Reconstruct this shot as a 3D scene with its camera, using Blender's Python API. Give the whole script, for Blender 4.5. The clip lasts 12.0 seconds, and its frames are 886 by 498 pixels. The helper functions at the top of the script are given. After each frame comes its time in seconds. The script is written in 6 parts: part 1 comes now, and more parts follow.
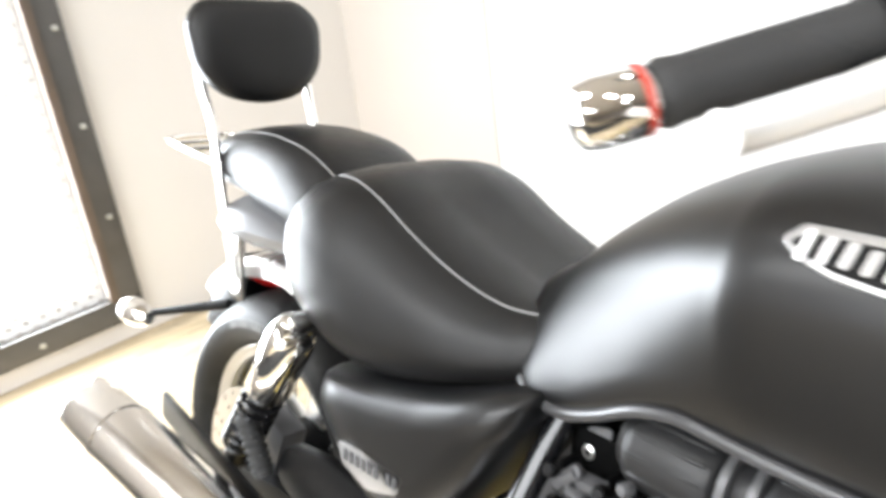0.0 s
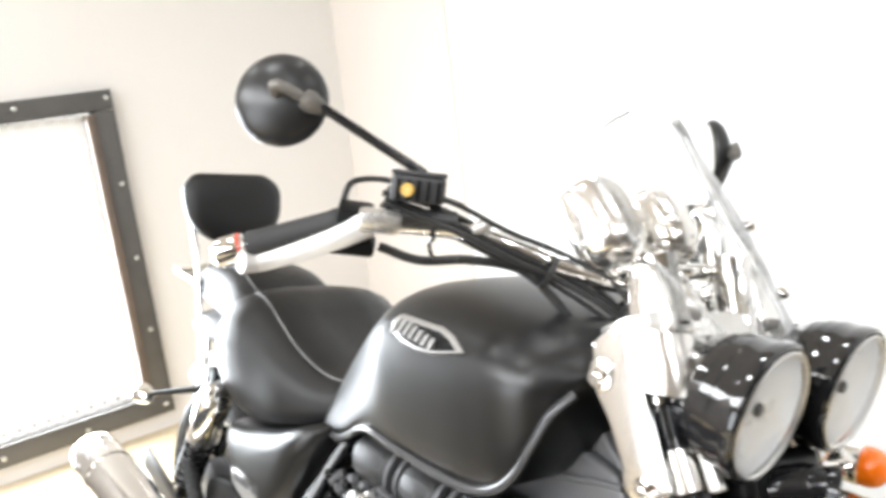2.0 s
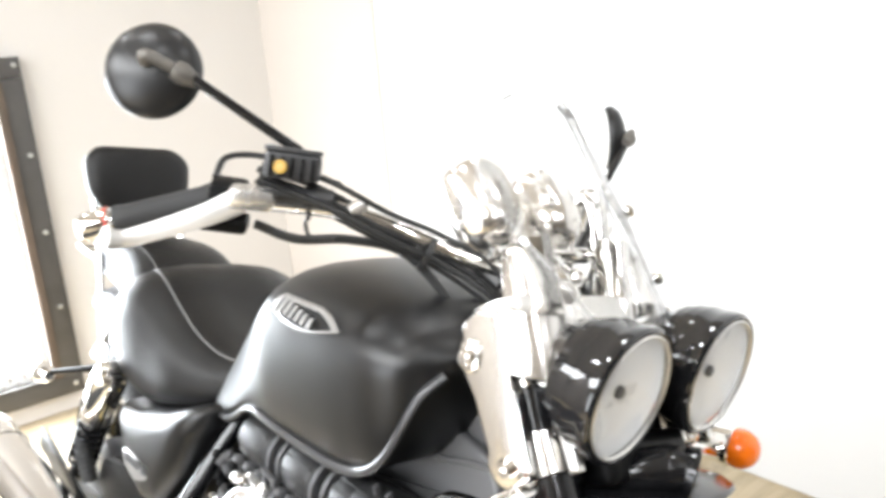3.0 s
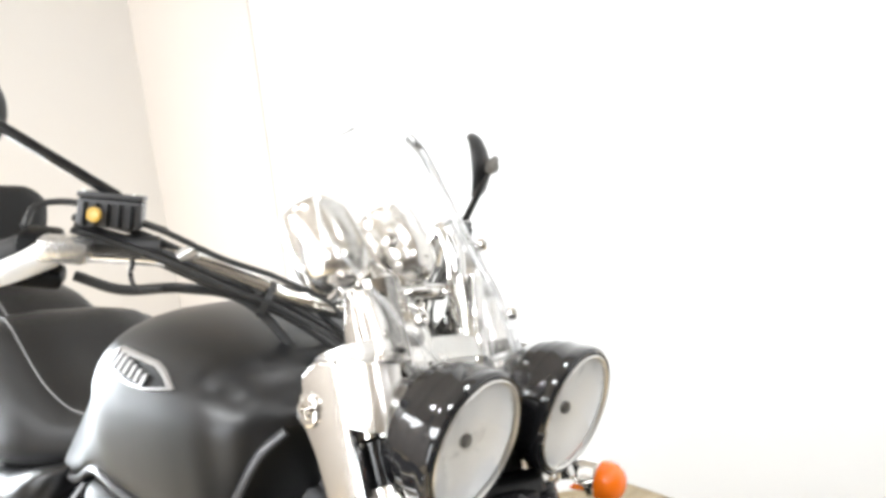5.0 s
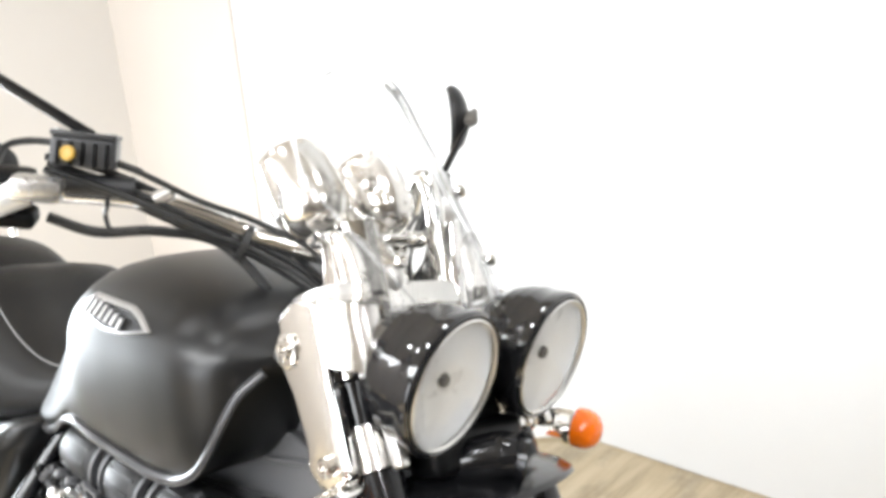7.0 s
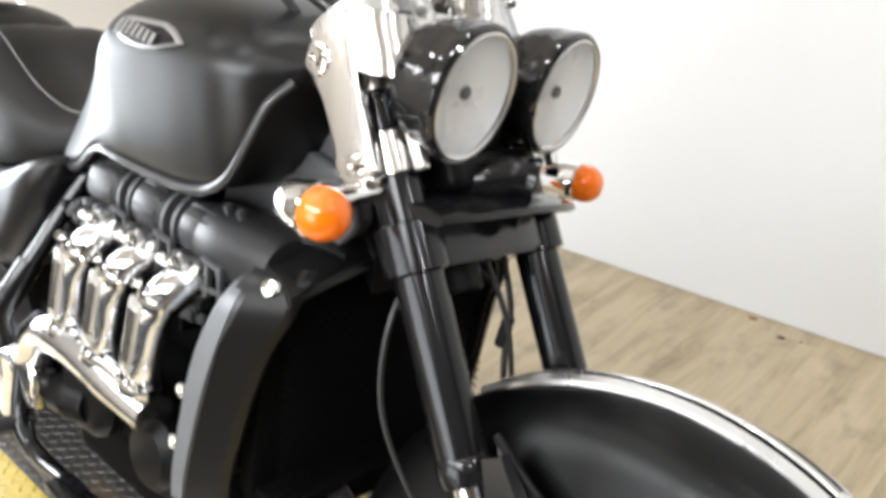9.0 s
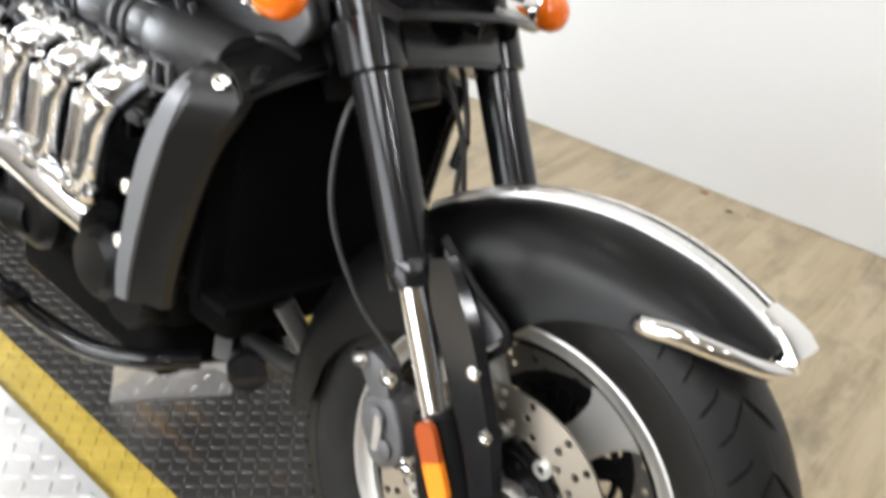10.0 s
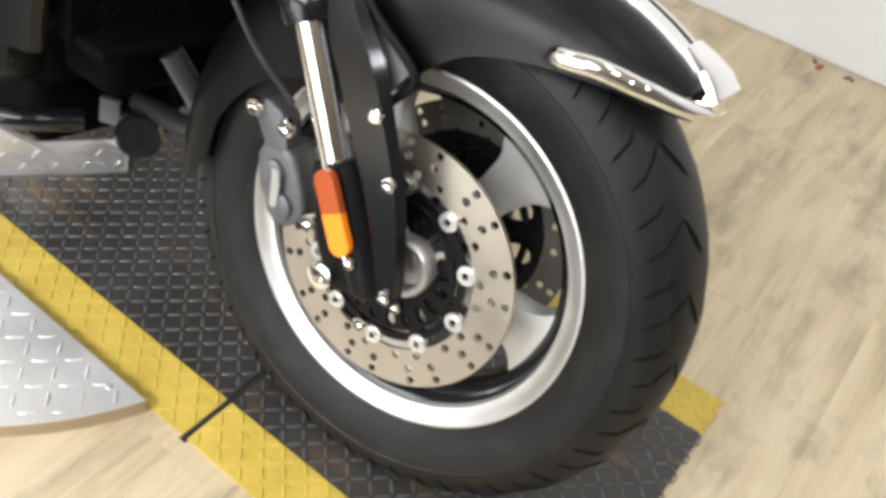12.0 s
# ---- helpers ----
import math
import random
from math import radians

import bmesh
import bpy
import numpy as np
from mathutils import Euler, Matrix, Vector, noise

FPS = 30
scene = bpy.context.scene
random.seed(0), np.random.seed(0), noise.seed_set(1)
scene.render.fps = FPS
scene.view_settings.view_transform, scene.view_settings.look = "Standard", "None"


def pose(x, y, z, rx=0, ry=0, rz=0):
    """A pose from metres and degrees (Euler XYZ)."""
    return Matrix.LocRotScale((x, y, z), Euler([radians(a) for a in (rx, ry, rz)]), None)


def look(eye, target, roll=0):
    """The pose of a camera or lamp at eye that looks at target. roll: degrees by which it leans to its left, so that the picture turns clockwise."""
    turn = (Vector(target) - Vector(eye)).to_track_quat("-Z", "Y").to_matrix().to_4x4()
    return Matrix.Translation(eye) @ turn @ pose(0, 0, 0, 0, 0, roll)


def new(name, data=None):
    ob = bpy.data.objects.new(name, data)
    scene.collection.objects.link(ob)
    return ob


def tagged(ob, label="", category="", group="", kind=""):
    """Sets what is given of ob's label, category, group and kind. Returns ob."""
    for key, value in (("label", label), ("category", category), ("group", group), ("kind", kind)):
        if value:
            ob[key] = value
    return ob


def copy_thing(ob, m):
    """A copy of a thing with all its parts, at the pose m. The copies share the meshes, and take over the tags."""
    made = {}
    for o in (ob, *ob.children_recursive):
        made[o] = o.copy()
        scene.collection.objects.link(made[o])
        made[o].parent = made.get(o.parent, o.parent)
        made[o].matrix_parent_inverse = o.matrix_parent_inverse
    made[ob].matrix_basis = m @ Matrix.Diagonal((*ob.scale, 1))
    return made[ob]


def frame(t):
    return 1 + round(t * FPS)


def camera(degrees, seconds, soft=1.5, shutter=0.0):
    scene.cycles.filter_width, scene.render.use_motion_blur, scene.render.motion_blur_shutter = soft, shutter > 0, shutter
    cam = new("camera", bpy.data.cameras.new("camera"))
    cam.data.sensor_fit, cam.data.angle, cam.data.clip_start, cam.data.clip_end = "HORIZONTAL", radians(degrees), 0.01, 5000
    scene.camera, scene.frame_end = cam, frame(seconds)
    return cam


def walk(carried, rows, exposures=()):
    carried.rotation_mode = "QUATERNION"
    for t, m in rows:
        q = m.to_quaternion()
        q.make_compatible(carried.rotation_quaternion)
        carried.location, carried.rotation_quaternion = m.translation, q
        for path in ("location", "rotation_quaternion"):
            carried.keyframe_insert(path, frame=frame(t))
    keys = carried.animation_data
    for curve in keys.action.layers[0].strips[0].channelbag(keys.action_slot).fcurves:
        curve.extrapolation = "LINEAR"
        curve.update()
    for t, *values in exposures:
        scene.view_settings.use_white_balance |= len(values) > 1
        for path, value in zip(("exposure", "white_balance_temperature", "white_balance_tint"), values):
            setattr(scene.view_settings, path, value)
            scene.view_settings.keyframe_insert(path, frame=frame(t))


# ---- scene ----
# ---- camera and exposure ----
EXPOSURES = [(0.0, 0.05), (3.0, 0.1), (6.5, 0.1), (8.5, -0.20), (9.5, -0.24), (10.5, -0.25), (12.0, -0.19)]
cam = camera(55.0, 12.0, soft=3.8, shutter=0.5)
PATH = [
    (0, (-0.475, -0.548, 1.3), (-1.873, 0.631, 0.492), -7.4),
    (0.5, (-0.2, -0.528, 1.315), (-1.803, 0.424, 0.59), -9.7),
    (1, (0.049, -0.472, 1.371), (-1.64, 0.379, 0.721), -6.7),
    (1.5, (0.165, -0.502, 1.387), (-1.505, 0.463, 0.862), -7.1),
    (2, (0.252, -0.588, 1.398), (-1.338, 0.532, 0.93), -6.8),
    (2.5, (0.299, -0.591, 1.396), (-1.237, 0.6, 0.928), -4.9),
    (3, (0.294, -0.523, 1.386), (-1.203, 0.696, 0.864), -4.7),
    (3.5, (0.293, -0.479, 1.384), (-1.153, 0.794, 0.849), -5.4),
    (3.7, (0.302, -0.465, 1.381), (-1.132, 0.825, 0.852), -5.1),
    (5.5, (0.311, -0.417, 1.397), (-1.038, 0.974, 0.903), -5.5),
    (6, (0.313, -0.41, 1.389), (-1.037, 0.985, 0.906), -5.2),
    (6.5, (0.311, -0.417, 1.382), (-1.023, 0.979, 0.862), -4.9),
    (8.3, (0.326, -0.505, 1.282), (-0.957, 0.837, 0.539), -3.5),
    (8.5, (0.336, -0.521, 1.272), (-0.944, 0.8, 0.488), -2.9),
    (9, (0.356, -0.541, 1.235), (-0.873, 0.774, 0.364), -1.4),
    (9.5, (0.367, -0.55, 1.194), (-0.806, 0.746, 0.222), 1.0),
    (10, (0.385, -0.568, 1.143), (-0.683, 0.727, 0.056), 3.6),
    (10.5, (0.389, -0.557, 1.091), (-0.549, 0.718, -0.132), 6.0),
    (11, (0.402, -0.548, 1.059), (-0.478, 0.696, -0.236), 6.4),
    (11.5, (0.405, -0.555, 1.039), (-0.391, 0.666, -0.33), 8.1),
    (12, (0.405, -0.549, 1.041), (-0.338, 0.676, -0.354), 9.5),
]
walk(cam, [(t, look(eye, target, roll)) for t, eye, target, roll in PATH], exposures=EXPOSURES)
# ---- world and lights ----
world = bpy.data.worlds.new("world")
scene.world = world
world.use_nodes = True
world.node_tree.nodes["Background"].inputs[0].default_value = (1.0, 1.0, 1.0, 1)
world.node_tree.nodes["Background"].inputs[1].default_value = 0.05


def area_lamp(name, eye, target, sx, sy, power, color=(0.94, 0.965, 1.0)):
    data = bpy.data.lights.new(name, "AREA")
    data.shape, data.size, data.size_y, data.energy, data.color = "RECTANGLE", sx, sy, power, color
    ob = new(name, data)
    ob.matrix_world = look(eye, target)
    return ob


CEIL = 3.0
UNSEEN_DARK = (0.022, 0.021, 0.020)     # unseen floor, made dark to darken what the tank reflects
# the two lamps at x = 2.7 are added to brighten the headlight bowls
LAMPS = [(-2.1, -0.7), (-0.9, -0.5), (0.3, -0.7), (1.5, -0.5), (0.9, -2.1), (-0.9, 0.75), (0.6, 0.75), (2.7, -1.0), (2.7, 0.5)]
# unseen light panels, added to brighten the mudguard's upper flank
ADDED_PANELS = [(-2.0, -2.9, 2.3, 1.5), (0.4, -2.9, 2.3, 1.5)]
for lx, ly, sx, sy in ADDED_PANELS:
    area_lamp("added_panel_light", (lx, ly, CEIL - 0.07), (lx, ly, 0), sx, sy, 150, (0.91, 0.95, 1.0))
for lx, ly in LAMPS:
    spot = area_lamp("ceiling_lamp_light", (lx, ly, CEIL - 0.05), (lx, ly, 0), 0.2, 0.2, 22 if lx > 2 else 6 if ly > 0 else 8)
    spot.data.shape = "DISK"
area_lamp("window_light", (-3.10, -0.285, 0.72), (0, -0.285, 0.72), 1.06, 1.10, 98, (0.88, 0.94, 1.0))
# lamp of the unseen south window, added for the mudguard's sheen
area_lamp("unseen_window_light", (-0.7, -5.18, 1.55), (-0.7, 0, 1.55), 4.0, 2.4, 165, (0.89, 0.94, 1.0))

# ---- materials ----


def mat(name, color, rough=0.5, metal=0.0, bump=0.0, scale=60.0, vary=0.0, vscale=4.0, coat=0.0, spec=0.5, rvar=0.0):
    m = bpy.data.materials.new(name)
    m.use_nodes = True
    nt = m.node_tree
    b = nt.nodes["Principled BSDF"]
    b.inputs["Base Color"].default_value = (*color, 1)
    b.inputs["Roughness"].default_value = rough
    b.inputs["Metallic"].default_value = metal
    b.inputs["Coat Weight"].default_value = coat
    b.inputs["Coat Roughness"].default_value = 0.08
    b.inputs["Specular IOR Level"].default_value = spec
    tc = nt.nodes.new("ShaderNodeTexCoord")
    if vary or rvar:
        n = nt.nodes.new("ShaderNodeTexNoise")
        n.inputs["Scale"].default_value, n.inputs["Detail"].default_value, n.inputs["Roughness"].default_value = vscale, 8, 0.65
        nt.links.new(tc.outputs["Object"], n.inputs["Vector"])
        if vary:
            r = nt.nodes.new("ShaderNodeMapRange")
            r.inputs[3].default_value, r.inputs[4].default_value = 1 - vary, 1 + vary
            nt.links.new(n.outputs["Fac"], r.inputs[0])
            x = nt.nodes.new("ShaderNodeVectorMath")
            x.operation = "SCALE"
            x.inputs[0].default_value = color
            nt.links.new(r.outputs[0], x.inputs["Scale"])
            nt.links.new(x.outputs[0], b.inputs["Base Color"])
        if rvar:
            r2 = nt.nodes.new("ShaderNodeMapRange")
            r2.inputs[1].default_value, r2.inputs[2].default_value = 0.3, 0.7
            r2.inputs[3].default_value, r2.inputs[4].default_value = max(0.0, rough - rvar), rough + rvar
            nt.links.new(n.outputs["Fac"], r2.inputs[0])
            nt.links.new(r2.outputs[0], b.inputs["Roughness"])
    if bump:
        n2 = nt.nodes.new("ShaderNodeTexNoise")
        n2.inputs["Scale"].default_value, n2.inputs["Detail"].default_value = scale, 6
        nt.links.new(tc.outputs["Object"], n2.inputs["Vector"])
        bp = nt.nodes.new("ShaderNodeBump")
        bp.inputs["Strength"].default_value, bp.inputs["Distance"].default_value = bump, 0.002
        nt.links.new(n2.outputs["Fac"], bp.inputs["Height"])
        nt.links.new(bp.outputs["Normal"], b.inputs["Normal"])
    return m


BLACK_MATT = mat("matt_black_paint", (0.0035, 0.0035, 0.0038), 0.36, 0.0, 0.0, 700, 0.08, 3, rvar=0.02, spec=0.5)
LEATHER = mat("black_leather", (0.008, 0.0078, 0.0077), 0.40, 0, 0.3, 420, 0.15, 6, rvar=0.06, spec=0.30)
BLACK_GLOSS = mat("gloss_black_paint", (0.010, 0.010, 0.011), 0.07, 0, 0, 1, 0.1, 3, coat=0.6)
BLACK_FORK = mat("satin_black_metal", (0.008, 0.008, 0.009), 0.15, 0.1, 0.03, 300, 0.1, 5, rvar=0.05)
MIRROR_BLACK = mat("satin_black_shell", (0.009, 0.009, 0.0095), 0.36, 0, 0.03, 300, 0.1, 5, rvar=0.04)
# the light caught by the tank's rolled seam, put into grey
SEAM_HIGHLIGHT = mat("seam_highlight_grey", (0.055, 0.055, 0.057), 0.28, 0.2, 0.03, 300, 0.1, 5)
COVER_GREY = mat("satin_grey_black_cover", (0.016, 0.016, 0.0165), 0.42, 0.0, 0.3, 220, 0.2, 8, spec=0.35)
STRIP_GREY = mat("satin_grey_strip", (0.17, 0.175, 0.185), 0.36, 0.3, 0.05, 300, 0.08, 8)
COWL_GREY = mat("dark_grey_cowl", (0.10, 0.10, 0.103), 0.42, 0.1, 0.1, 300, 0.1, 8)
RES_GREY = mat("grey_reservoir_casting", (0.05, 0.05, 0.052), 0.36, 0.2, 0.1, 300, 0.15, 8)
PALE_LEVER = mat("pale_anodised_lever", (0.86, 0.85, 0.83), 0.34, 0.5, 0.03, 200, 0.04, 6)
BLACK_PLASTIC = mat("black_plastic", (0.0035, 0.0035, 0.0038), 0.38, 0, 0.15, 500, 0.15, 8, spec=0.16)
GREY_ALLOY = mat("grey_alloy", (0.10, 0.10, 0.104), 0.42, 0.3, 0.15, 250, 0.25, 10, rvar=0.1)
CHROME = mat("chrome", (0.86, 0.85, 0.83), 0.06, 1.0, 0, 1, 0.03, 3, rvar=0.03)
SOFT_CHROME = mat("soft_chrome", (0.84, 0.82, 0.79), 0.17, 1.0, 0, 1, 0.03, 3, rvar=0.04)
HEADER_SILVER = mat("bright_header_silver", (0.82, 0.83, 0.85), 0.17, 1.0, 0.25, 60, 0.06, 20, rvar=0.08)
SATIN = mat("brushed_aluminium", (0.78, 0.77, 0.75), 0.3, 0.9, 0.05, 200, 0.06, 6, rvar=0.08)
RIM_ALLOY = mat("cast_alloy_rim", (0.58, 0.57, 0.55), 0.44, 0.85, 0.25, 140, 0.14, 30, rvar=0.1)
STEEL_DISC = mat("ground_steel", (0.46, 0.415, 0.35), 0.34, 0.9, 0.06, 300, 0.1, 12, rvar=0.08)
# grey steel of the mirror joints; also carries the far disc's shade
STEEL_DARK_SHADED = mat("dark_and_shaded_steel", (0.16, 0.15, 0.135), 0.5, 0.7, 0.06, 300, 0.15, 12, rvar=0.08)
RUBBER = mat("tyre_rubber", (0.007, 0.0069, 0.0067), 0.50, 0, 0.3, 160, 0.3, 9, spec=0.25)
DUST = RUBBER.node_tree
_n, _r, _m = DUST.nodes.new("ShaderNodeTexNoise"), DUST.nodes.new("ShaderNodeMapRange"), DUST.nodes.new("ShaderNodeMix")
_n.inputs["Scale"].default_value, _n.inputs["Detail"].default_value = 14, 10
_r.inputs[1].default_value, _r.inputs[2].default_value, _r.inputs[4].default_value = 0.5, 0.75, 0.6
_m.data_type = "RGBA"
_m.inputs[7].default_value = (0.022, 0.021, 0.019, 1)
_b = DUST.nodes["Principled BSDF"].inputs["Base Color"]
DUST.links.new(_b.links[0].from_socket, _m.inputs[6])
DUST.links.new(_n.outputs["Fac"], _r.inputs[0])
DUST.links.new(_r.outputs[0], _m.inputs[0])
DUST.links.new(_m.outputs[2], _b)
GRIP = mat("grip_rubber", (0.02, 0.02, 0.02), 0.7, 0, 0.5, 260, 0.2, 9)
CABLE = mat("cable_sheath", (0.022, 0.022, 0.022), 0.33, 0, 0.1, 200, 0.2, 5)
ORANGE = mat("orange_lens", (1.0, 0.19, 0.004), 0.10, 0, 0, 1, 0.06, 20, coat=0.5)
AMBER_DARK = mat("dark_amber_lens", (0.36, 0.07, 0.015), 0.3, 0, 0, 1, 0.08, 20)
AMBER = mat("bright_amber_lens", (0.95, 0.27, 0.02), 0.3, 0, 0, 1, 0.05, 20)
RED_LENS = mat("red_lens", (0.5, 0.02, 0.02), 0.15, 0, 0, 1, 0.05, 10)
YELLOW_TAPE = mat("yellow_paint", (0.45, 0.325, 0.05), 0.5, 0, 0.25, 90, 0.32, 16, rvar=0.1)
STICKER = mat("yellow_sticker", (0.42, 0.26, 0.04), 0.4)
RED_BAND = mat("red_band", (0.45, 0.05, 0.03), 0.4)
WALL = mat("white_wall_paint", (0.70, 0.70, 0.695), 0.6, 0, 0.12, 35, 0.03, 1.5)
# walls out of view, dark so that chrome and tank reflect beige
UNSEEN_BEIGE = mat("unseen_beige_wall", (0.22, 0.195, 0.17), 0.6, 0, 0.12, 35, 0.06, 1.5)
# west wall gets less light; this is put into a darker, warmer white
WALL_LESS_LIT = mat("less_lit_white_wall", (0.66, 0.63, 0.595), 0.6, 0, 0.12, 35, 0.03, 1.5)
# unseen ceiling, kept dim so chrome and tank top reflect beige
CEILING_DIM = mat("dim_beige_ceiling", (0.46, 0.415, 0.36), 0.7, 0, 0.1, 40, 0.03, 1.5)
FRAME_STEEL = mat("worn_dark_steel", (0.1, 0.095, 0.09), 0.5, 0.5, 0.3, 60, 0.5, 7, rvar=0.12)
RUST = mat("rusty_brown_steel", (0.12, 0.09, 0.068), 0.65, 0.2, 0.5, 40, 0.55, 9)
BOLT = mat("zinc_bolt", (0.6, 0.6, 0.58), 0.3, 0.9, 0, 1, 0.1, 20)
SCREEN_WHITE = mat("white_perforated_sheet", (0.85, 0.85, 0.84), 0.45, 0, 0, 1, 0.03, 3)
DIALFACE = mat("dial_face", (0.05, 0.05, 0.05), 0.4)
BADGE_GREY = mat("badge_relief", (0.5, 0.5, 0.5), 0.3, 0.8, 0, 1, 0.1, 20)
BROWN_SEAM = mat("seam_thread", (0.2, 0.2, 0.2), 0.6)
MESH_BLACK = mat("radiator_core", (0.0035, 0.0035, 0.0035), 0.8, 0, 0.3, 300, 0.2, 10, spec=0.03)
PLY_EDGE = mat("plywood_edge", (0.34, 0.25, 0.15), 0.6, 0, 0.4, 70, 0.35, 14)


def glass_mat(name, color, rough, alpha):
    m = bpy.data.materials.new(name)
    m.use_nodes = True
    nt = m.node_tree
    nt.nodes.clear()
    out = nt.nodes.new("ShaderNodeOutputMaterial")
    tr = nt.nodes.new("ShaderNodeBsdfTransparent")
    tr.inputs[0].default_value = (*color, 1)
    gl = nt.nodes.new("ShaderNodeBsdfGlossy")
    gl.inputs["Roughness"].default_value = rough
    fr = nt.nodes.new("ShaderNodeFresnel")
    fr.inputs[0].default_value = 1.45
    mx = nt.nodes.new("ShaderNodeMixShader")
    ad = nt.nodes.new("ShaderNodeMath")
    ad.operation = "ADD"
    ad.inputs[1].default_value = alpha
    nt.links.new(fr.outputs[0], ad.inputs[0])
    nt.links.new(ad.outputs[0], mx.inputs[0])
    nt.links.new(tr.outputs[0], mx.inputs[1])
    nt.links.new(gl.outputs[0], mx.inputs[2])
    nt.links.new(mx.outputs[0], out.inputs[0])
    return m


CLEAR = glass_mat("clear_acrylic", (0.965, 0.965, 0.96), 0.04, 0.0)
LENS_GLASS = glass_mat("headlight_glass", (0.985, 0.985, 0.98), 0.03, 0.02)


def wood_mat():
    m = bpy.data.materials.new("washed_oak_plank")
    m.use_nodes = True
    nt = m.node_tree
    N, L = nt.nodes.new, nt.links.new
    b = nt.nodes["Principled BSDF"]
    tc, mp, info = N("ShaderNodeTexCoord"), N("ShaderNodeMapping"), N("ShaderNodeObjectInfo")
    mp.inputs["Scale"].default_value = (9, 1.2, 4)
    L(tc.outputs["Object"], mp.inputs["Vector"])
    off = N("ShaderNodeVectorMath")
    off.operation = "SCALE"
    off.inputs[0].default_value = (7, 13, 5)
    L(info.outputs["Random"], off.inputs["Scale"])
    L(off.outputs[0], mp.inputs["Location"])
    n1 = N("ShaderNodeTexNoise")
    n1.inputs["Scale"].default_value, n1.inputs["Detail"].default_value, n1.inputs["Distortion"].default_value = 1.9, 12, 0.9
    L(mp.outputs[0], n1.inputs["Vector"])
    mp2 = N("ShaderNodeMapping")
    mp2.inputs["Scale"].default_value = (40, 2, 10)
    L(tc.outputs["Object"], mp2.inputs["Vector"])
    n2 = N("ShaderNodeTexNoise")
    n2.inputs["Scale"].default_value, n2.inputs["Detail"].default_value = 3.0, 8
    L(mp2.outputs[0], n2.inputs["Vector"])
    mixf = N("ShaderNodeMath")
    mixf.operation = "MULTIPLY_ADD"
    mixf.inputs[1].default_value = 0.35
    L(n2.outputs["Fac"], mixf.inputs[0])
    L(n1.outputs["Fac"], mixf.inputs[2])
    rp = N("ShaderNodeValToRGB")
    e = rp.color_ramp.elements
    e[0].position, e[0].color = 0.40, (0.26, 0.205, 0.130, 1)
    e[1].position, e[1].color = 0.85, (0.53, 0.44, 0.30, 1)
    k = e.new(0.6)
    k.color = (0.43, 0.345, 0.220, 1)
    L(mixf.outputs[0], rp.inputs[0])
    hue = N("ShaderNodeHueSaturation")
    rg = N("ShaderNodeMapRange")
    rg.inputs[3].default_value, rg.inputs[4].default_value = 0.96, 1.04
    L(info.outputs["Random"], rg.inputs[0])
    L(rg.outputs[0], hue.inputs["Value"])
    L(rp.outputs[0], hue.inputs["Color"])
    # grey-brown blotches that run on over the joints
    geo, n3, r3, mx = N("ShaderNodeNewGeometry"), N("ShaderNodeTexNoise"), N("ShaderNodeMapRange"), N("ShaderNodeMix")
    n3.inputs["Scale"].default_value, n3.inputs["Detail"].default_value, n3.inputs["Roughness"].default_value = 5.5, 10, 0.68
    r3.inputs[1].default_value, r3.inputs[2].default_value, r3.inputs[4].default_value = 0.50, 0.68, 0.75
    mp3 = N("ShaderNodeMapping")
    mp3.inputs["Scale"].default_value = (1.5, 0.7, 1)
    L(geo.outputs["Position"], mp3.inputs["Vector"])
    L(mp3.outputs[0], n3.inputs["Vector"])
    L(n3.outputs["Fac"], r3.inputs[0])
    mx.data_type = "RGBA"
    mx.inputs[7].default_value = (0.205, 0.17, 0.12, 1)
    L(r3.outputs[0], mx.inputs[0])
    L(hue.outputs[0], mx.inputs[6])
    L(mx.outputs[2], b.inputs["Base Color"])
    b.inputs["Roughness"].default_value = 0.33
    bp = N("ShaderNodeBump")
    bp.inputs["Strength"].default_value, bp.inputs["Distance"].default_value = 0.15, 0.001
    L(mixf.outputs[0], bp.inputs["Height"])
    L(bp.outputs[0], b.inputs["Normal"])
    return m


WOOD = wood_mat()
PLATE_LUG = mat("worn_tread_lug", (0.12, 0.116, 0.112), 0.36, 0.6, 0.2, 120, 0.4, 9, rvar=0.1)
PLATE_BLACK = mat("black_painted_tread_plate", (0.040, 0.037, 0.034), 0.38, 0.3, 0.25, 120, 0.6, 5, rvar=0.14)
STAIN = PLATE_BLACK.node_tree
_n, _r, _m = STAIN.nodes.new("ShaderNodeTexNoise"), STAIN.nodes.new("ShaderNodeMapRange"), STAIN.nodes.new("ShaderNodeMix")
_n.inputs["Scale"].default_value, _n.inputs["Detail"].default_value = 9, 9
_r.inputs[1].default_value, _r.inputs[2].default_value = 0.56, 0.72
_m.data_type = "RGBA"
_m.inputs[7].default_value = (0.11, 0.07, 0.035, 1)
_b = STAIN.nodes["Principled BSDF"].inputs["Base Color"]
STAIN.links.new(_b.links[0].from_socket, _m.inputs[6])
STAIN.links.new(_n.outputs["Fac"], _r.inputs[0])
STAIN.links.new(_r.outputs[0], _m.inputs[0])
STAIN.links.new(_m.outputs[2], _b)
SCUFF = YELLOW_TAPE.node_tree
_n, _r, _m = SCUFF.nodes.new("ShaderNodeTexNoise"), SCUFF.nodes.new("ShaderNodeMapRange"), SCUFF.nodes.new("ShaderNodeMix")
_n.inputs["Scale"].default_value, _n.inputs["Detail"].default_value = 34, 6
_r.inputs[1].default_value, _r.inputs[2].default_value, _r.inputs[4].default_value = 0.64, 0.72, 0.75
_m.data_type = "RGBA"
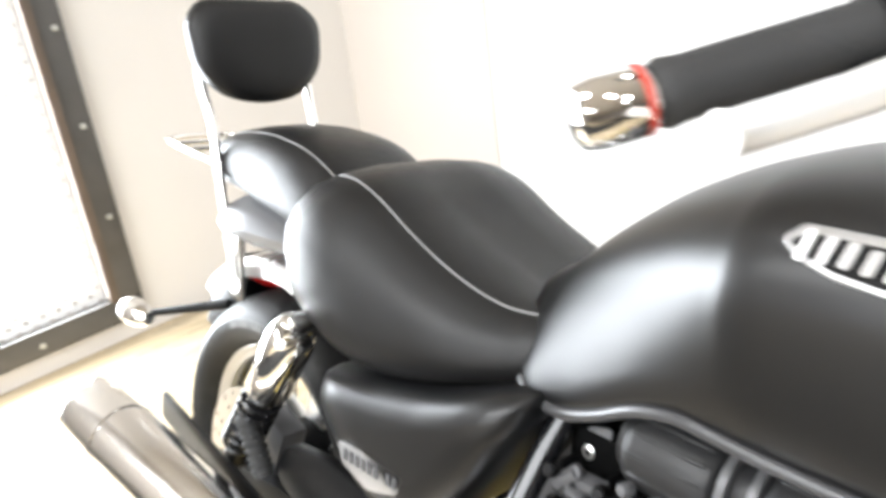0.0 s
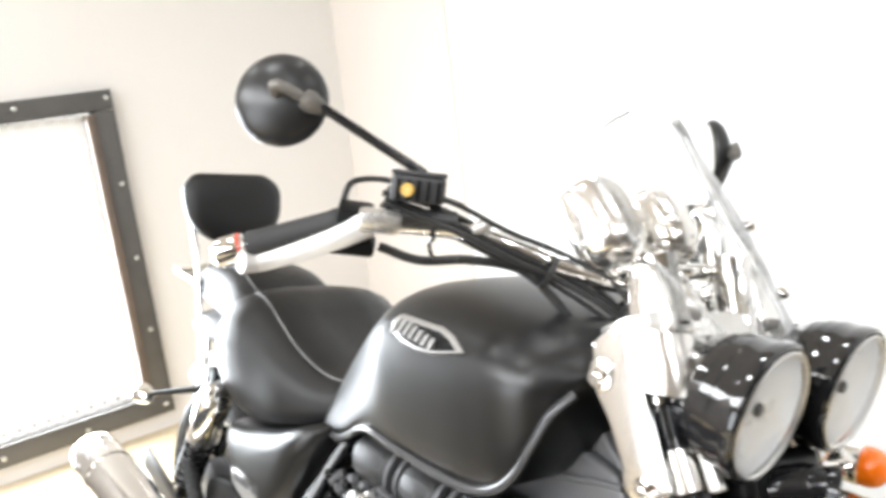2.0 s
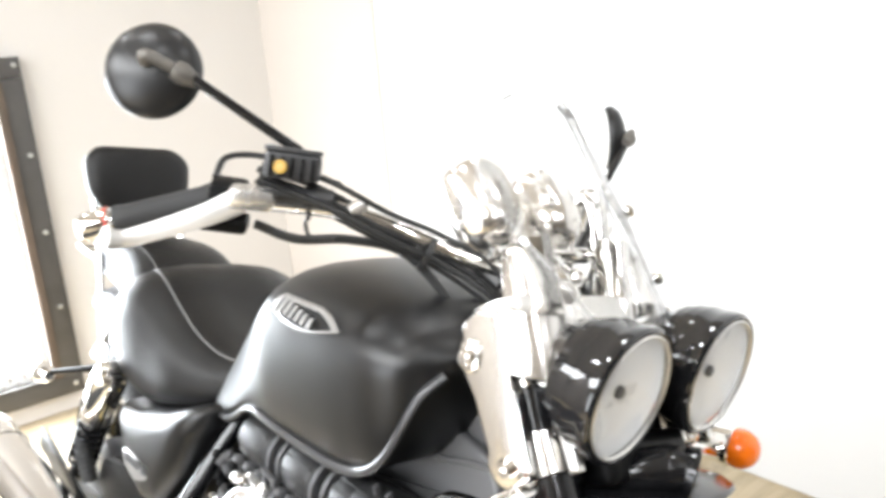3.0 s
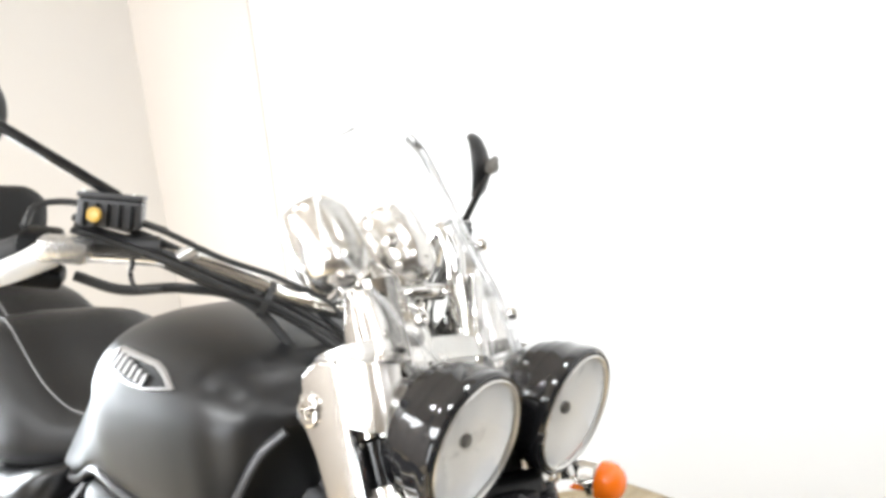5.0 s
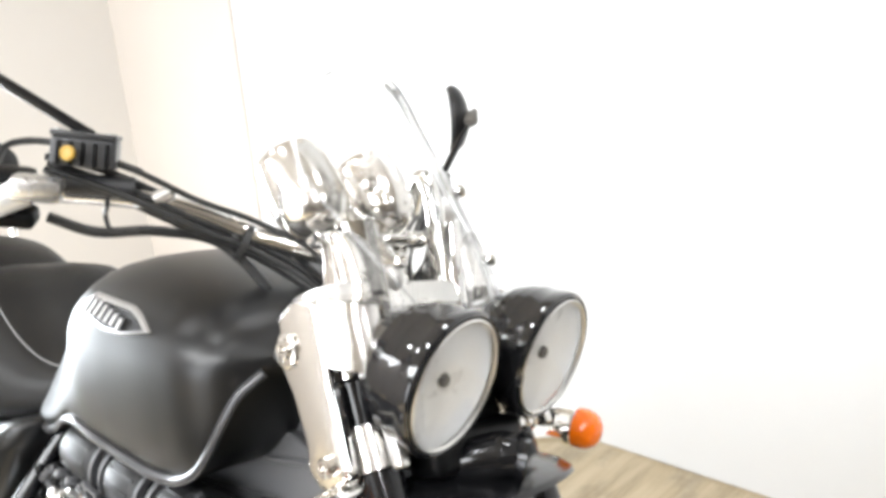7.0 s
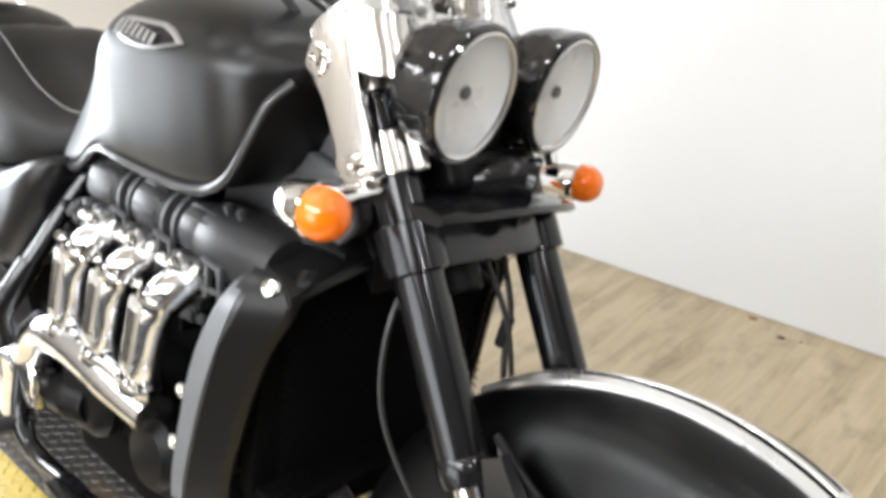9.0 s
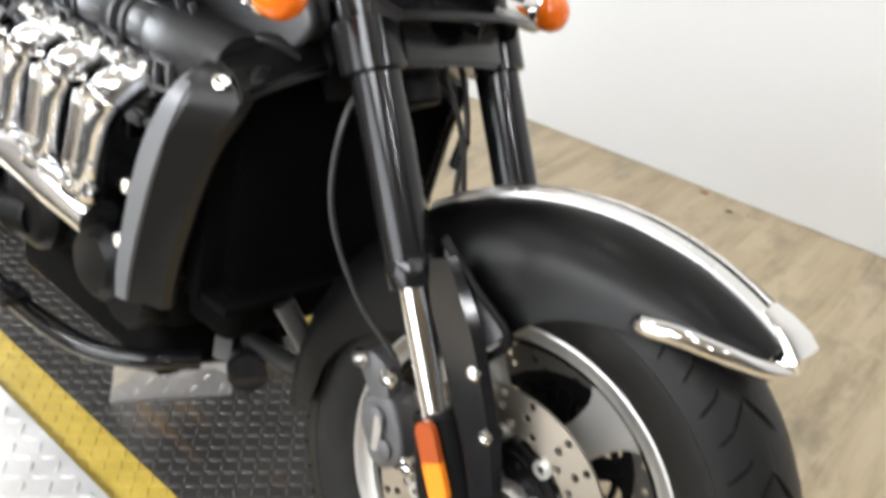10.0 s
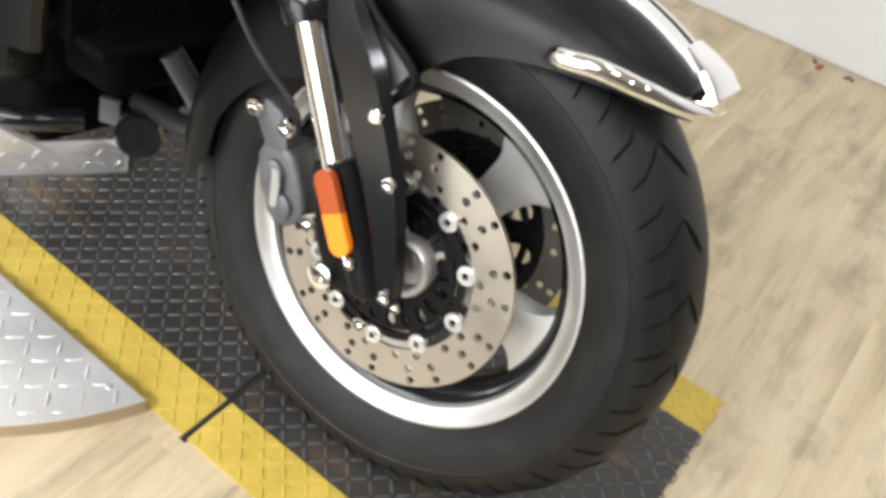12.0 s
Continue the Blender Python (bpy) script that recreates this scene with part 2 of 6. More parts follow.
_m.inputs[7].default_value = (0.07, 0.055, 0.03, 1)
_b = SCUFF.nodes["Principled BSDF"].inputs["Base Color"]
SCUFF.links.new(_b.links[0].from_socket, _m.inputs[6])
SCUFF.links.new(_n.outputs["Fac"], _r.inputs[0])
SCUFF.links.new(_r.outputs[0], _m.inputs[0])
SCUFF.links.new(_m.outputs[2], _b)
PLATE_SILVER = mat("aluminium_tread_plate", (0.62, 0.61, 0.6), 0.4, 0.7, 0.2, 120, 0.15, 6, rvar=0.1)

# ---- mesh helpers ----


def part(name, bm, material, parent=None, label="", smooth=True, m=None, angle=40):
    me = bpy.data.meshes.new(name)
    bmesh.ops.recalc_face_normals(bm, faces=bm.faces[:])
    bm.to_mesh(me)
    bm.free()
    me.materials.append(material)
    ob = new(name, me)
    if smooth:
        me.polygons.foreach_set("use_smooth", [True] * len(me.polygons))
        me.set_sharp_from_angle(angle=radians(angle))
    if parent is not None:
        ob.parent = parent
    if m is not None:
        ob.matrix_basis = m
    if label:
        ob["label"] = label
    return ob


def merge(*bms):
    out = bmesh.new()
    for b in bms:
        me = bpy.data.meshes.new("tmp")
        b.to_mesh(me)
        b.free()
        out.from_mesh(me)
        bpy.data.meshes.remove(me)
    return out


def box(c, s, bevel=0.0, rot=(0, 0, 0), seg=2):
    bm = bmesh.new()
    bmesh.ops.create_cube(bm, size=1)
    bmesh.ops.scale(bm, vec=s, verts=bm.verts)
    if bevel:
        bmesh.ops.bevel(bm, geom=bm.edges[:], offset=bevel, segments=seg, profile=0.6, affect="EDGES")
    bmesh.ops.transform(bm, matrix=pose(*c, *rot), verts=bm.verts)
    return bm


def axis_frame(d):
    return Vector(d).normalized().to_track_quat("Z", "Y").to_matrix().to_4x4()


def lathe(profile, origin, direction, seg=32, cap=True):
    """profile: (distance along direction, radius)."""
    bm = bmesh.new()
    rings = []
    for h, r in profile:
        if r < 1e-6:
            rings.append([bm.verts.new((0, 0, h))])
        else:
            rings.append([bm.verts.new((r * math.cos(2 * math.pi * i / seg), r * math.sin(2 * math.pi * i / seg), h)) for i in range(seg)])
    for a, b in zip(rings, rings[1:]):
        for i in range(seg):
            j = (i + 1) % seg
            if len(a) == 1 and len(b) == 1:
                continue
            if len(a) == 1:
                bm.faces.new((a[0], b[j], b[i]))
            elif len(b) == 1:
                bm.faces.new((a[i], a[j], b[0]))
            else:
                bm.faces.new((a[i], a[j], b[j], b[i]))
    if cap:
        for r in (rings[0], rings[-1]):
            if len(r) > 2:
                bm.faces.new(r)
    bmesh.ops.transform(bm, matrix=Matrix.Translation(origin) @ axis_frame(direction), verts=bm.verts)
    return bm


def rod(a, b, r, r2=None, seg=20, bevel=0.0):
    a, b = Vector(a), Vector(b)
    L = (b - a).length
    r2 = r if r2 is None else r2
    e = min(bevel or min(r, r2) * 0.12, L * 0.3)
    return lathe([(0, 0), (0, max(r - e, 1e-4)), (e, r), (L - e, r2), (L, max(r2 - e, 1e-4)), (L, 0)], a, b - a, seg)


def spline(pts, n=8):
    P = [Vector(p) for p in pts]
    P = [2 * P[0] - P[1]] + P + [2 * P[-1] - P[-2]]
    out = []
    for i in range(1, len(P) - 2):
        for k in range(n):
            t = k / n
            a, b, c, d = P[i - 1:i + 3]
            out.append(0.5 * ((2 * b) + (c - a) * t + (2 * a - 5 * b + 4 * c - d) * t * t + (3 * b - a - 3 * c + d) * t ** 3))
    out.append(P[-2])
    return out


def tube(pts, r, n=8, seg=10, radii=None, flat=1.0):
    C = spline(pts, n)
    bm = bmesh.new()
    rings = []
    up = Vector((0.13, 0.31, 0.94))
    for i, c in enumerate(C):
        t = (C[min(i + 1, len(C) - 1)] - C[max(i - 1, 0)]).normalized()
        u = (up - t * up.dot(t)).normalized()
        up = u
        w = t.cross(u)
        f = i / (len(C) - 1)
        rr = r if radii is None else float(np.interp(f, np.linspace(0, 1, len(radii)), radii))
        rings.append([bm.verts.new(c + rr * (math.cos(2 * math.pi * k / seg) * u + flat * math.sin(2 * math.pi * k / seg) * w)) for k in range(seg)])
    for a, b in zip(rings, rings[1:]):
        for k in range(seg):
            bm.faces.new((a[k], a[(k + 1) % seg], b[(k + 1) % seg], b[k]))
    bm.faces.new(rings[0])
    bm.faces.new(rings[-1])
    return bm


def loft(rings, cap=True, closed=True):
    bm = bmesh.new()
    R = [[bm.verts.new(p) for p in ring] for ring in rings]
    n = len(R[0])
    for a, b in zip(R, R[1:]):
        for k in range(n if closed else n - 1):
            bm.faces.new((a[k], a[(k + 1) % n], b[(k + 1) % n], b[k]))
    if cap and closed:
        bm.faces.new(R[0])
        bm.faces.new(R[-1])
    return bm


def subdiv(bm, k=1):
    for _ in range(k):
        bmesh.ops.subdivide_edges(bm, edges=bm.edges[:], cuts=1, use_grid_fill=True, smooth=1.0)
    return bm


def smooth_keys(keys, n):
    """Catmull-Rom samples of rows of numbers."""
    K = np.array(keys, float)
    P = np.vstack([2 * K[0] - K[1], K, 2 * K[-1] - K[-2]])
    out = []
    for i in range(1, len(P) - 2):
        a, b, c, d = P[i - 1:i + 3]
        for k in range(n):
            t = k / n
            out.append(0.5 * (2 * b + (c - a) * t + (2 * a - 5 * b + 4 * c - d) * t * t + (3 * b - a - 3 * c + d) * t ** 3))
    out.append(K[-1])
    return out


def prism(outline, depth, bevel=0.0, seg=2):
    """outline: points (a, b) in the xz plane, thickness along y from -depth/2 to depth/2."""
    bm = bmesh.new()
    f = bm.faces.new([bm.verts.new((a, -depth / 2, b)) for a, b in outline])
    ex = bmesh.ops.extrude_face_region(bm, geom=[f])
    bmesh.ops.translate(bm, vec=(0, depth, 0), verts=[v for v in ex["geom"] if isinstance(v, bmesh.types.BMVert)])
    if bevel:
        bmesh.ops.bevel(bm, geom=bm.edges[:], offset=bevel, segments=seg, profile=0.6, affect="EDGES")
    return bm


def moved(bm, m):
    bmesh.ops.transform(bm, matrix=m, verts=bm.verts)
    return bm


def round_outline(pts, r, n=4):
    """Round the corners of a closed outline of (a, b)."""
    out = []
    k = len(pts)
    for i in range(k):
        p, a, b = Vector(pts[i]), Vector(pts[i - 1]), Vector(pts[(i + 1) % k])
        d = min(r, (a - p).length * 0.45, (b - p).length * 0.45)
        s, e = p + (a - p).normalized() * d, p + (b - p).normalized() * d
        for j in range(n + 1):
            t = j / n
            q = s * (1 - t) ** 2 + p * 2 * t * (1 - t) + e * t * t
            out.append((q.x, q.y))
    return out


def bolt(c, d, r=0.006, h=0.005):
    return lathe([(0, 0), (0, r), (h * 0.7, r), (h, r * 0.75), (h, r * 0.45), (h * 0.5, r * 0.4), (h * 0.5, 0)], c, d, 12)


# ---- setting ----
WX, WY = -3.12, 1.58          # faces of the two seen walls
X1, Y0 = 6.0, -5.2            # the unseen sides of the room
FT = 0.012                    # plank thickness


def structure(ob, label, category):
    return tagged(ob, label, category, kind="structure")


base = box(((WX + X1) / 2, (WY + Y0) / 2, -FT - 0.05), (X1 - WX + 0.6, WY - Y0 + 0.6, 0.1))
floor = structure(part("floor", base, PLY_EDGE, smooth=False), "light washed oak plank floor with grey-brown grain", "floor")
# the window opening behind the perforated sheet
wy0, wy1, wz0, wz1 = -0.835, 0.265, 0.145, 1.295
T = 0.16


def wall_with_opening():
    bm = bmesh.new()
    parts = [((WX - T / 2, (wy1 + WY + 0.2) / 2, CEIL / 2), (T, WY + 0.2 - wy1, CEIL)),
             ((WX - T / 2, (-0.96 + wy0) / 2, CEIL / 2), (T, wy0 + 0.96, CEIL)),
             ((WX - T / 2, (wy0 + wy1) / 2, wz0 / 2), (T, wy1 - wy0, wz0)),
             ((WX - T / 2, (wy0 + wy1) / 2, (wz1 + CEIL) / 2), (T, wy1 - wy0, CEIL - wz1))]
    return merge(bm, *[box(c, s) for c, s in parts])


structure(part("wall_west", wall_with_opening(), WALL_LESS_LIT, smooth=False), "white painted wall with a screened window opening", "wall")
# unseen stretch of the west wall, darkened for the fork covers' reflection
structure(part("wall_west", box((WX - T / 2, (Y0 - 1.16) / 2, CEIL / 2), (T, -0.96 - Y0 + 0.2, CEIL)), UNSEEN_BEIGE, smooth=False), "unseen wall beyond the window, dark beige to dim reflections", "wall")
structure(part("wall_north", box(((WX + X1) / 2, WY + 0.08, CEIL / 2), (X1 - WX, 0.16, CEIL)), WALL, smooth=False), "plain white painted showroom wall", "wall")
structure(part("wall_panel", box(((-2.26 + X1) / 2, WY - 0.002, CEIL / 2), (X1 + 2.26, 0.006, CEIL - 0.01), 0.002), WALL, smooth=False), "white wall board with an upright joint", "wall")
SWX0, SWX1, SWZ0, SWZ1 = -2.75, 1.35, 0.30, 2.80        # unseen window, assumed from the light on the mudguard
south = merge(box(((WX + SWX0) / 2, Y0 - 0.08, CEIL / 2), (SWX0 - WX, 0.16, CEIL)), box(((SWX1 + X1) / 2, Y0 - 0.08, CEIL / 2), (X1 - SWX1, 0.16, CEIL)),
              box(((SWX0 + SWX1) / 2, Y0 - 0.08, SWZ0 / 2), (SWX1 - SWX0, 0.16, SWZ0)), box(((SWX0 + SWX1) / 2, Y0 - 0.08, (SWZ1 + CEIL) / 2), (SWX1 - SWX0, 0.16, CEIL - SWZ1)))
structure(part("wall_south", south, UNSEEN_BEIGE, smooth=False), "unseen plain dark beige wall with an opening for the added window", "wall")
structure(part("wall_east", box((X1 + 0.08, (WY + Y0) / 2, CEIL / 2), (0.16, WY - Y0, CEIL)), UNSEEN_BEIGE, smooth=False), "unseen plain wall, dark beige to dim reflections", "wall")
structure(part("ceiling", box(((WX + X1) / 2, (WY + Y0) / 2, CEIL + 0.05), (X1 - WX + 0.3, WY - Y0 + 0.3, 0.1)), CEILING_DIM, smooth=False), "unseen ceiling, dim beige to tint reflections", "ceiling")
# corner box, a darker cream than the walls beside it
CORNER_BEIGE = mat("cream_corner", (0.56, 0.515, 0.47), 0.6, 0, 0.12, 35, 0.03, 1.5)
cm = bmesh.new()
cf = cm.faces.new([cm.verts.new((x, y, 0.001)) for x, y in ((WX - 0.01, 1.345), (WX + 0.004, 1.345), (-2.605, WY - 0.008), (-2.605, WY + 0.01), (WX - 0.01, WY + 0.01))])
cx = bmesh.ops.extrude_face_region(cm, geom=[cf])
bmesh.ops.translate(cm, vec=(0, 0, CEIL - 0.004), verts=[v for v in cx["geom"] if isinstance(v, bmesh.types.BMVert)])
structure(part("wall_corner", cm, CORNER_BEIGE, smooth=False), "cream boxed-in corner between the white walls", "wall")
# ---- the screened window ----
sky = bpy.data.materials.new("bright_daylight")
sky.use_nodes = True
em = sky.node_tree.nodes["Principled BSDF"]
em.inputs["Emission Color"].default_value, em.inputs["Emission Strength"].default_value = (1.0, 0.99, 0.98, 1), 0.5
structure(part("backdrop", box((WX - 0.5, -1.1, 0.8), (0.02, 3.2, 2.4)), sky, smooth=False), "bright daylight outside the window", "backdrop")

window = structure(new("window_1"), "dark worn steel frame bolted round a white perforated sheet", "window")
fx = WX + 0.018


def frame_bar(y0, y1, z0, z1):
    return box((fx, (y0 + y1) / 2, (z0 + z1) / 2), (0.03, y1 - y0, z1 - z0), 0.003)


part("frame_bar", frame_bar(wy1, wy1 + 0.075, wz0 + 0.005, wz1 + 0.005), FRAME_STEEL, window)
part("frame_bar", frame_bar(wy0 - 0.075, wy1 + 0.075, wz1 + 0.008, wz1 + 0.08), FRAME_STEEL, window)
part("frame_bar", frame_bar(wy0 - 0.075, wy1 + 0.075, wz0 - 0.07, wz0 + 0.002), FRAME_STEEL, window)
part("frame_bar", frame_bar(wy0 - 0.075, wy0, wz0 + 0.005, wz1 + 0.005), FRAME_STEEL, window)
part("inner_strip", box((fx + 0.004, wy1 - 0.016, (wz0 + wz1) / 2), (0.036, 0.032, wz1 - wz0 - 0.01), 0.003), RUST, window, "rusty brown inner strip")
part("inner_strip", box((fx + 0.004, (wy0 + wy1 - 0.02) / 2, wz1 - 0.001), (0.036, wy1 - 0.02 - wy0, 0.012), 0.003), SATIN, window, "bright metal inner strip")
part("inner_strip", box((fx + 0.004, (wy0 + wy1 - 0.02) / 2, wz0 + 0.01), (0.036, wy1 - 0.02 - wy0, 0.012), 0.003), FRAME_STEEL, window)
for y, z in [(0.318, 1.346), (0.312, 1.02), (0.310, 0.727), (0.307, 0.433), (0.307, 0.113)] + [(y, z) for z in (0.111, 1.346) for y in (0.0, -0.3, -0.6, -0.88)]:
    part("bolt", bolt((fx + 0.015, y, z), (1, 0, 0), 0.009, 0.006), BOLT, window)


def perforated(y0, y1, z0, z1, pitch=0.026, r=0.0075, x=0.0):
    """A flat sheet with real round holes on a staggered grid."""
    bm = bmesh.new()
    ny, nz = int((y1 - y0) / pitch), int((z1 - z0) / pitch)
    for i in range(ny):
        for j in range(nz):
            cy, cz = y0 + (i + 0.5) * pitch, z0 + (j + 0.5) * pitch
            h = pitch / 2
            outer = [(h, 0), (h, h), (0, h), (-h, h), (-h, 0), (-h, -h), (0, -h), (h, -h)]
            if (i + j) % 2:
                bm.faces.new([bm.verts.new((x, cy + a, cz + b)) for a, b in outer])
                continue
            o = [bm.verts.new((x, cy + a, cz + b)) for a, b in outer]
            n = [bm.verts.new((x, cy + r * math.cos(math.pi * k / 4), cz + r * math.sin(math.pi * k / 4))) for k in range(8)]
            for k in range(8):
                bm.faces.new((o[k], o[(k + 1) % 8], n[(k + 1) % 8], n[k]))
    ex = bmesh.ops.extrude_face_region(bm, geom=bm.faces[:])
    bmesh.ops.translate(bm, vec=(0.002, 0, 0), verts=[v for v in ex["geom"] if isinstance(v, bmesh.types.BMVert)])
    return bm


part("perforated_sheet", perforated(wy0, wy1, wz0, wz1, x=WX - 0.01), SCREEN_WHITE, window, "white perforated metal sheet", smooth=False)

# unseen window, added as the source of light from the south
window2 = structure(new("window_2"), "unseen wide window with a white frame, added to light the mudguard", "window")
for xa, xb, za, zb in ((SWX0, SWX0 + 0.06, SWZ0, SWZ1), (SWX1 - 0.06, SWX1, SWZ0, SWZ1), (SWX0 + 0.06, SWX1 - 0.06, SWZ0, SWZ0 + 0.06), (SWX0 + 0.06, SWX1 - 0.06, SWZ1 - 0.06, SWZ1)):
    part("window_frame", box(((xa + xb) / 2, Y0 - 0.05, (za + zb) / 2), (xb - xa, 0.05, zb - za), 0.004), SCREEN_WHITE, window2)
# glowing sheet behind the added window
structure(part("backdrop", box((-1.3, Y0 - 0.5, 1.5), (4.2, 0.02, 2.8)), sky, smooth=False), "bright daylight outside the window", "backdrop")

# ---- tread plates on the floor ----


def tread_lugs(x0, x1, y0, y1, z, pitch=0.030, inside=None, s=0.0115):
    """Raised lens-shaped lugs, laid alternately along and across."""
    bm = bmesh.new()
    verts, faces = [], []
    prof = [(-1, 0), (-0.55, 0.15), (0, 0.21), (0.55, 0.15), (1, 0), (0.55, -0.15), (0, -0.21), (-0.55, -0.15)]
    i = 0
    x = x0 + pitch / 2
    while x < x1:
        y = y0 + pitch / 2
        j = 0
        while y < y1:
            if inside is None or inside(x, y):
                a = math.pi / 4 if (i + j) % 2 else -math.pi / 4
                ca, sa = math.cos(a), math.sin(a)
                k = len(verts)
                for q, zz in ((1.0, 0.0), (0.6, 0.0018)):
                    for u, v in prof:
                        u2, v2 = u * s * q, v * s * (q if zz == 0 else 0.55)
                        verts.append((x + u2 * ca - v2 * sa, y + u2 * sa + v2 * ca, z + zz))
                for n in range(8):
                    faces.append((k + n, k + (n + 1) % 8, k + 8 + (n + 1) % 8, k + 8 + n))
                faces.append(tuple(range(k + 8, k + 16)))
            y += pitch
            j += 1
        x += pitch
        i += 1
    me = bpy.data.meshes.new("tmp")
    me.from_pydata(verts, [], faces)
    bm.from_mesh(me)
    return bm


PT = 0.005
JOINT_BLACK = mat("black_joint_strip", (0.008, 0.008, 0.008), 0.8)
PY0, PY1 = -0.180, 0.405        # the platform's two long edges
YS = 0.080                     # width of the yellow edge stripe


def tread_plate(x0, x1):
    plate = tagged(new("tread_plate"), "black painted steel tread plate with yellow edge stripes on the floor", "tread plate", "tread plates under the motorcycle")
    part("plate", box(((x0 + x1) / 2, (PY0 + PY1) / 2, PT / 2), (x1 - x0, PY1 - PY0 - 2 * YS, PT)), PLATE_BLACK, plate, smooth=False)
    part("lug_pattern", tread_lugs(x0, x1, PY0 + YS, PY1 - YS, PT, 0.0205, None, 0.0118), PLATE_LUG, plate)["kind"] = "stuff"
    for a in (PY0, PY1 - YS):
        part("yellow_stripe", box(((x0 + x1) / 2, a + YS / 2, PT / 2), (x1 - x0, YS - 0.0005, PT)), YELLOW_TAPE, plate, "worn yellow painted edge stripe", smooth=False)
        part("stripe_relief", tread_lugs(x0, x1, a, a + YS, PT, 0.0205, None, 0.0116), YELLOW_TAPE, plate)["kind"] = "stuff"
    return plate


tread_plate(-0.172, 0.373)
tread_plate(-2.15, -0.182)
# black strip fills the gap between the plates
joint = tagged(part("joint_strip", box((-0.177, (PY0 + PY1) / 2, 0.001), (0.012, PY1 - PY0 + 0.01, 0.002)), JOINT_BLACK), "black strip in the joint between the plates", "strip")

# aluminium-topped wooden step with rounded ends beside the platform
STH = 0.030
SCX, SCY, SR, SY1 = -0.685, 0.005, 0.478, -0.186


def step_shape(r, z0, z1):
    a = math.asin((SY1 - SCY) / r)
    pts = [(SCX + r * math.cos(t), SCY + r * math.sin(t)) for t in np.linspace(a, -math.pi - a, 48)]
    bm = bmesh.new()
    f = bm.faces.new([bm.verts.new((x, y, z0)) for x, y in pts])
    ex = bmesh.ops.extrude_face_region(bm, geom=[f])
    bmesh.ops.translate(bm, vec=(0, 0, z1 - z0), verts=[v for v in ex["geom"] if isinstance(v, bmesh.types.BMVert)])
    return bm


def on_step(x, y):
    return y < SY1 - 0.008 and math.hypot(x - SCX, y - SCY) < SR - 0.012


step = tagged(new("step"), "low round wooden step topped with aluminium tread plate", "step")
part("wooden_base", step_shape(SR - 0.002, 0, STH - 0.003), PLY_EDGE, step, "plywood edge", angle=30)
part("tread_top", step_shape(SR, STH - 0.003, STH), PLATE_SILVER, step, angle=30)
for x, y in ((-0.30, -0.205), (-0.62, -0.205), (-0.95, -0.205), (-0.42, -0.36)):
    part("screw", bolt((x, y, STH), (0, 0, 1), 0.005, 0.002), BOLT, step)
part("lug_pattern", tread_lugs(SCX - SR, SCX + SR, SCY - SR, SY1, STH, 0.031, on_step, 0.0135), PLATE_SILVER, step)["kind"] = "stuff"

# ---- the motorcycle ----
LEAN, STEER, RAKE = -13.0, 5.5, 29.0
bike = tagged(new("motorcycle"), "matt black three-cylinder cruiser motorcycle leaning on its side stand", "motorcycle")
bike.matrix_basis = pose(0, 0, PT, LEAN, 0, -1.0)
sr = math.sin(radians(RAKE))
cr = math.cos(radians(RAKE))
AXIS = Vector((-sr, 0, cr))
TURN = Vector((-0.530, 0, 0.848))
A0 = Vector((0.148, 0, 0))
S = Matrix.Translation(A0) @ Matrix.Rotation(radians(STEER), 4, TURN) @ Matrix.Translation(-A0)


def bp(name, bm, material, label="", front=False, parent=None, **k):
    """A part of the motorcycle; front parts turn with the steering."""
    return part(name, bm, material, parent or bike, label, m=S if front and parent is None else None, **k)


# wheels
FA, FR = Vector((0, 0, 0.331)), 0.331
RA, RR = Vector((-1.695, 0, 0.322)), 0.322


def tyre_profile(R, rim, w):
    h = R - rim
    p = [(-0.36 * w, rim - 0.004), (-0.44 * w, rim + 0.12 * h), (-0.5 * w, rim + 0.42 * h), (-0.496 * w, rim + 0.50 * h), (-0.504 * w, rim + 0.515 * h), (-0.497 * w, rim + 0.545 * h), (-0.485 * w, rim + 0.62 * h), (-0.41 * w, rim + 0.82 * h), (-0.28 * w, rim + 0.94 * h), (-0.12 * w, R - 0.0015), (0, R)]
    return p + [(-a, b) for a, b in reversed(p[:-1])]


def ring_from(profile, c, seg=96):
    bm = bmesh.new()
    rings = []
    for i in range(seg):
        a = 2 * math.pi * i / seg
        rings.append([bm.verts.new((c[0] + r * math.cos(a), c[1] + y, c[2] + r * math.sin(a))) for y, r in profile])
    for i in range(seg):
        A, B = rings[i], rings[(i + 1) % seg]
        for k in range(len(profile) - 1):
            bm.faces.new((A[k], A[k + 1], B[k + 1], B[k]))
    return bm


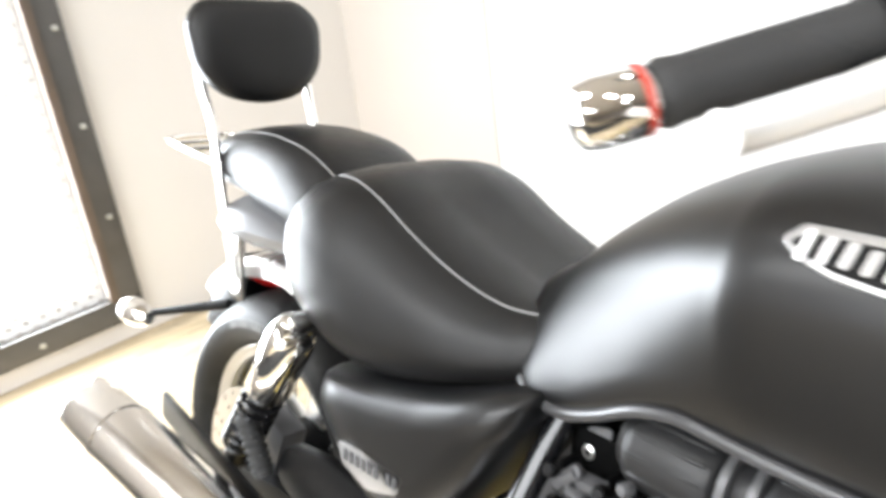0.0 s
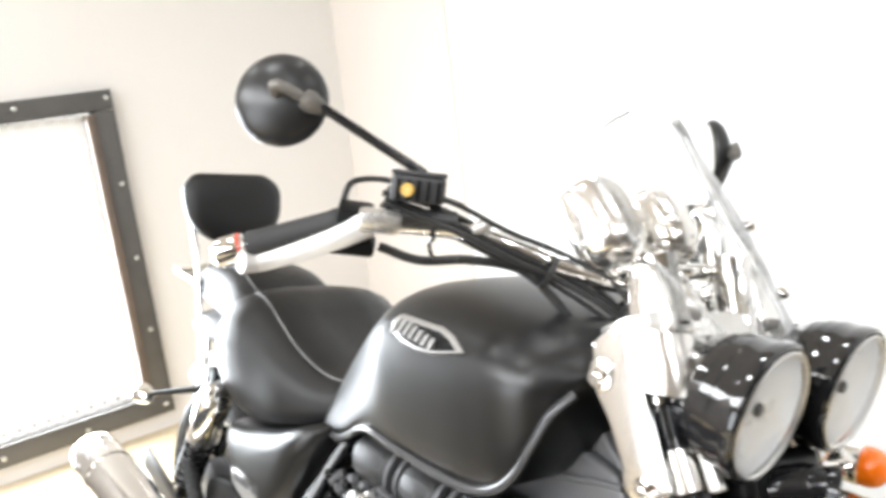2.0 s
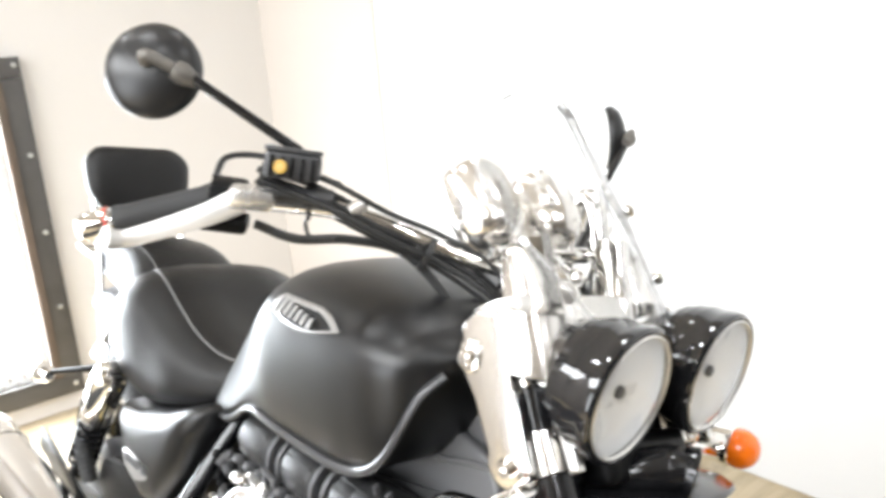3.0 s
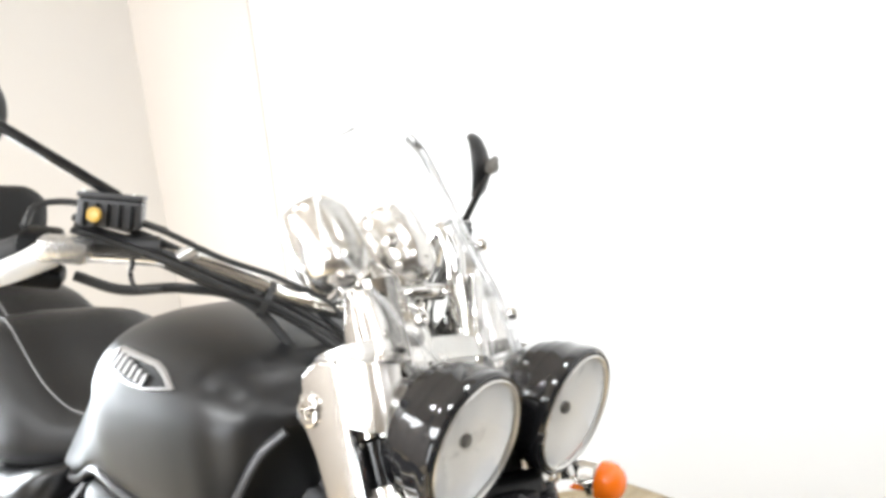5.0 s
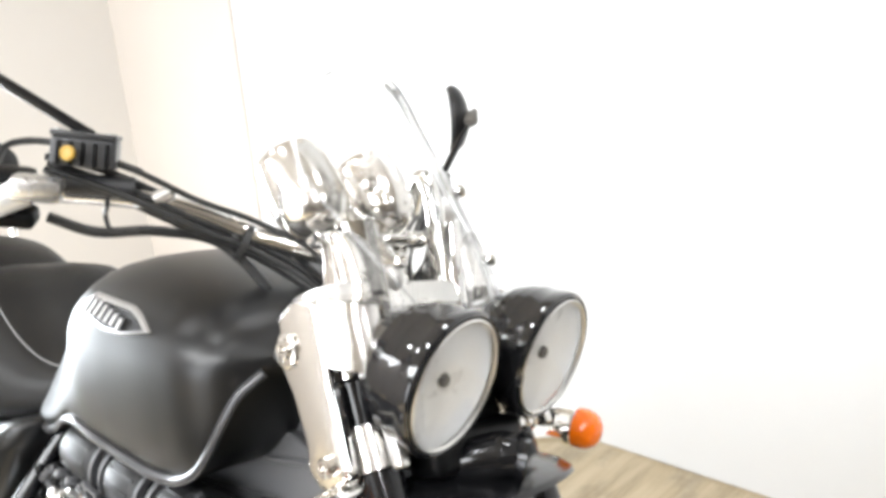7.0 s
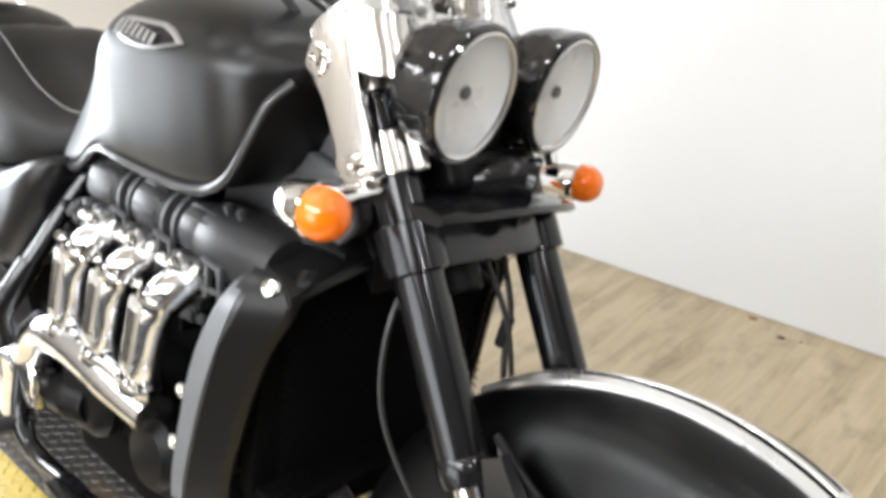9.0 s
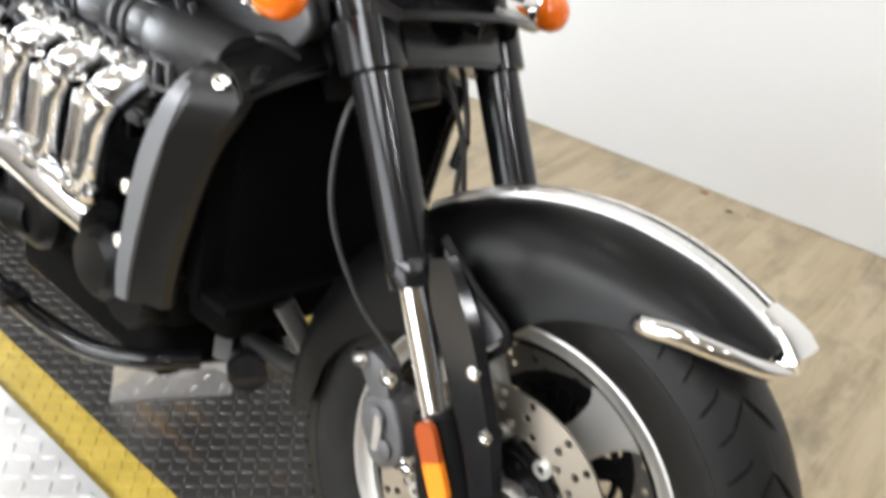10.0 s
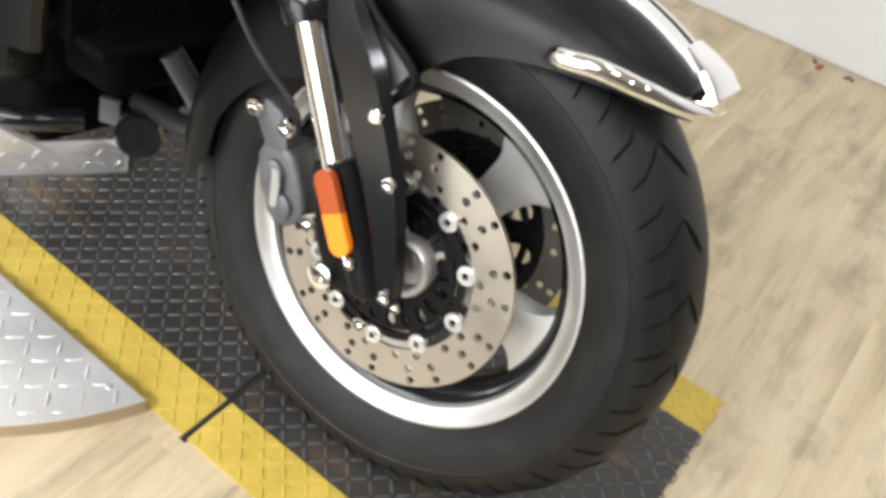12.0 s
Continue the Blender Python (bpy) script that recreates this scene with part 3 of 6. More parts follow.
def wheel(name, c, R, rim, w, front, label):
    parts = []
    tyre = bp("tyre", ring_from(tyre_profile(R, rim, w), c), RUBBER, "worn black road tyre", front)
    hw = 0.36 * w
    for sg in (-1, 1):
        lip = [(sg * (hw - 0.012), rim - 0.008), (sg * (hw - 0.002), rim + 0.003), (sg * (hw + 0.004), rim + 0.004), (sg * (hw + 0.005), rim - 0.001), (sg * hw, rim - 0.008), (sg * (hw - 0.004), rim - 0.012), (sg * (hw - 0.006), rim - 0.020), (sg * (hw - 0.016), rim - 0.024), (sg * (hw - 0.02), rim - 0.02)]
        bp("rim_lip", ring_from(lip, c), RIM_ALLOY, "polished alloy rim lip", front)
    # rim barrel in black between the alloy lips
    prof = [(-hw + 0.006, rim - 0.010), (-hw * 0.5, rim - 0.024), (0, rim - 0.028), (hw * 0.5, rim - 0.024), (hw - 0.006, rim - 0.010), (hw - 0.012, rim - 0.022), (hw * 0.5, rim - 0.036), (0, rim - 0.04), (-hw * 0.5, rim - 0.036), (-hw + 0.012, rim - 0.022), (-hw + 0.006, rim - 0.010)]
    bp("rim", ring_from(prof, c), BLACK_FORK, "black rim barrel", front)
    return tyre


def sidewall(c, r, y, front, n=14, start=0.6):
    """Illegible raised marks on the sidewall."""
    bms = []
    for i in range(n):
        a = start + 0.052 * i
        bms.append(moved(box((r, y, 0), (0.016, 0.002, 0.009 + 0.004 * (i % 3)), 0.0006, seg=1), Matrix.Translation(c) @ Matrix.Rotation(-a, 4, "Y")))
    return bms


RAISED = mat("raised_tyre_mark", (0.07, 0.068, 0.066), 0.6)
for i, b in enumerate(sidewall(RA, 0.272, -0.119, False, 12, 1.4)):
    bp("sidewall_mark", b, RAISED)
wheel("front", FA, FR, 0.222, 0.15, True, "")
wheel("rear", RA, RR, 0.226, 0.24, False, "")


def tread_grooves(c, R, w, n=26):
    """Slanted sipes over the crown: a V and a dash in each pitch."""
    bm = bmesh.new()
    ys = [0, 0.12, 0.28, 0.41, 0.485, 0.5]
    h = (R - 0.222) / 0.109
    rs = [R, R - 0.0015, R - 0.0066 * h, R - 0.0197 * h, R - 0.0415 * h, R - 0.063 * h]
    for i in range(n):
        for sgn in (-1, 1):
            base = 2 * math.pi * (i + (0.5 if sgn > 0 else 0)) / n
            for f0, f1, a0, a1, wd in ((0.05, 0.26, 0.00, 0.15, 0.0028), (0.26, 0.497, 0.15, 0.03, 0.0032), (0.37, 0.497, -0.03, -0.09, 0.0032)):
                v = []
                for k in range(7):
                    f = k / 6
                    q = f0 + (f1 - f0) * f
                    a = base + a0 + (a1 - a0) * f
                    r = float(np.interp(q, ys, rs)) + 0.0012
                    u = wd * (1 - 0.9 * (2 * f - 1) ** 4)
                    for s in (-1, 1):
                        v.append(bm.verts.new((c[0] + r * math.cos(a + s * u / R), c[1] + sgn * q * w + s * u * 0.5, c[2] + r * math.sin(a + s * u / R))))
                for k in range(6):
                    bm.faces.new((v[2 * k], v[2 * k + 1], v[2 * k + 3], v[2 * k + 2]))
    return bm


GROOVE = mat("tyre_groove", (0.004, 0.004, 0.004), 0.9, spec=0.1)
bp("tread_relief", tread_grooves(FA, FR, 0.15), GROOVE, front=True)["kind"] = "stuff"


def spokes(c, rim, n=5, off=0.0, hub=0.06, y=0.0):
    obs = []
    for i in range(n):
        a = 2 * math.pi * i / n + off
        o = round_outline([(hub * 0.7, -0.030), (rim - 0.11, -0.023), (rim - 0.06, -0.032), (rim - 0.036, -0.070), (rim - 0.032, -0.045), (rim - 0.028, 0.0), (rim - 0.032, 0.045), (rim - 0.036, 0.070), (rim - 0.06, 0.032), (rim - 0.11, 0.023), (hub * 0.7, 0.030)], 0.018)
        bm = prism(o, 0.03, 0.004)
        obs.append(moved(bm, Matrix.Translation((c[0], c[1] + y, c[2])) @ Matrix.Rotation(-a, 4, "Y")))
    return obs


for b in spokes(FA, 0.222, off=radians(58)):
    bp("spoke", b, RIM_ALLOY, front=True)
for b in spokes(RA, 0.226, off=0.2):
    bp("spoke", b, SATIN)
bp("hub", lathe([(-0.07, 0), (-0.07, 0.04), (-0.06, 0.055), (0.06, 0.055), (0.07, 0.04), (0.07, 0)], FA, (0, 1, 0), 32), BLACK_PLASTIC, "black wheel hub", True)
bp("hub", lathe([(-0.1, 0), (-0.1, 0.05), (-0.09, 0.07), (0.09, 0.07), (0.1, 0.05), (0.1, 0)], RA, (0, 1, 0), 32), BLACK_PLASTIC, "black wheel hub")


def drilled_disc(c, y, r0, r1, n=50, rows=3, hr=0.0052, th=0.005):
    """An annulus with real drilled holes."""
    bm = bmesh.new()
    rad = np.linspace(r0, r1, rows + 1)
    P = lambda r, a: (c[0] + r * math.cos(a), c[1] + y - th / 2, c[2] + r * math.sin(a))
    da = 2 * math.pi / n
    for i in range(n):
        for j in range(rows):
            a, rm = (i + 0.5) * da, (rad[j] + rad[j + 1]) / 2
            cell = [(rad[j + 1], a), (rad[j + 1], a + da / 2), (rm, a + da / 2), (rad[j], a + da / 2), (rad[j], a), (rad[j], a - da / 2), (rm, a - da / 2), (rad[j + 1], a - da / 2)]
            o = [bm.verts.new(P(*q)) for q in cell]
            if (i + j * 2) % 5 in (0, 2) if j != 1 else (i % 5) in (1, 3):
                h = []
                for k in range(8):
                    t = k * math.pi / 4
                    h.append(bm.verts.new(P(rm + hr * math.cos(t), a + hr * math.sin(t) / rm)))
                for k in range(8):
                    bm.faces.new((o[k], o[(k + 1) % 8], h[(k + 1) % 8], h[k]))
            else:
                bm.faces.new(o)
    bmesh.ops.remove_doubles(bm, verts=bm.verts, dist=1e-5)
    ex = bmesh.ops.extrude_face_region(bm, geom=bm.faces[:])
    bmesh.ops.translate(bm, vec=(0, th, 0), verts=[v for v in ex["geom"] if isinstance(v, bmesh.types.BMVert)])
    return bm


def slotted_ring(c, y, r0, r1, n, rm, hr, ht, th=0.006):
    """A ring with n oval slots through it; hr and ht: half the slot's radial and sideways size."""
    bm = bmesh.new()
    P = lambda r, a: (c[0] + r * math.cos(a), c[1] + y - th / 2, c[2] + r * math.sin(a))
    da = 2 * math.pi / n
    for i in range(n):
        a = i * da
        cell = [(r1, 0), (r1, 0.25), (r1, 0.5), (rm, 0.5), (r0, 0.5), (r0, 0.25), (r0, 0), (r0, -0.25), (r0, -0.5), (rm, -0.5), (r1, -0.5), (r1, -0.25)]
        turn = [0, 30, 60, 90, 120, 150, 180, 210, 240, 270, 300, 330]
        o = [bm.verts.new(P(r, a + f * da)) for r, f in cell]
        h = [bm.verts.new(P(rm + hr * math.cos(radians(t)), a + ht * math.sin(radians(t)) / rm)) for t in turn]
        for k in range(12):
            bm.faces.new((o[k], o[(k + 1) % 12], h[(k + 1) % 12], h[k]))
    bmesh.ops.remove_doubles(bm, verts=bm.verts, dist=1e-5)
    ex = bmesh.ops.extrude_face_region(bm, geom=bm.faces[:])
    bmesh.ops.translate(bm, vec=(0, th, 0), verts=[v for v in ex["geom"] if isinstance(v, bmesh.types.BMVert)])
    return bm


BOB = 0.100                    # radius of the disc's buttons
PH = 0.39                      # their first angle


def brake_disc(side):
    y = side * 0.082
    # the far disc's shade is put into its darker steel
    disc = bp("brake_disc", drilled_disc(FA, y, 0.108, 0.156), STEEL_DISC if side < 0 else STEEL_DARK_SHADED, "drilled steel brake disc", True)
    arms = []
    for i in range(10):
        a = PH + 2 * math.pi * i / 10
        o = round_outline([(0.04, -0.016), (0.075, -0.009), (0.098, -0.012), (0.105, 0), (0.098, 0.012), (0.075, 0.009), (0.04, 0.016)], 0.006)
        arms.append(moved(prism(o, 0.007, 0.0015, 1), Matrix.Translation(FA + Vector((0, y - side * 0.004, 0))) @ Matrix.Rotation(-a, 4, "Y")))
    ringb = slotted_ring(FA, y, 0.034, 0.084, 20, 0.069, 0.011, 0.0062) if side < 0 else slotted_ring(FA, y, 0.036, 0.118, 10, 0.088, 0.018, 0.013)
    ringc = ring_from([(y - 0.003, 0.088), (y - 0.003, 0.097), (y + 0.003, 0.097), (y + 0.003, 0.088), (y - 0.003, 0.088)], FA, 60)
    carrier = bp("disc_carrier", ringb, BLACK_PLASTIC, "black disc carrier", True)
    part("carrier_ring", ringc, BLACK_PLASTIC, carrier)
    for arm in arms:
        part("carrier_arm", arm, BLACK_PLASTIC, carrier)
    for i in range(10):
        a = PH + 2 * math.pi * i / 10
        p = FA + Vector((BOB * math.cos(a), y + side * 0.002, BOB * math.sin(a)))
        tab = lathe([(-0.003, 0.0115), (0.003, 0.0115), (0.003, 0.0065), (-0.003, 0.0065)], p, (0, side, 0), 20, cap=False)
        btn = lathe([(0.002, 0.0078), (0.005, 0.0074), (0.005, 0.0042), (0.002, 0.0038)], p, (0, side, 0), 16, cap=False)
        bp("disc_button", merge(tab, btn), SATIN if side < 0 else STEEL_DISC, "", True)


brake_disc(-1)
brake_disc(1)
axle_end = lathe([(-0.02, 0.034), (0.018, 0.036), (0.022, 0.033), (0.022, 0.027), (0.006, 0.024), (0.006, 0.012), (0.012, 0.011), (0.012, 0)], FA + Vector((0.024, -0.086, 0.016)), (0, -1, 0), 36, cap=False)
bp("axle_cap", axle_end, SATIN, "bright axle bearing ring", True)
for k in range(5):
    a = 0.2 + 2 * math.pi * k / 5
    bp("disc_bolt", bolt(FA + Vector((0.052 * math.cos(a), -0.088, 0.052 * math.sin(a))), (0, -1, 0), 0.008, 0.007), CHROME, "", True)

# forks: upper black tubes, bright sliders, black lower castings
F0 = Vector((-0.012, 0, 0.331))


def fork_pt(s, y, dx=0.0):
    """s metres up the leg from the axle."""
    return F0 + Vector((-sr * s + dx * cr, y, cr * s + dx * sr))


FY = 0.128
for side in (-1, 1):
    y = side * FY
    bp("fork_tube", merge(rod(fork_pt(0.275, y), fork_pt(0.715, y), 0.0295, bevel=0.002, seg=32), lathe([(0, 0.0305), (0.012, 0.032), (0.028, 0.032), (0.032, 0.0298)], fork_pt(0.268, y), AXIS, 32)), BLACK_FORK, "gloss black fork tube", True)
    bp("fork_top", rod(fork_pt(0.714, y), fork_pt(0.80, y), 0.0285, bevel=0.004, seg=32), SOFT_CHROME, "polished upper fork sleeve", True)
    bp("fork_slider", rod(fork_pt(0.09, y), fork_pt(0.28, y), 0.0190, seg=28), CHROME, "bright polished fork slider", True)
    low = merge(rod(fork_pt(-0.025, y * 1.03, 0.014), fork_pt(0.125, y, 0.008), 0.023, 0.0245, seg=24, bevel=0.006), moved(prism(round_outline([(-0.036, -0.03), (0.018, -0.035), (0.022, 0.03), (0.018, 0.10), (-0.028, 0.12), (-0.045, 0.02)], 0.014), 0.026, 0.006, 3), Matrix.Translation(fork_pt(0.01, y * 1.0)) @ Matrix.Rotation(radians(-RAKE), 4, "Y")))
    bp("fork_foot", low, BLACK_PLASTIC, "satin black fork casting", True)
    for s in (-0.05, 0.02):
        bp("pinch_bolt", bolt(fork_pt(s, y + side * 0.028, 0.012), (0, side, 0), 0.008, 0.006), CHROME, "", True)
    bp("axle_bolt", lathe([(0, 0.016), (0.006, 0.016), (0.008, 0.012), (0.008, 0.006), (0.002, 0.006)], fork_pt(-0.0, y + side * 0.016, -0.04), (0, side, 0), 20), CHROME, "", True)
    # reflector on the leg
    cap = [(0.0125 * math.cos(t), 0.0345 + 0.0125 * math.sin(t)) for t in np.linspace(0, math.pi, 12)]
    ru = [(-0.0125, 0.0), (0.0125, 0.0)] + cap
    ro = [(a, -b) for a, b in reversed(ru)]
    RM = Matrix.Translation((-0.041, side * 0.163, 0.402)) @ Matrix.Rotation(radians(-31), 4, "Y")
    refl = bp("reflector", moved(prism(ro, 0.009), RM), AMBER, "bright amber reflector", True)
    part("upper_half", moved(prism(ru, 0.009), RM), AMBER_DARK, refl, "dark amber upper half")
    # caliper behind the leg
    CM = Matrix.Translation((-0.140, side * 0.098, 0.372)) @ Matrix.Rotation(radians(-RAKE - 2), 4, "Y")
    body = merge(moved(prism(round_outline([(-0.026, -0.052), (0.020, -0.046), (0.030, -0.01), (0.026, 0.040), (-0.018, 0.050), (-0.034, 0.01)], 0.016), 0.055, 0.008, 3), CM), moved(prism(round_outline([(-0.008, 0.04), (0.02, 0.03), (0.03, 0.075), (0.008, 0.10), (-0.012, 0.085)], 0.01), 0.03, 0.005), CM @ Matrix.Translation((0, side * 0.012, 0))), moved(lathe([(0, 0.017), (0.006, 0.017), (0.008, 0.014)], (-0.006, side * 0.027, -0.024), (0, side, 0), 20), CM), moved(lathe([(0, 0.015), (0.006, 0.015), (0.008, 0.012)], (-0.003, side * 0.027, 0.016), (0, side, 0), 20), CM))
    cal = bp("brake_caliper", body, GREY_ALLOY, "dark grey brake caliper", True)
    part("caliper_emblem", moved(prism(round_outline([(-0.014, -0.020), (-0.006, -0.024), (0.008, 0.0), (0.012, 0.018), (0.004, 0.022), (-0.004, 0.002)], 0.004), 0.003), CM @ Matrix.Translation((0, side * 0.036, 0))), SATIN, cal, "pale plain emblem")
    for dz in (-0.045, 0.062):
        part("caliper_bolt", moved(bolt((0.03, side * 0.025, dz), (0, side, 0), 0.011, 0.009), CM), CHROME, cal)
    part("banjo_bolt", moved(bolt((-0.005, side * 0.022, 0.09), (0, side, 0), 0.012, 0.014), CM), CHROME, cal)

# clamps
for s, h, nm in ((0.535, 0.055, "lower"), (0.80, 0.035, "upper")):
    c = fork_pt(s, 0, 0.0)
    o = round_outline([(-0.03, -0.135), (0.025, -0.130), (0.035, -0.06), (0.035, 0.06), (0.025, 0.130), (-0.03, 0.135), (-0.065, 0.06), (-0.065, -0.06)], 0.03)
    bm = bmesh.new()
    f = bm.faces.new([bm.verts.new((a, b, -h / 2)) for a, b in o])
    ex = bmesh.ops.extrude_face_region(bm, geom=[f])
    bmesh.ops.translate(bm, vec=(0, 0, h), verts=[v for v in ex["geom"] if isinstance(v, bmesh.types.BMVert)])
    bmesh.ops.bevel(bm, geom=bm.edges[:], offset=0.005, segments=2, affect="EDGES")
    collars = [lathe([(-h * 0.55, 0.030), (-h * 0.5, 0.0385), (h * 0.5, 0.0385), (h * 0.55, 0.030)], fork_pt(s, q * FY), AXIS, 32, cap=False) for q in (-1, 1)]
    bp("fork_clamp", merge(moved(bm, Matrix.Translation(c) @ Matrix.Rotation(radians(-RAKE), 4, "Y")), *collars), BLACK_FORK if nm == "lower" else SATIN, "black lower fork clamp" if nm == "lower" else "bright upper fork clamp", True)

# front mudguard


def fender():
    keys = [  # angle from front (deg, 0 = forwards, 90 = up), inner edge radius, crest radius, half width
        (54, 0.352, 0.386, 0.070), (60, 0.336, 0.383, 0.092), (68, 0.311, 0.379, 0.101), (78, 0.284, 0.373, 0.104), (86, 0.262, 0.370, 0.104), (93, 0.236, 0.367, 0.103), (101, 0.208, 0.364, 0.102),
        (115, 0.200, 0.360, 0.102), (130, 0.215, 0.357, 0.102), (142, 0.238, 0.355, 0.101), (155, 0.257, 0.354, 0.100), (168, 0.271, 0.353, 0.098), (178, 0.274, 0.352, 0.096), (187, 0.295, 0.350, 0.09)]
    rows = smooth_keys(keys, 5)
    out = []
    for ang, ri, ro, w in rows:
        a = radians(ang)
        sec = []
        for sgn in (-1, 1):
            half = [(1.00 * w, ri), (0.995 * w, ri + (ro - ri) * 0.12), (0.965 * w, ri + (ro - ri) * 0.30), (0.925 * w, ri + (ro - ri) * 0.46), (0.865 * w, ri + (ro - ri) * 0.60), (0.775 * w, ri + (ro - ri) * 0.73), (0.65 * w, ri + (ro - ri) * 0.84), (0.50 * w, ri + (ro - ri) * 0.92), (0.31 * w, ri + (ro - ri) * 0.975), (0.1 * w, ro)]
            half = [(sgn * y, r) for y, r in half]
            sec += half if sgn < 0 else list(reversed(half))
        out.append([(FA.x + r * math.cos(a), y, FA.z + r * math.sin(a)) for y, r in sec])
    bm = loft(out, cap=False, closed=False)
    bmesh.ops.solidify(bm, geom=bm.faces[:], thickness=0.004)
    return bm


guard = bp("front_mudguard", fender(), BLACK_MATT, "matt black deep front mudguard", True)


def crest():
    out = []
    for ang in np.linspace(55, 128, 34):
        a = radians(ang)
        ro = np.interp(ang, [48, 56, 66, 78, 92, 108, 124, 142], [0.388, 0.384, 0.379, 0.373, 0.367, 0.362, 0.358, 0.355])
        w = 0.027 if ang < 118 else 0.027 - 0.020 * (ang - 118) / 10
        out.append([(FA.x + r * math.cos(a), y, FA.z + r * math.sin(a)) for y, r in ((-w, ro - 0.003), (-w, ro + 0.003), (-w * 0.35, ro + 0.007), (-w * 0.16, ro + 0.001), (w * 0.16, ro + 0.001), (w * 0.35, ro + 0.007), (w, ro + 0.003), (w, ro - 0.003))])
    return loft(out)


strip = part("crest_strip", crest(), SATIN, guard, "bright chrome crest strip")
part("centre_line", loft([[(FA.x + (r + dr) * math.cos(radians(g)), y, FA.z + (r + dr) * math.sin(radians(g))) for y, dr in ((-0.0032, 0.0066), (0.0032, 0.0066), (0.0032, 0), (-0.0032, 0))] for g, r in [(g, float(np.interp(g, [55, 66, 78, 92, 108, 118], [0.3845, 0.379, 0.373, 0.367, 0.362, 0.3595]))) for g in np.linspace(56, 117, 30)]]), MESH_BLACK, strip, "dark centre line")
tip_rows = []
for ang, rc, w, h in ((60, 0.388, 0.020, 0.008), (57, 0.389, 0.026, 0.013), (54, 0.388, 0.031, 0.018), (51.5, 0.385, 0.033, 0.020), (49.8, 0.380, 0.024, 0.014)):
    a_ = radians(ang)
    tip_rows.append([(FA.x + (rc + dr) * math.cos(a_), yy, FA.z + (rc + dr) * math.sin(a_)) for yy, dr in ((-w, -h), (-w, h * 0.2), (-w * 0.5, h * 0.75), (0, h), (w * 0.5, h * 0.75), (w, h * 0.2), (w, -h))])
tipbm = loft(tip_rows)
part("crest_tip", tipbm, CHROME, guard, "chrome mudguard tip")
rail = [(FA.x + r * math.cos(radians(a)), y, FA.z + r * math.sin(radians(a))) for a, r, y in ((71, 0.318, -0.103), (69, 0.326, -0.113), (64, 0.342, -0.107), (58, 0.356, -0.088), (53, 0.367, -0.055), (50.5, 0.374, -0.015), (50.5, 0.374, 0.015), (53, 0.367, 0.055), (58, 0.356, 0.088), (64, 0.342, 0.107), (69, 0.326, 0.113), (71, 0.318, 0.103))]
part("mudguard_rail", tube(rail, 0.010, 6, 12), CHROME, guard, "chrome mudguard end rail")
for side in (-1, 1):
    st = bp("mudguard_bracket", loft([[(x + dx, side * (0.138 + dy), z + dx * 0.55) for dx, dy in ((-w, -0.004), (-w * 0.7, 0.006), (w * 0.7, 0.006), (w, -0.004), (w * 0.7, -0.008), (-w * 0.7, -0.008))] for x, z, w in smooth_keys([(-0.110, 0.615, 0.016), (-0.090, 0.575, 0.025), (-0.066, 0.541, 0.027), (-0.040, 0.496, 0.026), (-0.008, 0.440, 0.0235), (0.016, 0.385, 0.019), (0.034, 0.330, 0.014), (0.038, 0.318, 0.008)], 3)]), BLACK_FORK, "black mudguard bracket", True)
    for p in ((-0.032, 0.514), (0.002, 0.453), (0.034, 0.330)):
        part("bracket_bolt", bolt((p[0], side * 0.143, p[1]), (0, side, 0), 0.008, 0.007), CHROME, st)

    gus = bp("mudguard_gusset", loft([[(x, side * y, z) for x, z in ((-0.118, 0.622), (-0.020, 0.562), (-0.050, 0.516), (-0.075, 0.505), (-0.105, 0.560))] for y in (0.112, 0.122)]), GREY_ALLOY, "grey mudguard gusset plate", True)
    part("gusset_edge", tube([(-0.122, side * 0.122, 0.630), (-0.070, side * 0.125, 0.597), (-0.016, side * 0.122, 0.561), (-0.030, side * 0.120, 0.530), (-0.052, side * 0.119, 0.505)], 0.0055, 6, 8), BLACK_PLASTIC, gus, "black rolled edge")

# headlights


BOWL = mat("bright_reflector", (0.97, 0.965, 0.955), 0.30, 0.10, 1.0, 50, 0.08, 12, rvar=0.08)


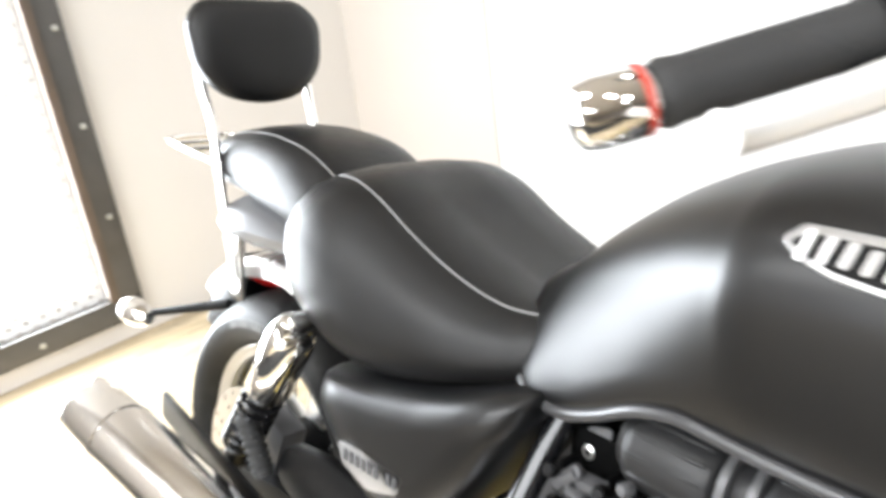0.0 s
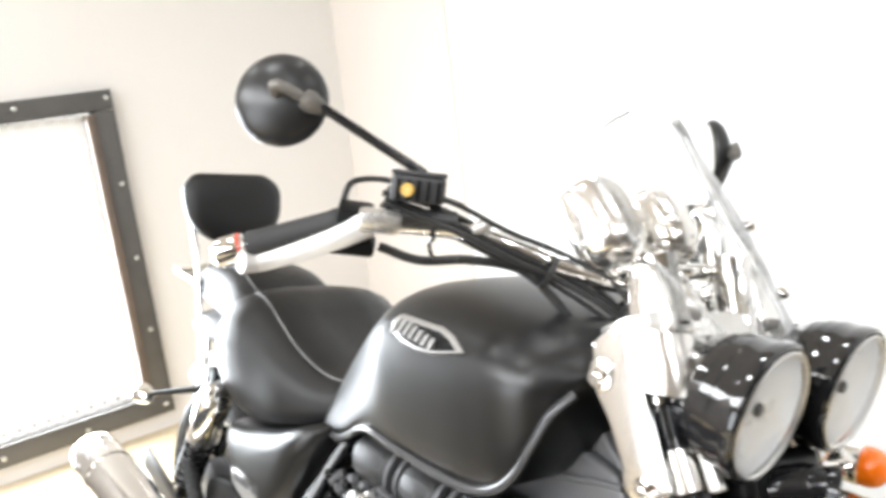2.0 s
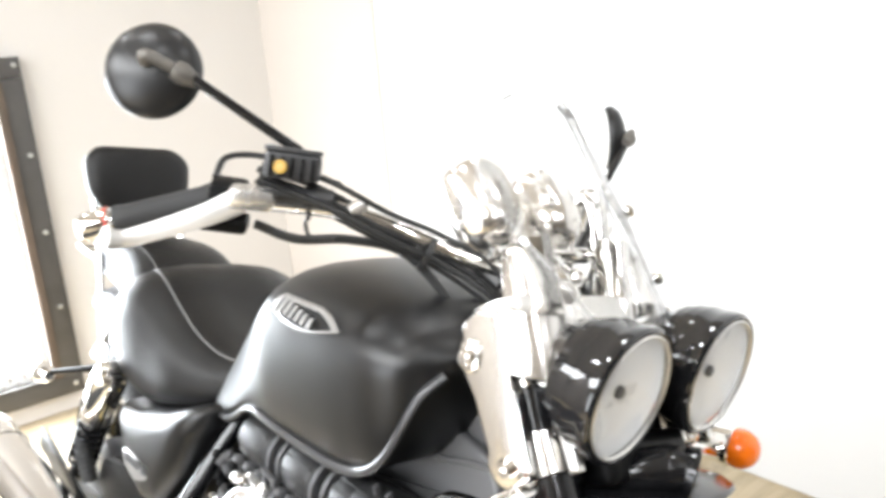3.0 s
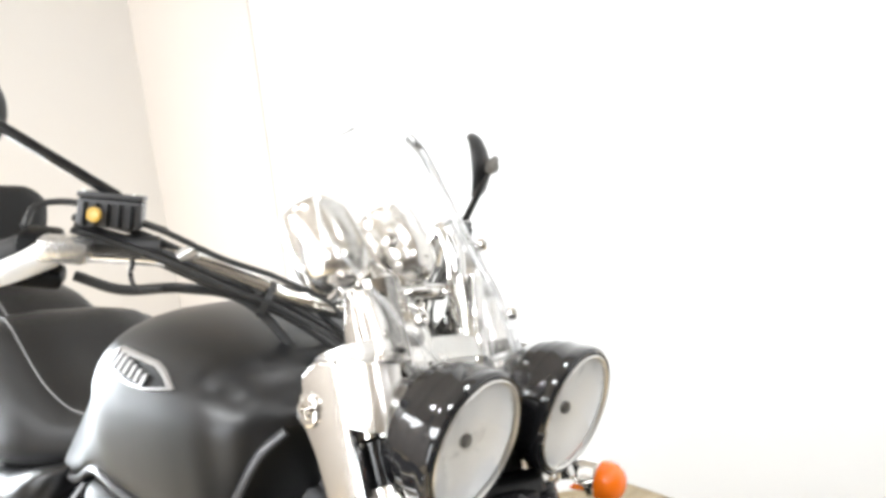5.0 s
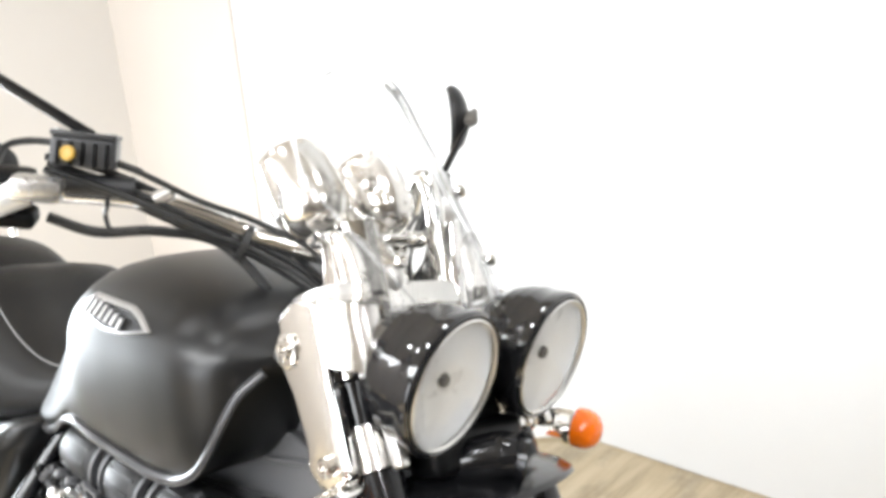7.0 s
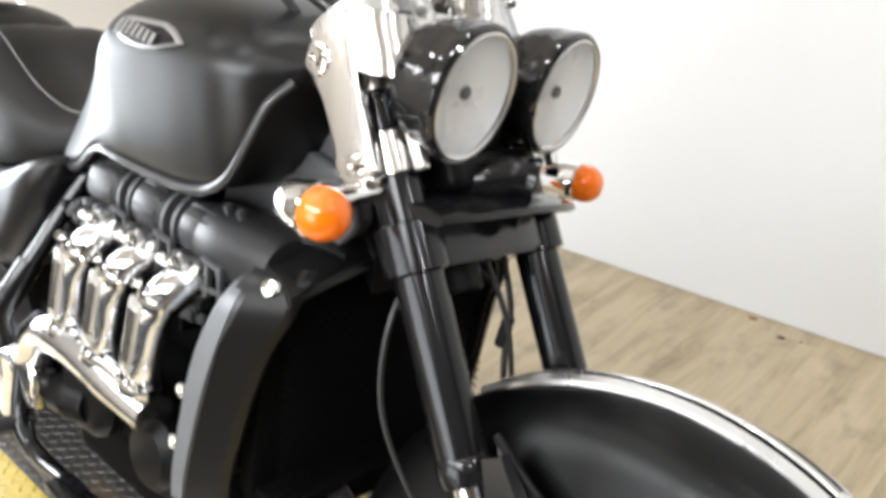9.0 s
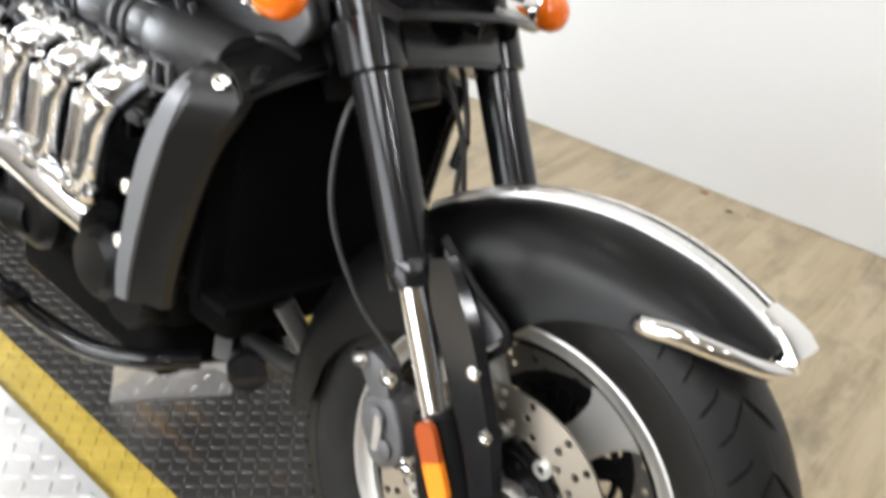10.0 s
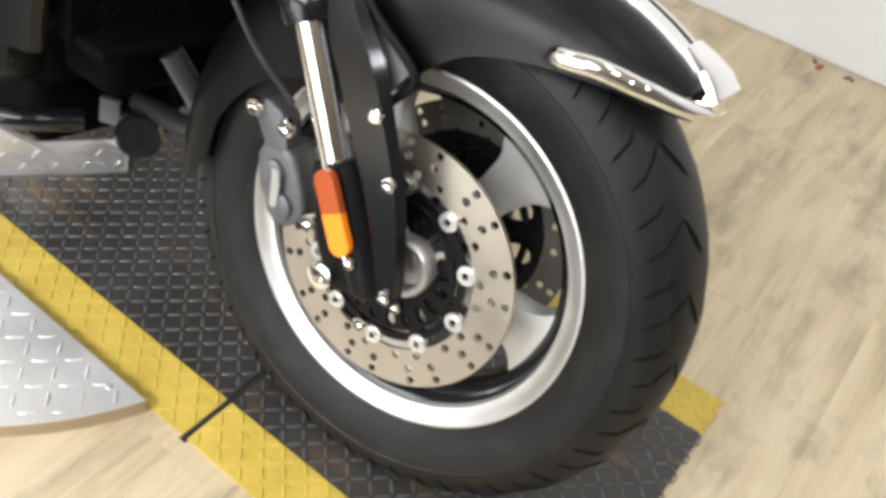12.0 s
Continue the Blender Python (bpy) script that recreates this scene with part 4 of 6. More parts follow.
def headlight(y):
    c = Vector((-0.250, y, 0.978 if y < 0 else 0.989))
    d = Vector((0.982, 0.06, -0.17))
    shell = lathe([(-0.098, 0), (-0.096, 0.026), (-0.088, 0.044), (-0.074, 0.057), (-0.060, 0.0645), (-0.058, 0.0675), (-0.046, 0.0705), (-0.044, 0.0735), (-0.030, 0.0755), (-0.028, 0.078), (-0.008, 0.0795), (-0.004, 0.0815), (0.005, 0.081), (0.009, 0.077), (0.006, 0.072), (-0.004, 0.0715)], c, d, 48, cap=False)
    h = bp("headlight", shell, BLACK_GLOSS, "gloss black round headlight", True)
    part("bezel", lathe([(0.004, 0.0712), (0.0088, 0.0735), (0.0102, 0.0715), (0.008, 0.068)], c, d, 48, cap=False), SATIN, h, "pale inner bezel")
    part("reflector_bowl", lathe([(-0.010, 0.0), (-0.0099, 0.012), (-0.0092, 0.025), (-0.0075, 0.040), (-0.0050, 0.053), (-0.001, 0.064), (0.003, 0.0712)], c, d, 48, cap=False), BOWL, h, "bright reflector bowl")
    part("bulb_shield", lathe([(-0.010, 0.0076), (-0.006, 0.0076), (-0.004, 0.0062), (-0.0035, 0)], c, d, 20), GREY_ALLOY, h, "grey bulb shield")
    lens = part("lens", lathe([(0.004, 0.0712), (0.010, 0.066), (0.014, 0.048), (0.017, 0.025), (0.018, 0)], c, d, 48, cap=False), LENS_GLASS, h, "clear domed glass lens")
    lens.visible_shadow = False
    return h


headlight(-0.097)
headlight(0.097)

# indicators


def indicator(c, d, material, label, front):
    c, d = Vector(c), Vector(d).normalized()
    body = lathe([(-0.062, 0), (-0.058, 0.013), (-0.04, 0.024), (-0.015, 0.0285), (0.0, 0.0295), (0.003, 0.027)], c, d, 32)
    o = bp("indicator", body, CHROME, "chrome indicator housing", front)
    part("lens", lathe([(0.002, 0.0276), (0.010, 0.0284), (0.017, 0.0278), (0.023, 0.0258), (0.029, 0.0222), (0.033, 0.0178), (0.0365, 0.0120), (0.038, 0.006), (0.0385, 0)], c, d, 32), material, o, label)
    return o


for side in (-1, 1):
    i1 = indicator((-0.290, side * 0.268, 0.847 if side < 0 else 0.860), (1, side * 0.12, 0), ORANGE, "orange indicator lens", True)
    part("stalk", rod((-0.31, side * 0.14, 0.862), (-0.305, side * 0.25, 0.85), 0.011, 0.013), CHROME, i1)
CLEAR_LENS = mat("clear_indicator_lens", (0.75, 0.74, 0.72), 0.12, 0.3, 0, 1, 0.05, 20, coat=0.6)
for side in (-1, 1):
    i2 = indicator((-2.130, side * 0.167, 0.508), (-1, side * 0.1, 0), CLEAR_LENS, "clear indicator lens", False)
    part("stalk", rod((-2.085, side * 0.155, 0.515), (-1.92, side * 0.06, 0.565), 0.007, 0.011), BLACK_PLASTIC, i2)

# fork covers beside the headlights: a narrow side plate with a folded wing at the top
for side in (-1, 1):
    o = round_outline([(-0.423, 1.018), (-0.414, 0.992), (-0.412, 0.970), (-0.388, 0.942), (-0.358, 0.892), (-0.356, 0.874), (-0.338, 0.859), (-0.322, 0.857), (-0.300, 0.874), (-0.299, 0.889), (-0.337, 0.966), (-0.350, 1.000), (-0.372, 1.046), (-0.402, 1.042)], 0.008)
    cover = bp("fork_cover", moved(prism(o, 0.012, 0.004, 3), Matrix.Translation((0, side * 0.178, 0))), SOFT_CHROME, "bright aluminium fork cover plate", True)
    rings = []
    for z, xa, xb in ((1.050, -0.372, -0.322), (1.034, -0.366, -0.316), (1.010, -0.356, -0.304), (0.984, -0.346, -0.296)):
        arc = [(xa + (xb - xa) * math.sin(q), 0.134 + 0.049 * math.cos(q)) for q in np.linspace(0, 1.45, 8)]
        rings.append([(x, side * y, z) for x, y in arc] + [(x - 0.006, side * (y - 0.007), z) for x, y in reversed(arc)])
    part("cover_wing", loft(rings), SOFT_CHROME, cover, "polished wing folded round the fork")
    part("wing_top", loft([[(-0.400, side * 0.180, 1.046), (-0.366, side * 0.183, 1.050), (-0.324, side * 0.140, 1.052)], [(-0.398, side * 0.112, 1.052), (-0.366, side * 0.112, 1.054), (-0.326, side * 0.112, 1.053)]]), SOFT_CHROME, cover, "polished folded top")
    for x, z, r in ((-0.402, 0.990, 0.012), (-0.326, 0.884, 0.011), (-0.310, 0.866, 0.005)):
        part("cover_bolt", bolt((x, side * 0.184, z), (0, side, 0), r, 0.009), CHROME, cover)
    part("cover_tab", moved(prism(round_outline([(-0.420, 0.978), (-0.414, 1.006), (-0.392, 1.006), (-0.386, 0.978), (-0.398, 0.966)], 0.008), 0.006, 0.002), Matrix.Translation((0, side * 0.185, 0))), CHROME, cover, "polished bolt tab")
    part("cover_bevel", moved(prism(round_outline([(-0.338, 0.966), (-0.333, 0.964), (-0.297, 0.888), (-0.299, 0.872), (-0.304, 0.880)], 0.003), 0.014, 0.003), Matrix.Translation((0, side * 0.175, 0))), CHROME, cover, "polished rounded front edge")
    cl = bp("cover_clamp", lathe([(0, 0.031), (0.002, 0.0345), (0.048, 0.0345), (0.050, 0.031)], fork_pt(0.618, side * FY), AXIS, 28, cap=False), SOFT_CHROME, "bright fork cover clamp", True)
    part("clamp_lug", box(tuple(fork_pt(0.643, side * (FY + 0.012), 0.050)), (0.015, 0.015, 0.058), 0.004, (0, -RAKE, 0), 3), SATIN, cl, "pale clamp lug")

# bars, risers
for side in (-1, 1):
    bp("bar_riser", tube([(-0.372, side * 0.07, 0.985), (-0.385, side * 0.074, 1.03), (-0.405, side * 0.08, 1.08), (-0.42, side * 0.085, 1.125)], 0.024, 6, 16), CHROME, "chrome handlebar riser", True)
    o = round_outline([(-0.432, 1.104), (-0.418, 1.118), (-0.396, 1.114), (-0.374, 1.085), (-0.356, 1.046), (-0.372, 1.030), (-0.416, 1.030), (-0.424, 1.060)], 0.012)
    cast = bp("riser_casting", moved(prism(o, 0.044, 0.010, 4), Matrix.Translation((0, side * 0.104, 0))), SOFT_CHROME, "polished riser casting", True)
    part("casting_rib", moved(prism(round_outline([(-0.424, 1.108), (-0.412, 1.110), (-0.388, 1.060), (-0.388, 1.034), (-0.402, 1.034), (-0.408, 1.064)], 0.004), 0.008, 0.002), Matrix.Translation((0, side * 0.128, 0))), CHROME, cast, "polished raised rib")
bar = [(-0.445, 0.0, 1.075), (-0.470, -0.06, 1.078), (-0.532, -0.135, 1.095), (-0.574, -0.20, 1.118), (-0.615, -0.268, 1.128), (-0.688, -0.375, 1.118), (-0.766, -0.470, 1.071)]
for side in (-1, 1):
    pts = [(x, (-abs(y) if side < 0 else abs(y)), z) for x, y, z in bar]
    bp("handlebar", tube(pts, 0.0128, 8, 16), CHROME, "chrome handlebar", True)
    a, b = Vector(pts[-2]), Vector(pts[-1])
    u = (b - a).normalized()
    bp("grip", lathe([(0, 0.017), (0.005, 0.0185), (0.012, 0.017), (0.105, 0.017), (0.115, 0.0185), (0.12, 0.016)], b - u * 0.145, u, 24), GRIP, "black rubber handlebar grip", True)
    e = bp("bar_end", lathe([(0, 0.0165), (0.004, 0.0185), (0.026, 0.0185), (0.036, 0.0165), (0.039, 0.012), (0.039, 0)], b - u * 0.022, u, 24), CHROME, "polished bar end weight", True)
    part("red_ring", lathe([(0, 0.0187), (0.004, 0.0187)], b - u * 0.02, u, 24, cap=False), RED_BAND, e, "thin red ring")
    # switch block, lever, reservoir
    bp("switch_block", box(tuple(a - u * 0.03), (0.040, 0.046, 0.036), 0.010, (0, 20, side * 38)), BLACK_PLASTIC, "black switch housing", True)
    lv0 = a - u * 0.02 + Vector((0.045, 0, 0.0))
    lever = tube([lv0, lv0 + u * 0.05 + Vector((0.012, 0, -0.005)), lv0 + u * 0.13 + Vector((0.005, 0, -0.012)), b + Vector((0.066, side * 0.02, -0.006)) - u * 0.005], 0.009, 6, 12, flat=0.6, radii=[0.016, 0.014, 0.0115, 0.010, 0.013])
    bp("lever", lever, PALE_LEVER, "pale aluminium brake lever" if side < 0 else "pale aluminium clutch lever", True)
    bp("lever_clamp", box(tuple(lv0 - u * 0.014), (0.036, 0.052, 0.026), 0.008, (0, 10, side * 38)), SATIN, "aluminium lever clamp", True)
    rp = Vector((-0.616, side * 0.304, 1.172))
    res = bp("fluid_reservoir", box(tuple(rp), (0.046, 0.066, 0.032), 0.006, (0, 0, side * 38), 3), RES_GREY, "dark grey fluid reservoir", True)
    part("reservoir_lid", box(tuple(rp + Vector((0, 0, 0.0185))), (0.047, 0.067, 0.006), 0.002, (0, 0, side * 38)), RES_GREY, res)
    if side < 0:
        part("sight_sticker", lathe([(0, 0.008), (0.003, 0.008), (0.004, 0.006), (0.003, 0.005), (0.003, 0)], rp + Vector((0.019, -0.030, -0.002)), (0.55, -0.85, 0.1), 20), STICKER, res, "yellow sight glass")
    for q in ((0.02, 0.03), (-0.02, 0.03), (0.02, -0.03), (-0.02, -0.03)):
        part("lid_screw", bolt(rp + Matrix.Rotation(radians(side * 38), 3, "Z") @ Vector((q[0] * 0.85, q[1] * 0.85, 0.0205)), (0, 0, 1), 0.0045, 0.003), BOLT, res)
    for q in (-0.028, -0.014, 0.0, 0.014, 0.028):
        part("body_rib", box(tuple(rp + Matrix.Rotation(radians(side * 38), 3, "Z") @ Vector((0.0235, q * 0.85, -0.002))), (0.004, 0.004, 0.026), 0.001, (0, 0, side * 38)), BLACK_PLASTIC, res)
    bp("master_cylinder", rod(rp + Vector((0.02, -side * 0.050, -0.034)), rp + Vector((-0.025, side * 0.02, -0.036)), 0.0125, seg=24), RES_GREY, "black master cylinder", True)
    bp("banjo_fitting", lathe([(-0.01, 0), (-0.01, 0.009), (0.01, 0.009), (0.012, 0.006), (0.016, 0.006), (0.016, 0)], rp + Vector((0.035, -side * 0.075, -0.04)), (0.4, -side * 0.6, 0.5), 16), SATIN, "pale hose fitting", True)
    bp("switch_lower", box(tuple(a - u * 0.02 + Vector((0.012, 0, -0.028))), (0.034, 0.060, 0.020), 0.008, (0, 18, side * 40), 3), BLACK_PLASTIC, "black lower switch housing", True)
    bp("switch_wire", tube([a + Vector((0.02, side * -0.0, 0.03)), a + Vector((0.01, -side * 0.02, 0.055)), a + Vector((0.04, -side * 0.06, 0.06)), rp + Vector((0.03, -side * 0.05, -0.015))], 0.004, 8, 8), CABLE, "thin black switch wire", True)
    bp("loop_wire", tube([rp + Vector((0.0, -side * 0.03, -0.045)), rp + Vector((0.012, -side * 0.022, -0.058)), rp + Vector((-0.004, -side * 0.03, -0.066)), rp + Vector((0.004, -side * 0.034, -0.082)), rp + Vector((0.03, -side * 0.05, -0.080))], 0.0028, 8, 8), CABLE, "thin black looped wire", True)
    # mirror
    mc = Vector((-0.744, -0.428, 1.262)) if side < 0 else Vector((-0.655, 0.385, 1.290))
    back = Vector((0.70, side * 0.68, 0.18)).normalized()
    mir = bp("mirror", lathe([(-0.012, 0), (-0.012, 0.052), (-0.006, 0.0575), (0.002, 0.057), (0.013, 0.048), (0.021, 0.03), (0.025, 0.012), (0.026, 0)], mc, back, 48), MIRROR_BLACK, "round black mirror shell", True)
    part("mirror_glass", lathe([(-0.0125, 0.05), (-0.014, 0.0)], mc, back, 40, cap=False), CHROME, mir, "mirror glass")
    j = mc + back * 0.020 + Vector((0.025, side * -0.018, 0.0))
    part("ball_joint", lathe([(0, 0), (0.002, 0.012), (0.012, 0.014), (0.024, 0.010), (0.032, 0.0065)], j, Vector((0.4, -side * 0.7, -0.35)), 20), STEEL_DARK_SHADED, mir, "grey ball joint")
    part("joint_arm", tube([mc + back * 0.026, mc + back * 0.034 + Vector((0.0, 0.0, 0.008)), j], 0.0075, 5, 12), STEEL_DARK_SHADED, mir, "grey joint arm")
    part("stem", rod(j + Vector((0.008, -side * 0.012, -0.004)), rp + Vector((0.012, side * 0.0, 0.018)), 0.0062), BLACK_FORK, mir, "slim black mirror stem")

# instrument pods: leaning bullet-shaped shells, the dials towards the rider
for c, k in ((Vector((-0.510, -0.082, 1.153)), 1.0), (Vector((-0.506, 0.040, 1.155)), 0.93)):
    d = Vector((-0.67, 0, 0.74))
    prof = [(-0.066, 0), (-0.0655, 0.010), (-0.062, 0.022), (-0.055, 0.033), (-0.043, 0.0415), (-0.026, 0.0462), (-0.006, 0.0475), (0.020, 0.0475), (0.036, 0.0470), (0.043, 0.0455), (0.048, 0.0425), (0.049, 0.0405)]
    pod = bp("instrument_pod", lathe([(a * k, r * k) for a, r in prof], c, d, 48, cap=False), SOFT_CHROME, "chrome bullet-shaped instrument pod", True)
    part("dial", lathe([(0.045 * k, 0.0415 * k), (0.045 * k, 0)], c, d, 40, cap=False), DIALFACE, pod, "dark dial face")
bp("left_bar_bend", tube([(-0.512, 0.125, 1.135), (-0.500, 0.118, 1.172), (-0.485, 0.112, 1.183), (-0.466, 0.110, 1.160), (-0.453, 0.110, 1.118), (-0.452, 0.110, 1.072), (-0.472, 0.110, 1.040)], 0.0130, 8, 18), CHROME, "chrome handlebar bend", True)
pb = bp("pod_bracket", tube([(-0.478, -0.030, 1.128), (-0.452, -0.032, 1.105), (-0.418, -0.034, 1.082), (-0.396, -0.036, 1.055), (-0.385, -0.036, 1.020)], 0.021, 6, 18, radii=[0.012, 0.018, 0.019, 0.023, 0.022]), CHROME, "chrome instrument bracket", True)
for p, r in (((-0.436, -0.046, 1.113), 0.0145), ((-0.384, -0.054, 1.063), 0.0155)):
    part("bracket_boss", lathe([(-0.012, r * 1.12), (0.0, r * 1.12), (0.003, r), (0.008, r * 0.96), (0.010, r * 0.7), (0.0105, 0)], p, (0.80, -0.58, 0.18), 24), SATIN, pb, "round bright bolt head")
bp("pod_crossbar", rod((-0.470, -0.10, 1.100), (-0.470, 0.10, 1.100), 0.012, bevel=0.002), CHROME, "chrome crossbar below the pods", True)
bp("headlight_bracket", box((-0.345, 0, 1.005), (0.09, 0.25, 0.018), 0.006, (0, -10, 0)), SATIN, "polished headlight bracket", True)
bp("headlight_yoke", box((-0.355, 0, 0.93), (0.05, 0.22, 0.16), 0.012, (0, -RAKE, 0)), BLACK_PLASTIC, "black headlight mounting", True)


EDGE_CLEAR = glass_mat("polished_acrylic_edge", (0.955, 0.955, 0.95), 0.3, 0.06)


def screen():
    rows = smooth_keys([(1.035, -0.285, 0.070), (1.10, -0.322, 0.105), (1.17, -0.372, 0.130), (1.23, -0.425, 0.122), (1.275, -0.470, 0.095), (1.302, -0.500, 0.050)], 4)
    out = []
    for z, x, w in rows:
        out.append([(x - 5.0 * (w * s) ** 2, w * s, z) for s in np.linspace(-1, 1, 17)])
    bm = loft(out, cap=False, closed=False)
    bmesh.ops.solidify(bm, geom=bm.faces[:], thickness=0.004)
    return bm


ws = bp("windscreen", screen(), CLEAR, "small clear acrylic windscreen", True)
ws.visible_shadow = False
edge_rows = smooth_keys([(1.035, -0.285, 0.070), (1.10, -0.322, 0.105), (1.17, -0.372, 0.130), (1.23, -0.425, 0.122), (1.275, -0.470, 0.095), (1.302, -0.500, 0.050)], 4)
for side in (-1, 1):
    eb = part("polished_edge", tube([(x - 5.0 * w * w, side * w, z) for z, x, w in edge_rows], 0.0020 if side < 0 else 0.0070, 2, 8), EDGE_CLEAR, ws, "polished clear edge")
    eb.visible_shadow = False
for side in (-1, 1):
    for z, x in ((1.09, -0.350), (1.17, -0.408)):
        part("screen_bolt", bolt((x + 0.004, side * 0.085, z), (0.8, side * 0.3, 0.4), 0.009, 0.010), CHROME, ws)

# cables along the bar
run = [(-0.646, -0.33, 1.156), (-0.601, -0.27, 1.139), (-0.561, -0.20, 1.109), (-0.531, -0.14, 1.088), (-0.488, -0.09, 1.058), (-0.44, -0.05, 1.01)]
for dx, dz, r in ((0.0, 0.0, 0.0044), (-0.010, 0.012, 0.004), (0.012, -0.010, 0.0044), (0.006, 0.022, 0.0036), (-0.012, -0.012, 0.0036)):
    for side in (-1, 1):
        f = [0.6, 1.0, 1.0, 1.1, 1.2, 0.8]
        bp("control_cable", tube([(x + dx * g, side * abs(y), z + dz * g) for (x, y, z), g in zip(run, f)], r, 8, 10), CABLE, "black control cable", True)
bp("hydraulic_hose", tube([(-0.675, -0.31, 1.095), (-0.64, -0.27, 1.083), (-0.60, -0.215, 1.090), (-0.555, -0.155, 1.078), (-0.50, -0.10, 1.005), (-0.47, -0.06, 0.94)], 0.0062, 8, 12), CABLE, "thick black hydraulic hose", True)
for k, g in enumerate(((-0.535, -0.145, 1.085), (-0.47, -0.075, 1.04))):
    bp("cable_tie", lathe([(-0.004, 0.021), (-0.004, 0.024), (0.004, 0.024), (0.004, 0.021)], g, (0.6, 0.7, -0.35), 18, cap=False), CABLE, "black cable tie", True)
bp("brake_hose", tube([(-0.27, -0.10, 0.80), (-0.265, -0.155, 0.72), (-0.25, -0.165, 0.62), (-0.20, -0.15, 0.53), (-0.145, -0.125, 0.47)], 0.0034, 8, 10), CABLE, "thin black brake hose", True)
bp("sensor_cable", tube([(-0.285, 0.075, 0.79), (-0.255, 0.085, 0.70), (-0.252, 0.09, 0.62), (-0.235, 0.095, 0.54)], 0.0045, 8, 10), CABLE, "thin black cable", True)
bp("cable_connector", box((-0.258, 0.086, 0.665), (0.014, 0.016, 0.045), 0.004, (0, 8, 0)), BLACK_PLASTIC, "black cable connector", True)
bp("cable_guide", rod((-0.30, -0.02, 0.79), (-0.265, 0.05, 0.735), 0.004), CABLE, "thin black cable guide", True)
bp("sensor_cable", tube([(-0.29, 0.02, 0.80), (-0.24, 0.05, 0.70), (-0.22, 0.07, 0.60), (-0.20, 0.09, 0.50)], 0.004, 8, 10), CABLE, "thin black cable", True)

# fuel tank: rows of x, crown height, lower edge, shoulder half width


TX = np.linspace(-1.10, -0.392, 124)
mean = lambda v, k: np.convolve(np.pad(v, k, mode="edge"), np.ones(2 * k + 1) / (2 * k + 1), "valid")
soft = lambda v, k: mean(mean(v, k), k)
T_CROWN = soft(np.interp(TX, [-1.10, -1.07, -1.0, -0.93, -0.86, -0.78, -0.70, -0.62, -0.54, -0.47, -0.43, -0.41, -0.392], [0.838, 0.868, 0.930, 0.980, 1.017, 1.046, 1.059, 1.061, 1.054, 1.038, 1.022, 1.009, 0.990]), 5)
T_LOW = soft(np.interp(TX, [-1.10, -1.075, -1.03, -0.980, -0.93, -0.88, -0.83, -0.70, -0.60, -0.55, -0.51, -0.475, -0.445, -0.425, -0.41, -0.392], [0.775, 0.742, 0.731, 0.735, 0.757, 0.787, 0.803, 0.798, 0.799, 0.806, 0.822, 0.847, 0.893, 0.940, 0.966, 0.972]), 2)
T_WIDE = soft(np.interp(TX, [-1.10, -1.08, -1.05, -0.81, -0.77, -0.70, -0.58, -0.50, -0.46, -0.44, -0.42, -0.405, -0.392], [0.112, 0.145, 0.165, 0.233, 0.241, 0.244, 0.245, 0.243, 0.235, 0.225, 0.206, 0.183, 0.152]), 3)
T_BEND = soft(np.interp(TX, [-1.10, -0.93, -0.83, -0.70, -0.60, -0.50, -0.44, -0.392], [0.800, 0.872, 0.910, 0.930, 0.935, 0.938, 0.946, 0.968]), 6)      # where the flank turns into the shoulder


def tank_half(x):
    """Half of the tank's section at x: (half width, height) from the keel over the flank and shoulder to the crown."""
    zt, zb, w = (float(np.interp(x, TX, v)) for v in (T_CROWN, T_LOW, T_WIDE))
    k = min(max(float(np.interp(x, TX, T_BEND)) - zb, 0.004), zt - zb - 0.006)
    u = zt - zb - k
    e = float(np.interp(x, [-1.06, -0.808, -0.79, -0.775], [1, 0.10, 0.02, 0]))      # the rear facet
    lift = [0.012, 0.002, 0, 0.06 * k, 0.16 * k, 0.40 * k, 0.70 * k, 0.94 * k] + [k + f * u for f in (0.08, 0.18, 0.30, 0.43, 0.56, 0.68, 0.79, 0.88, 0.95, 0.987, 1.0)]
    side = [0, 0.5, 0.82, 0.868, 0.892, 0.930, 0.960, 0.982, 0.991, 0.994, 0.985, 0.962, 0.920, 0.857, 0.768, 0.650, 0.480, 0.26, 0]
    rear = [0, 0.5, 0.90, 0.970, 0.985, 0.930, 0.860, 0.800, 0.765, 0.740, 0.710, 0.675, 0.635, 0.585, 0.510, 0.420, 0.300, 0.165, 0]
    tuck = min(1.0, k / 0.13)      # the flank leans in less where it is low, at the nose
    side = [a if i < 2 or i > 9 else 0.994 - (0.994 - a) * tuck for i, a in enumerate(side)]
    return [((a + (b - a) * e) * w, zb + q) for a, b, q in zip(side, rear, lift)]


def tank_y(x, z):
    """Half width of the tank at a height on its flank or shoulder."""
    h = tank_half(x)[4:]
    return float(np.interp(z, [q for _, q in h], [y for y, _ in h]))


def tank():
    out = []
    for x in TX:
        half = tank_half(x)
        w = max(y for y, _ in half)
        back = float(np.interp(x, [-0.56, -0.392], [0, 1])) ** 2 * 0.030
        at = lambda y: x - back * (y / w) ** 2
        out.append([(at(y), -y, z) for y, z in half] + [(at(y), y, z) for y, z in reversed(half[1:-1])])
    return loft(out)


tk = bp("fuel_tank", tank(), BLACK_MATT, "large matt black fuel tank", angle=60)
part("filler_cap", lathe([(0, 0.042), (0.006, 0.042), (0.012, 0.036), (0.013, 0.0)], (-0.63, 0.03, 1.058), (0.03, 0, 1), 36), CHROME, tk, "chrome filler cap")


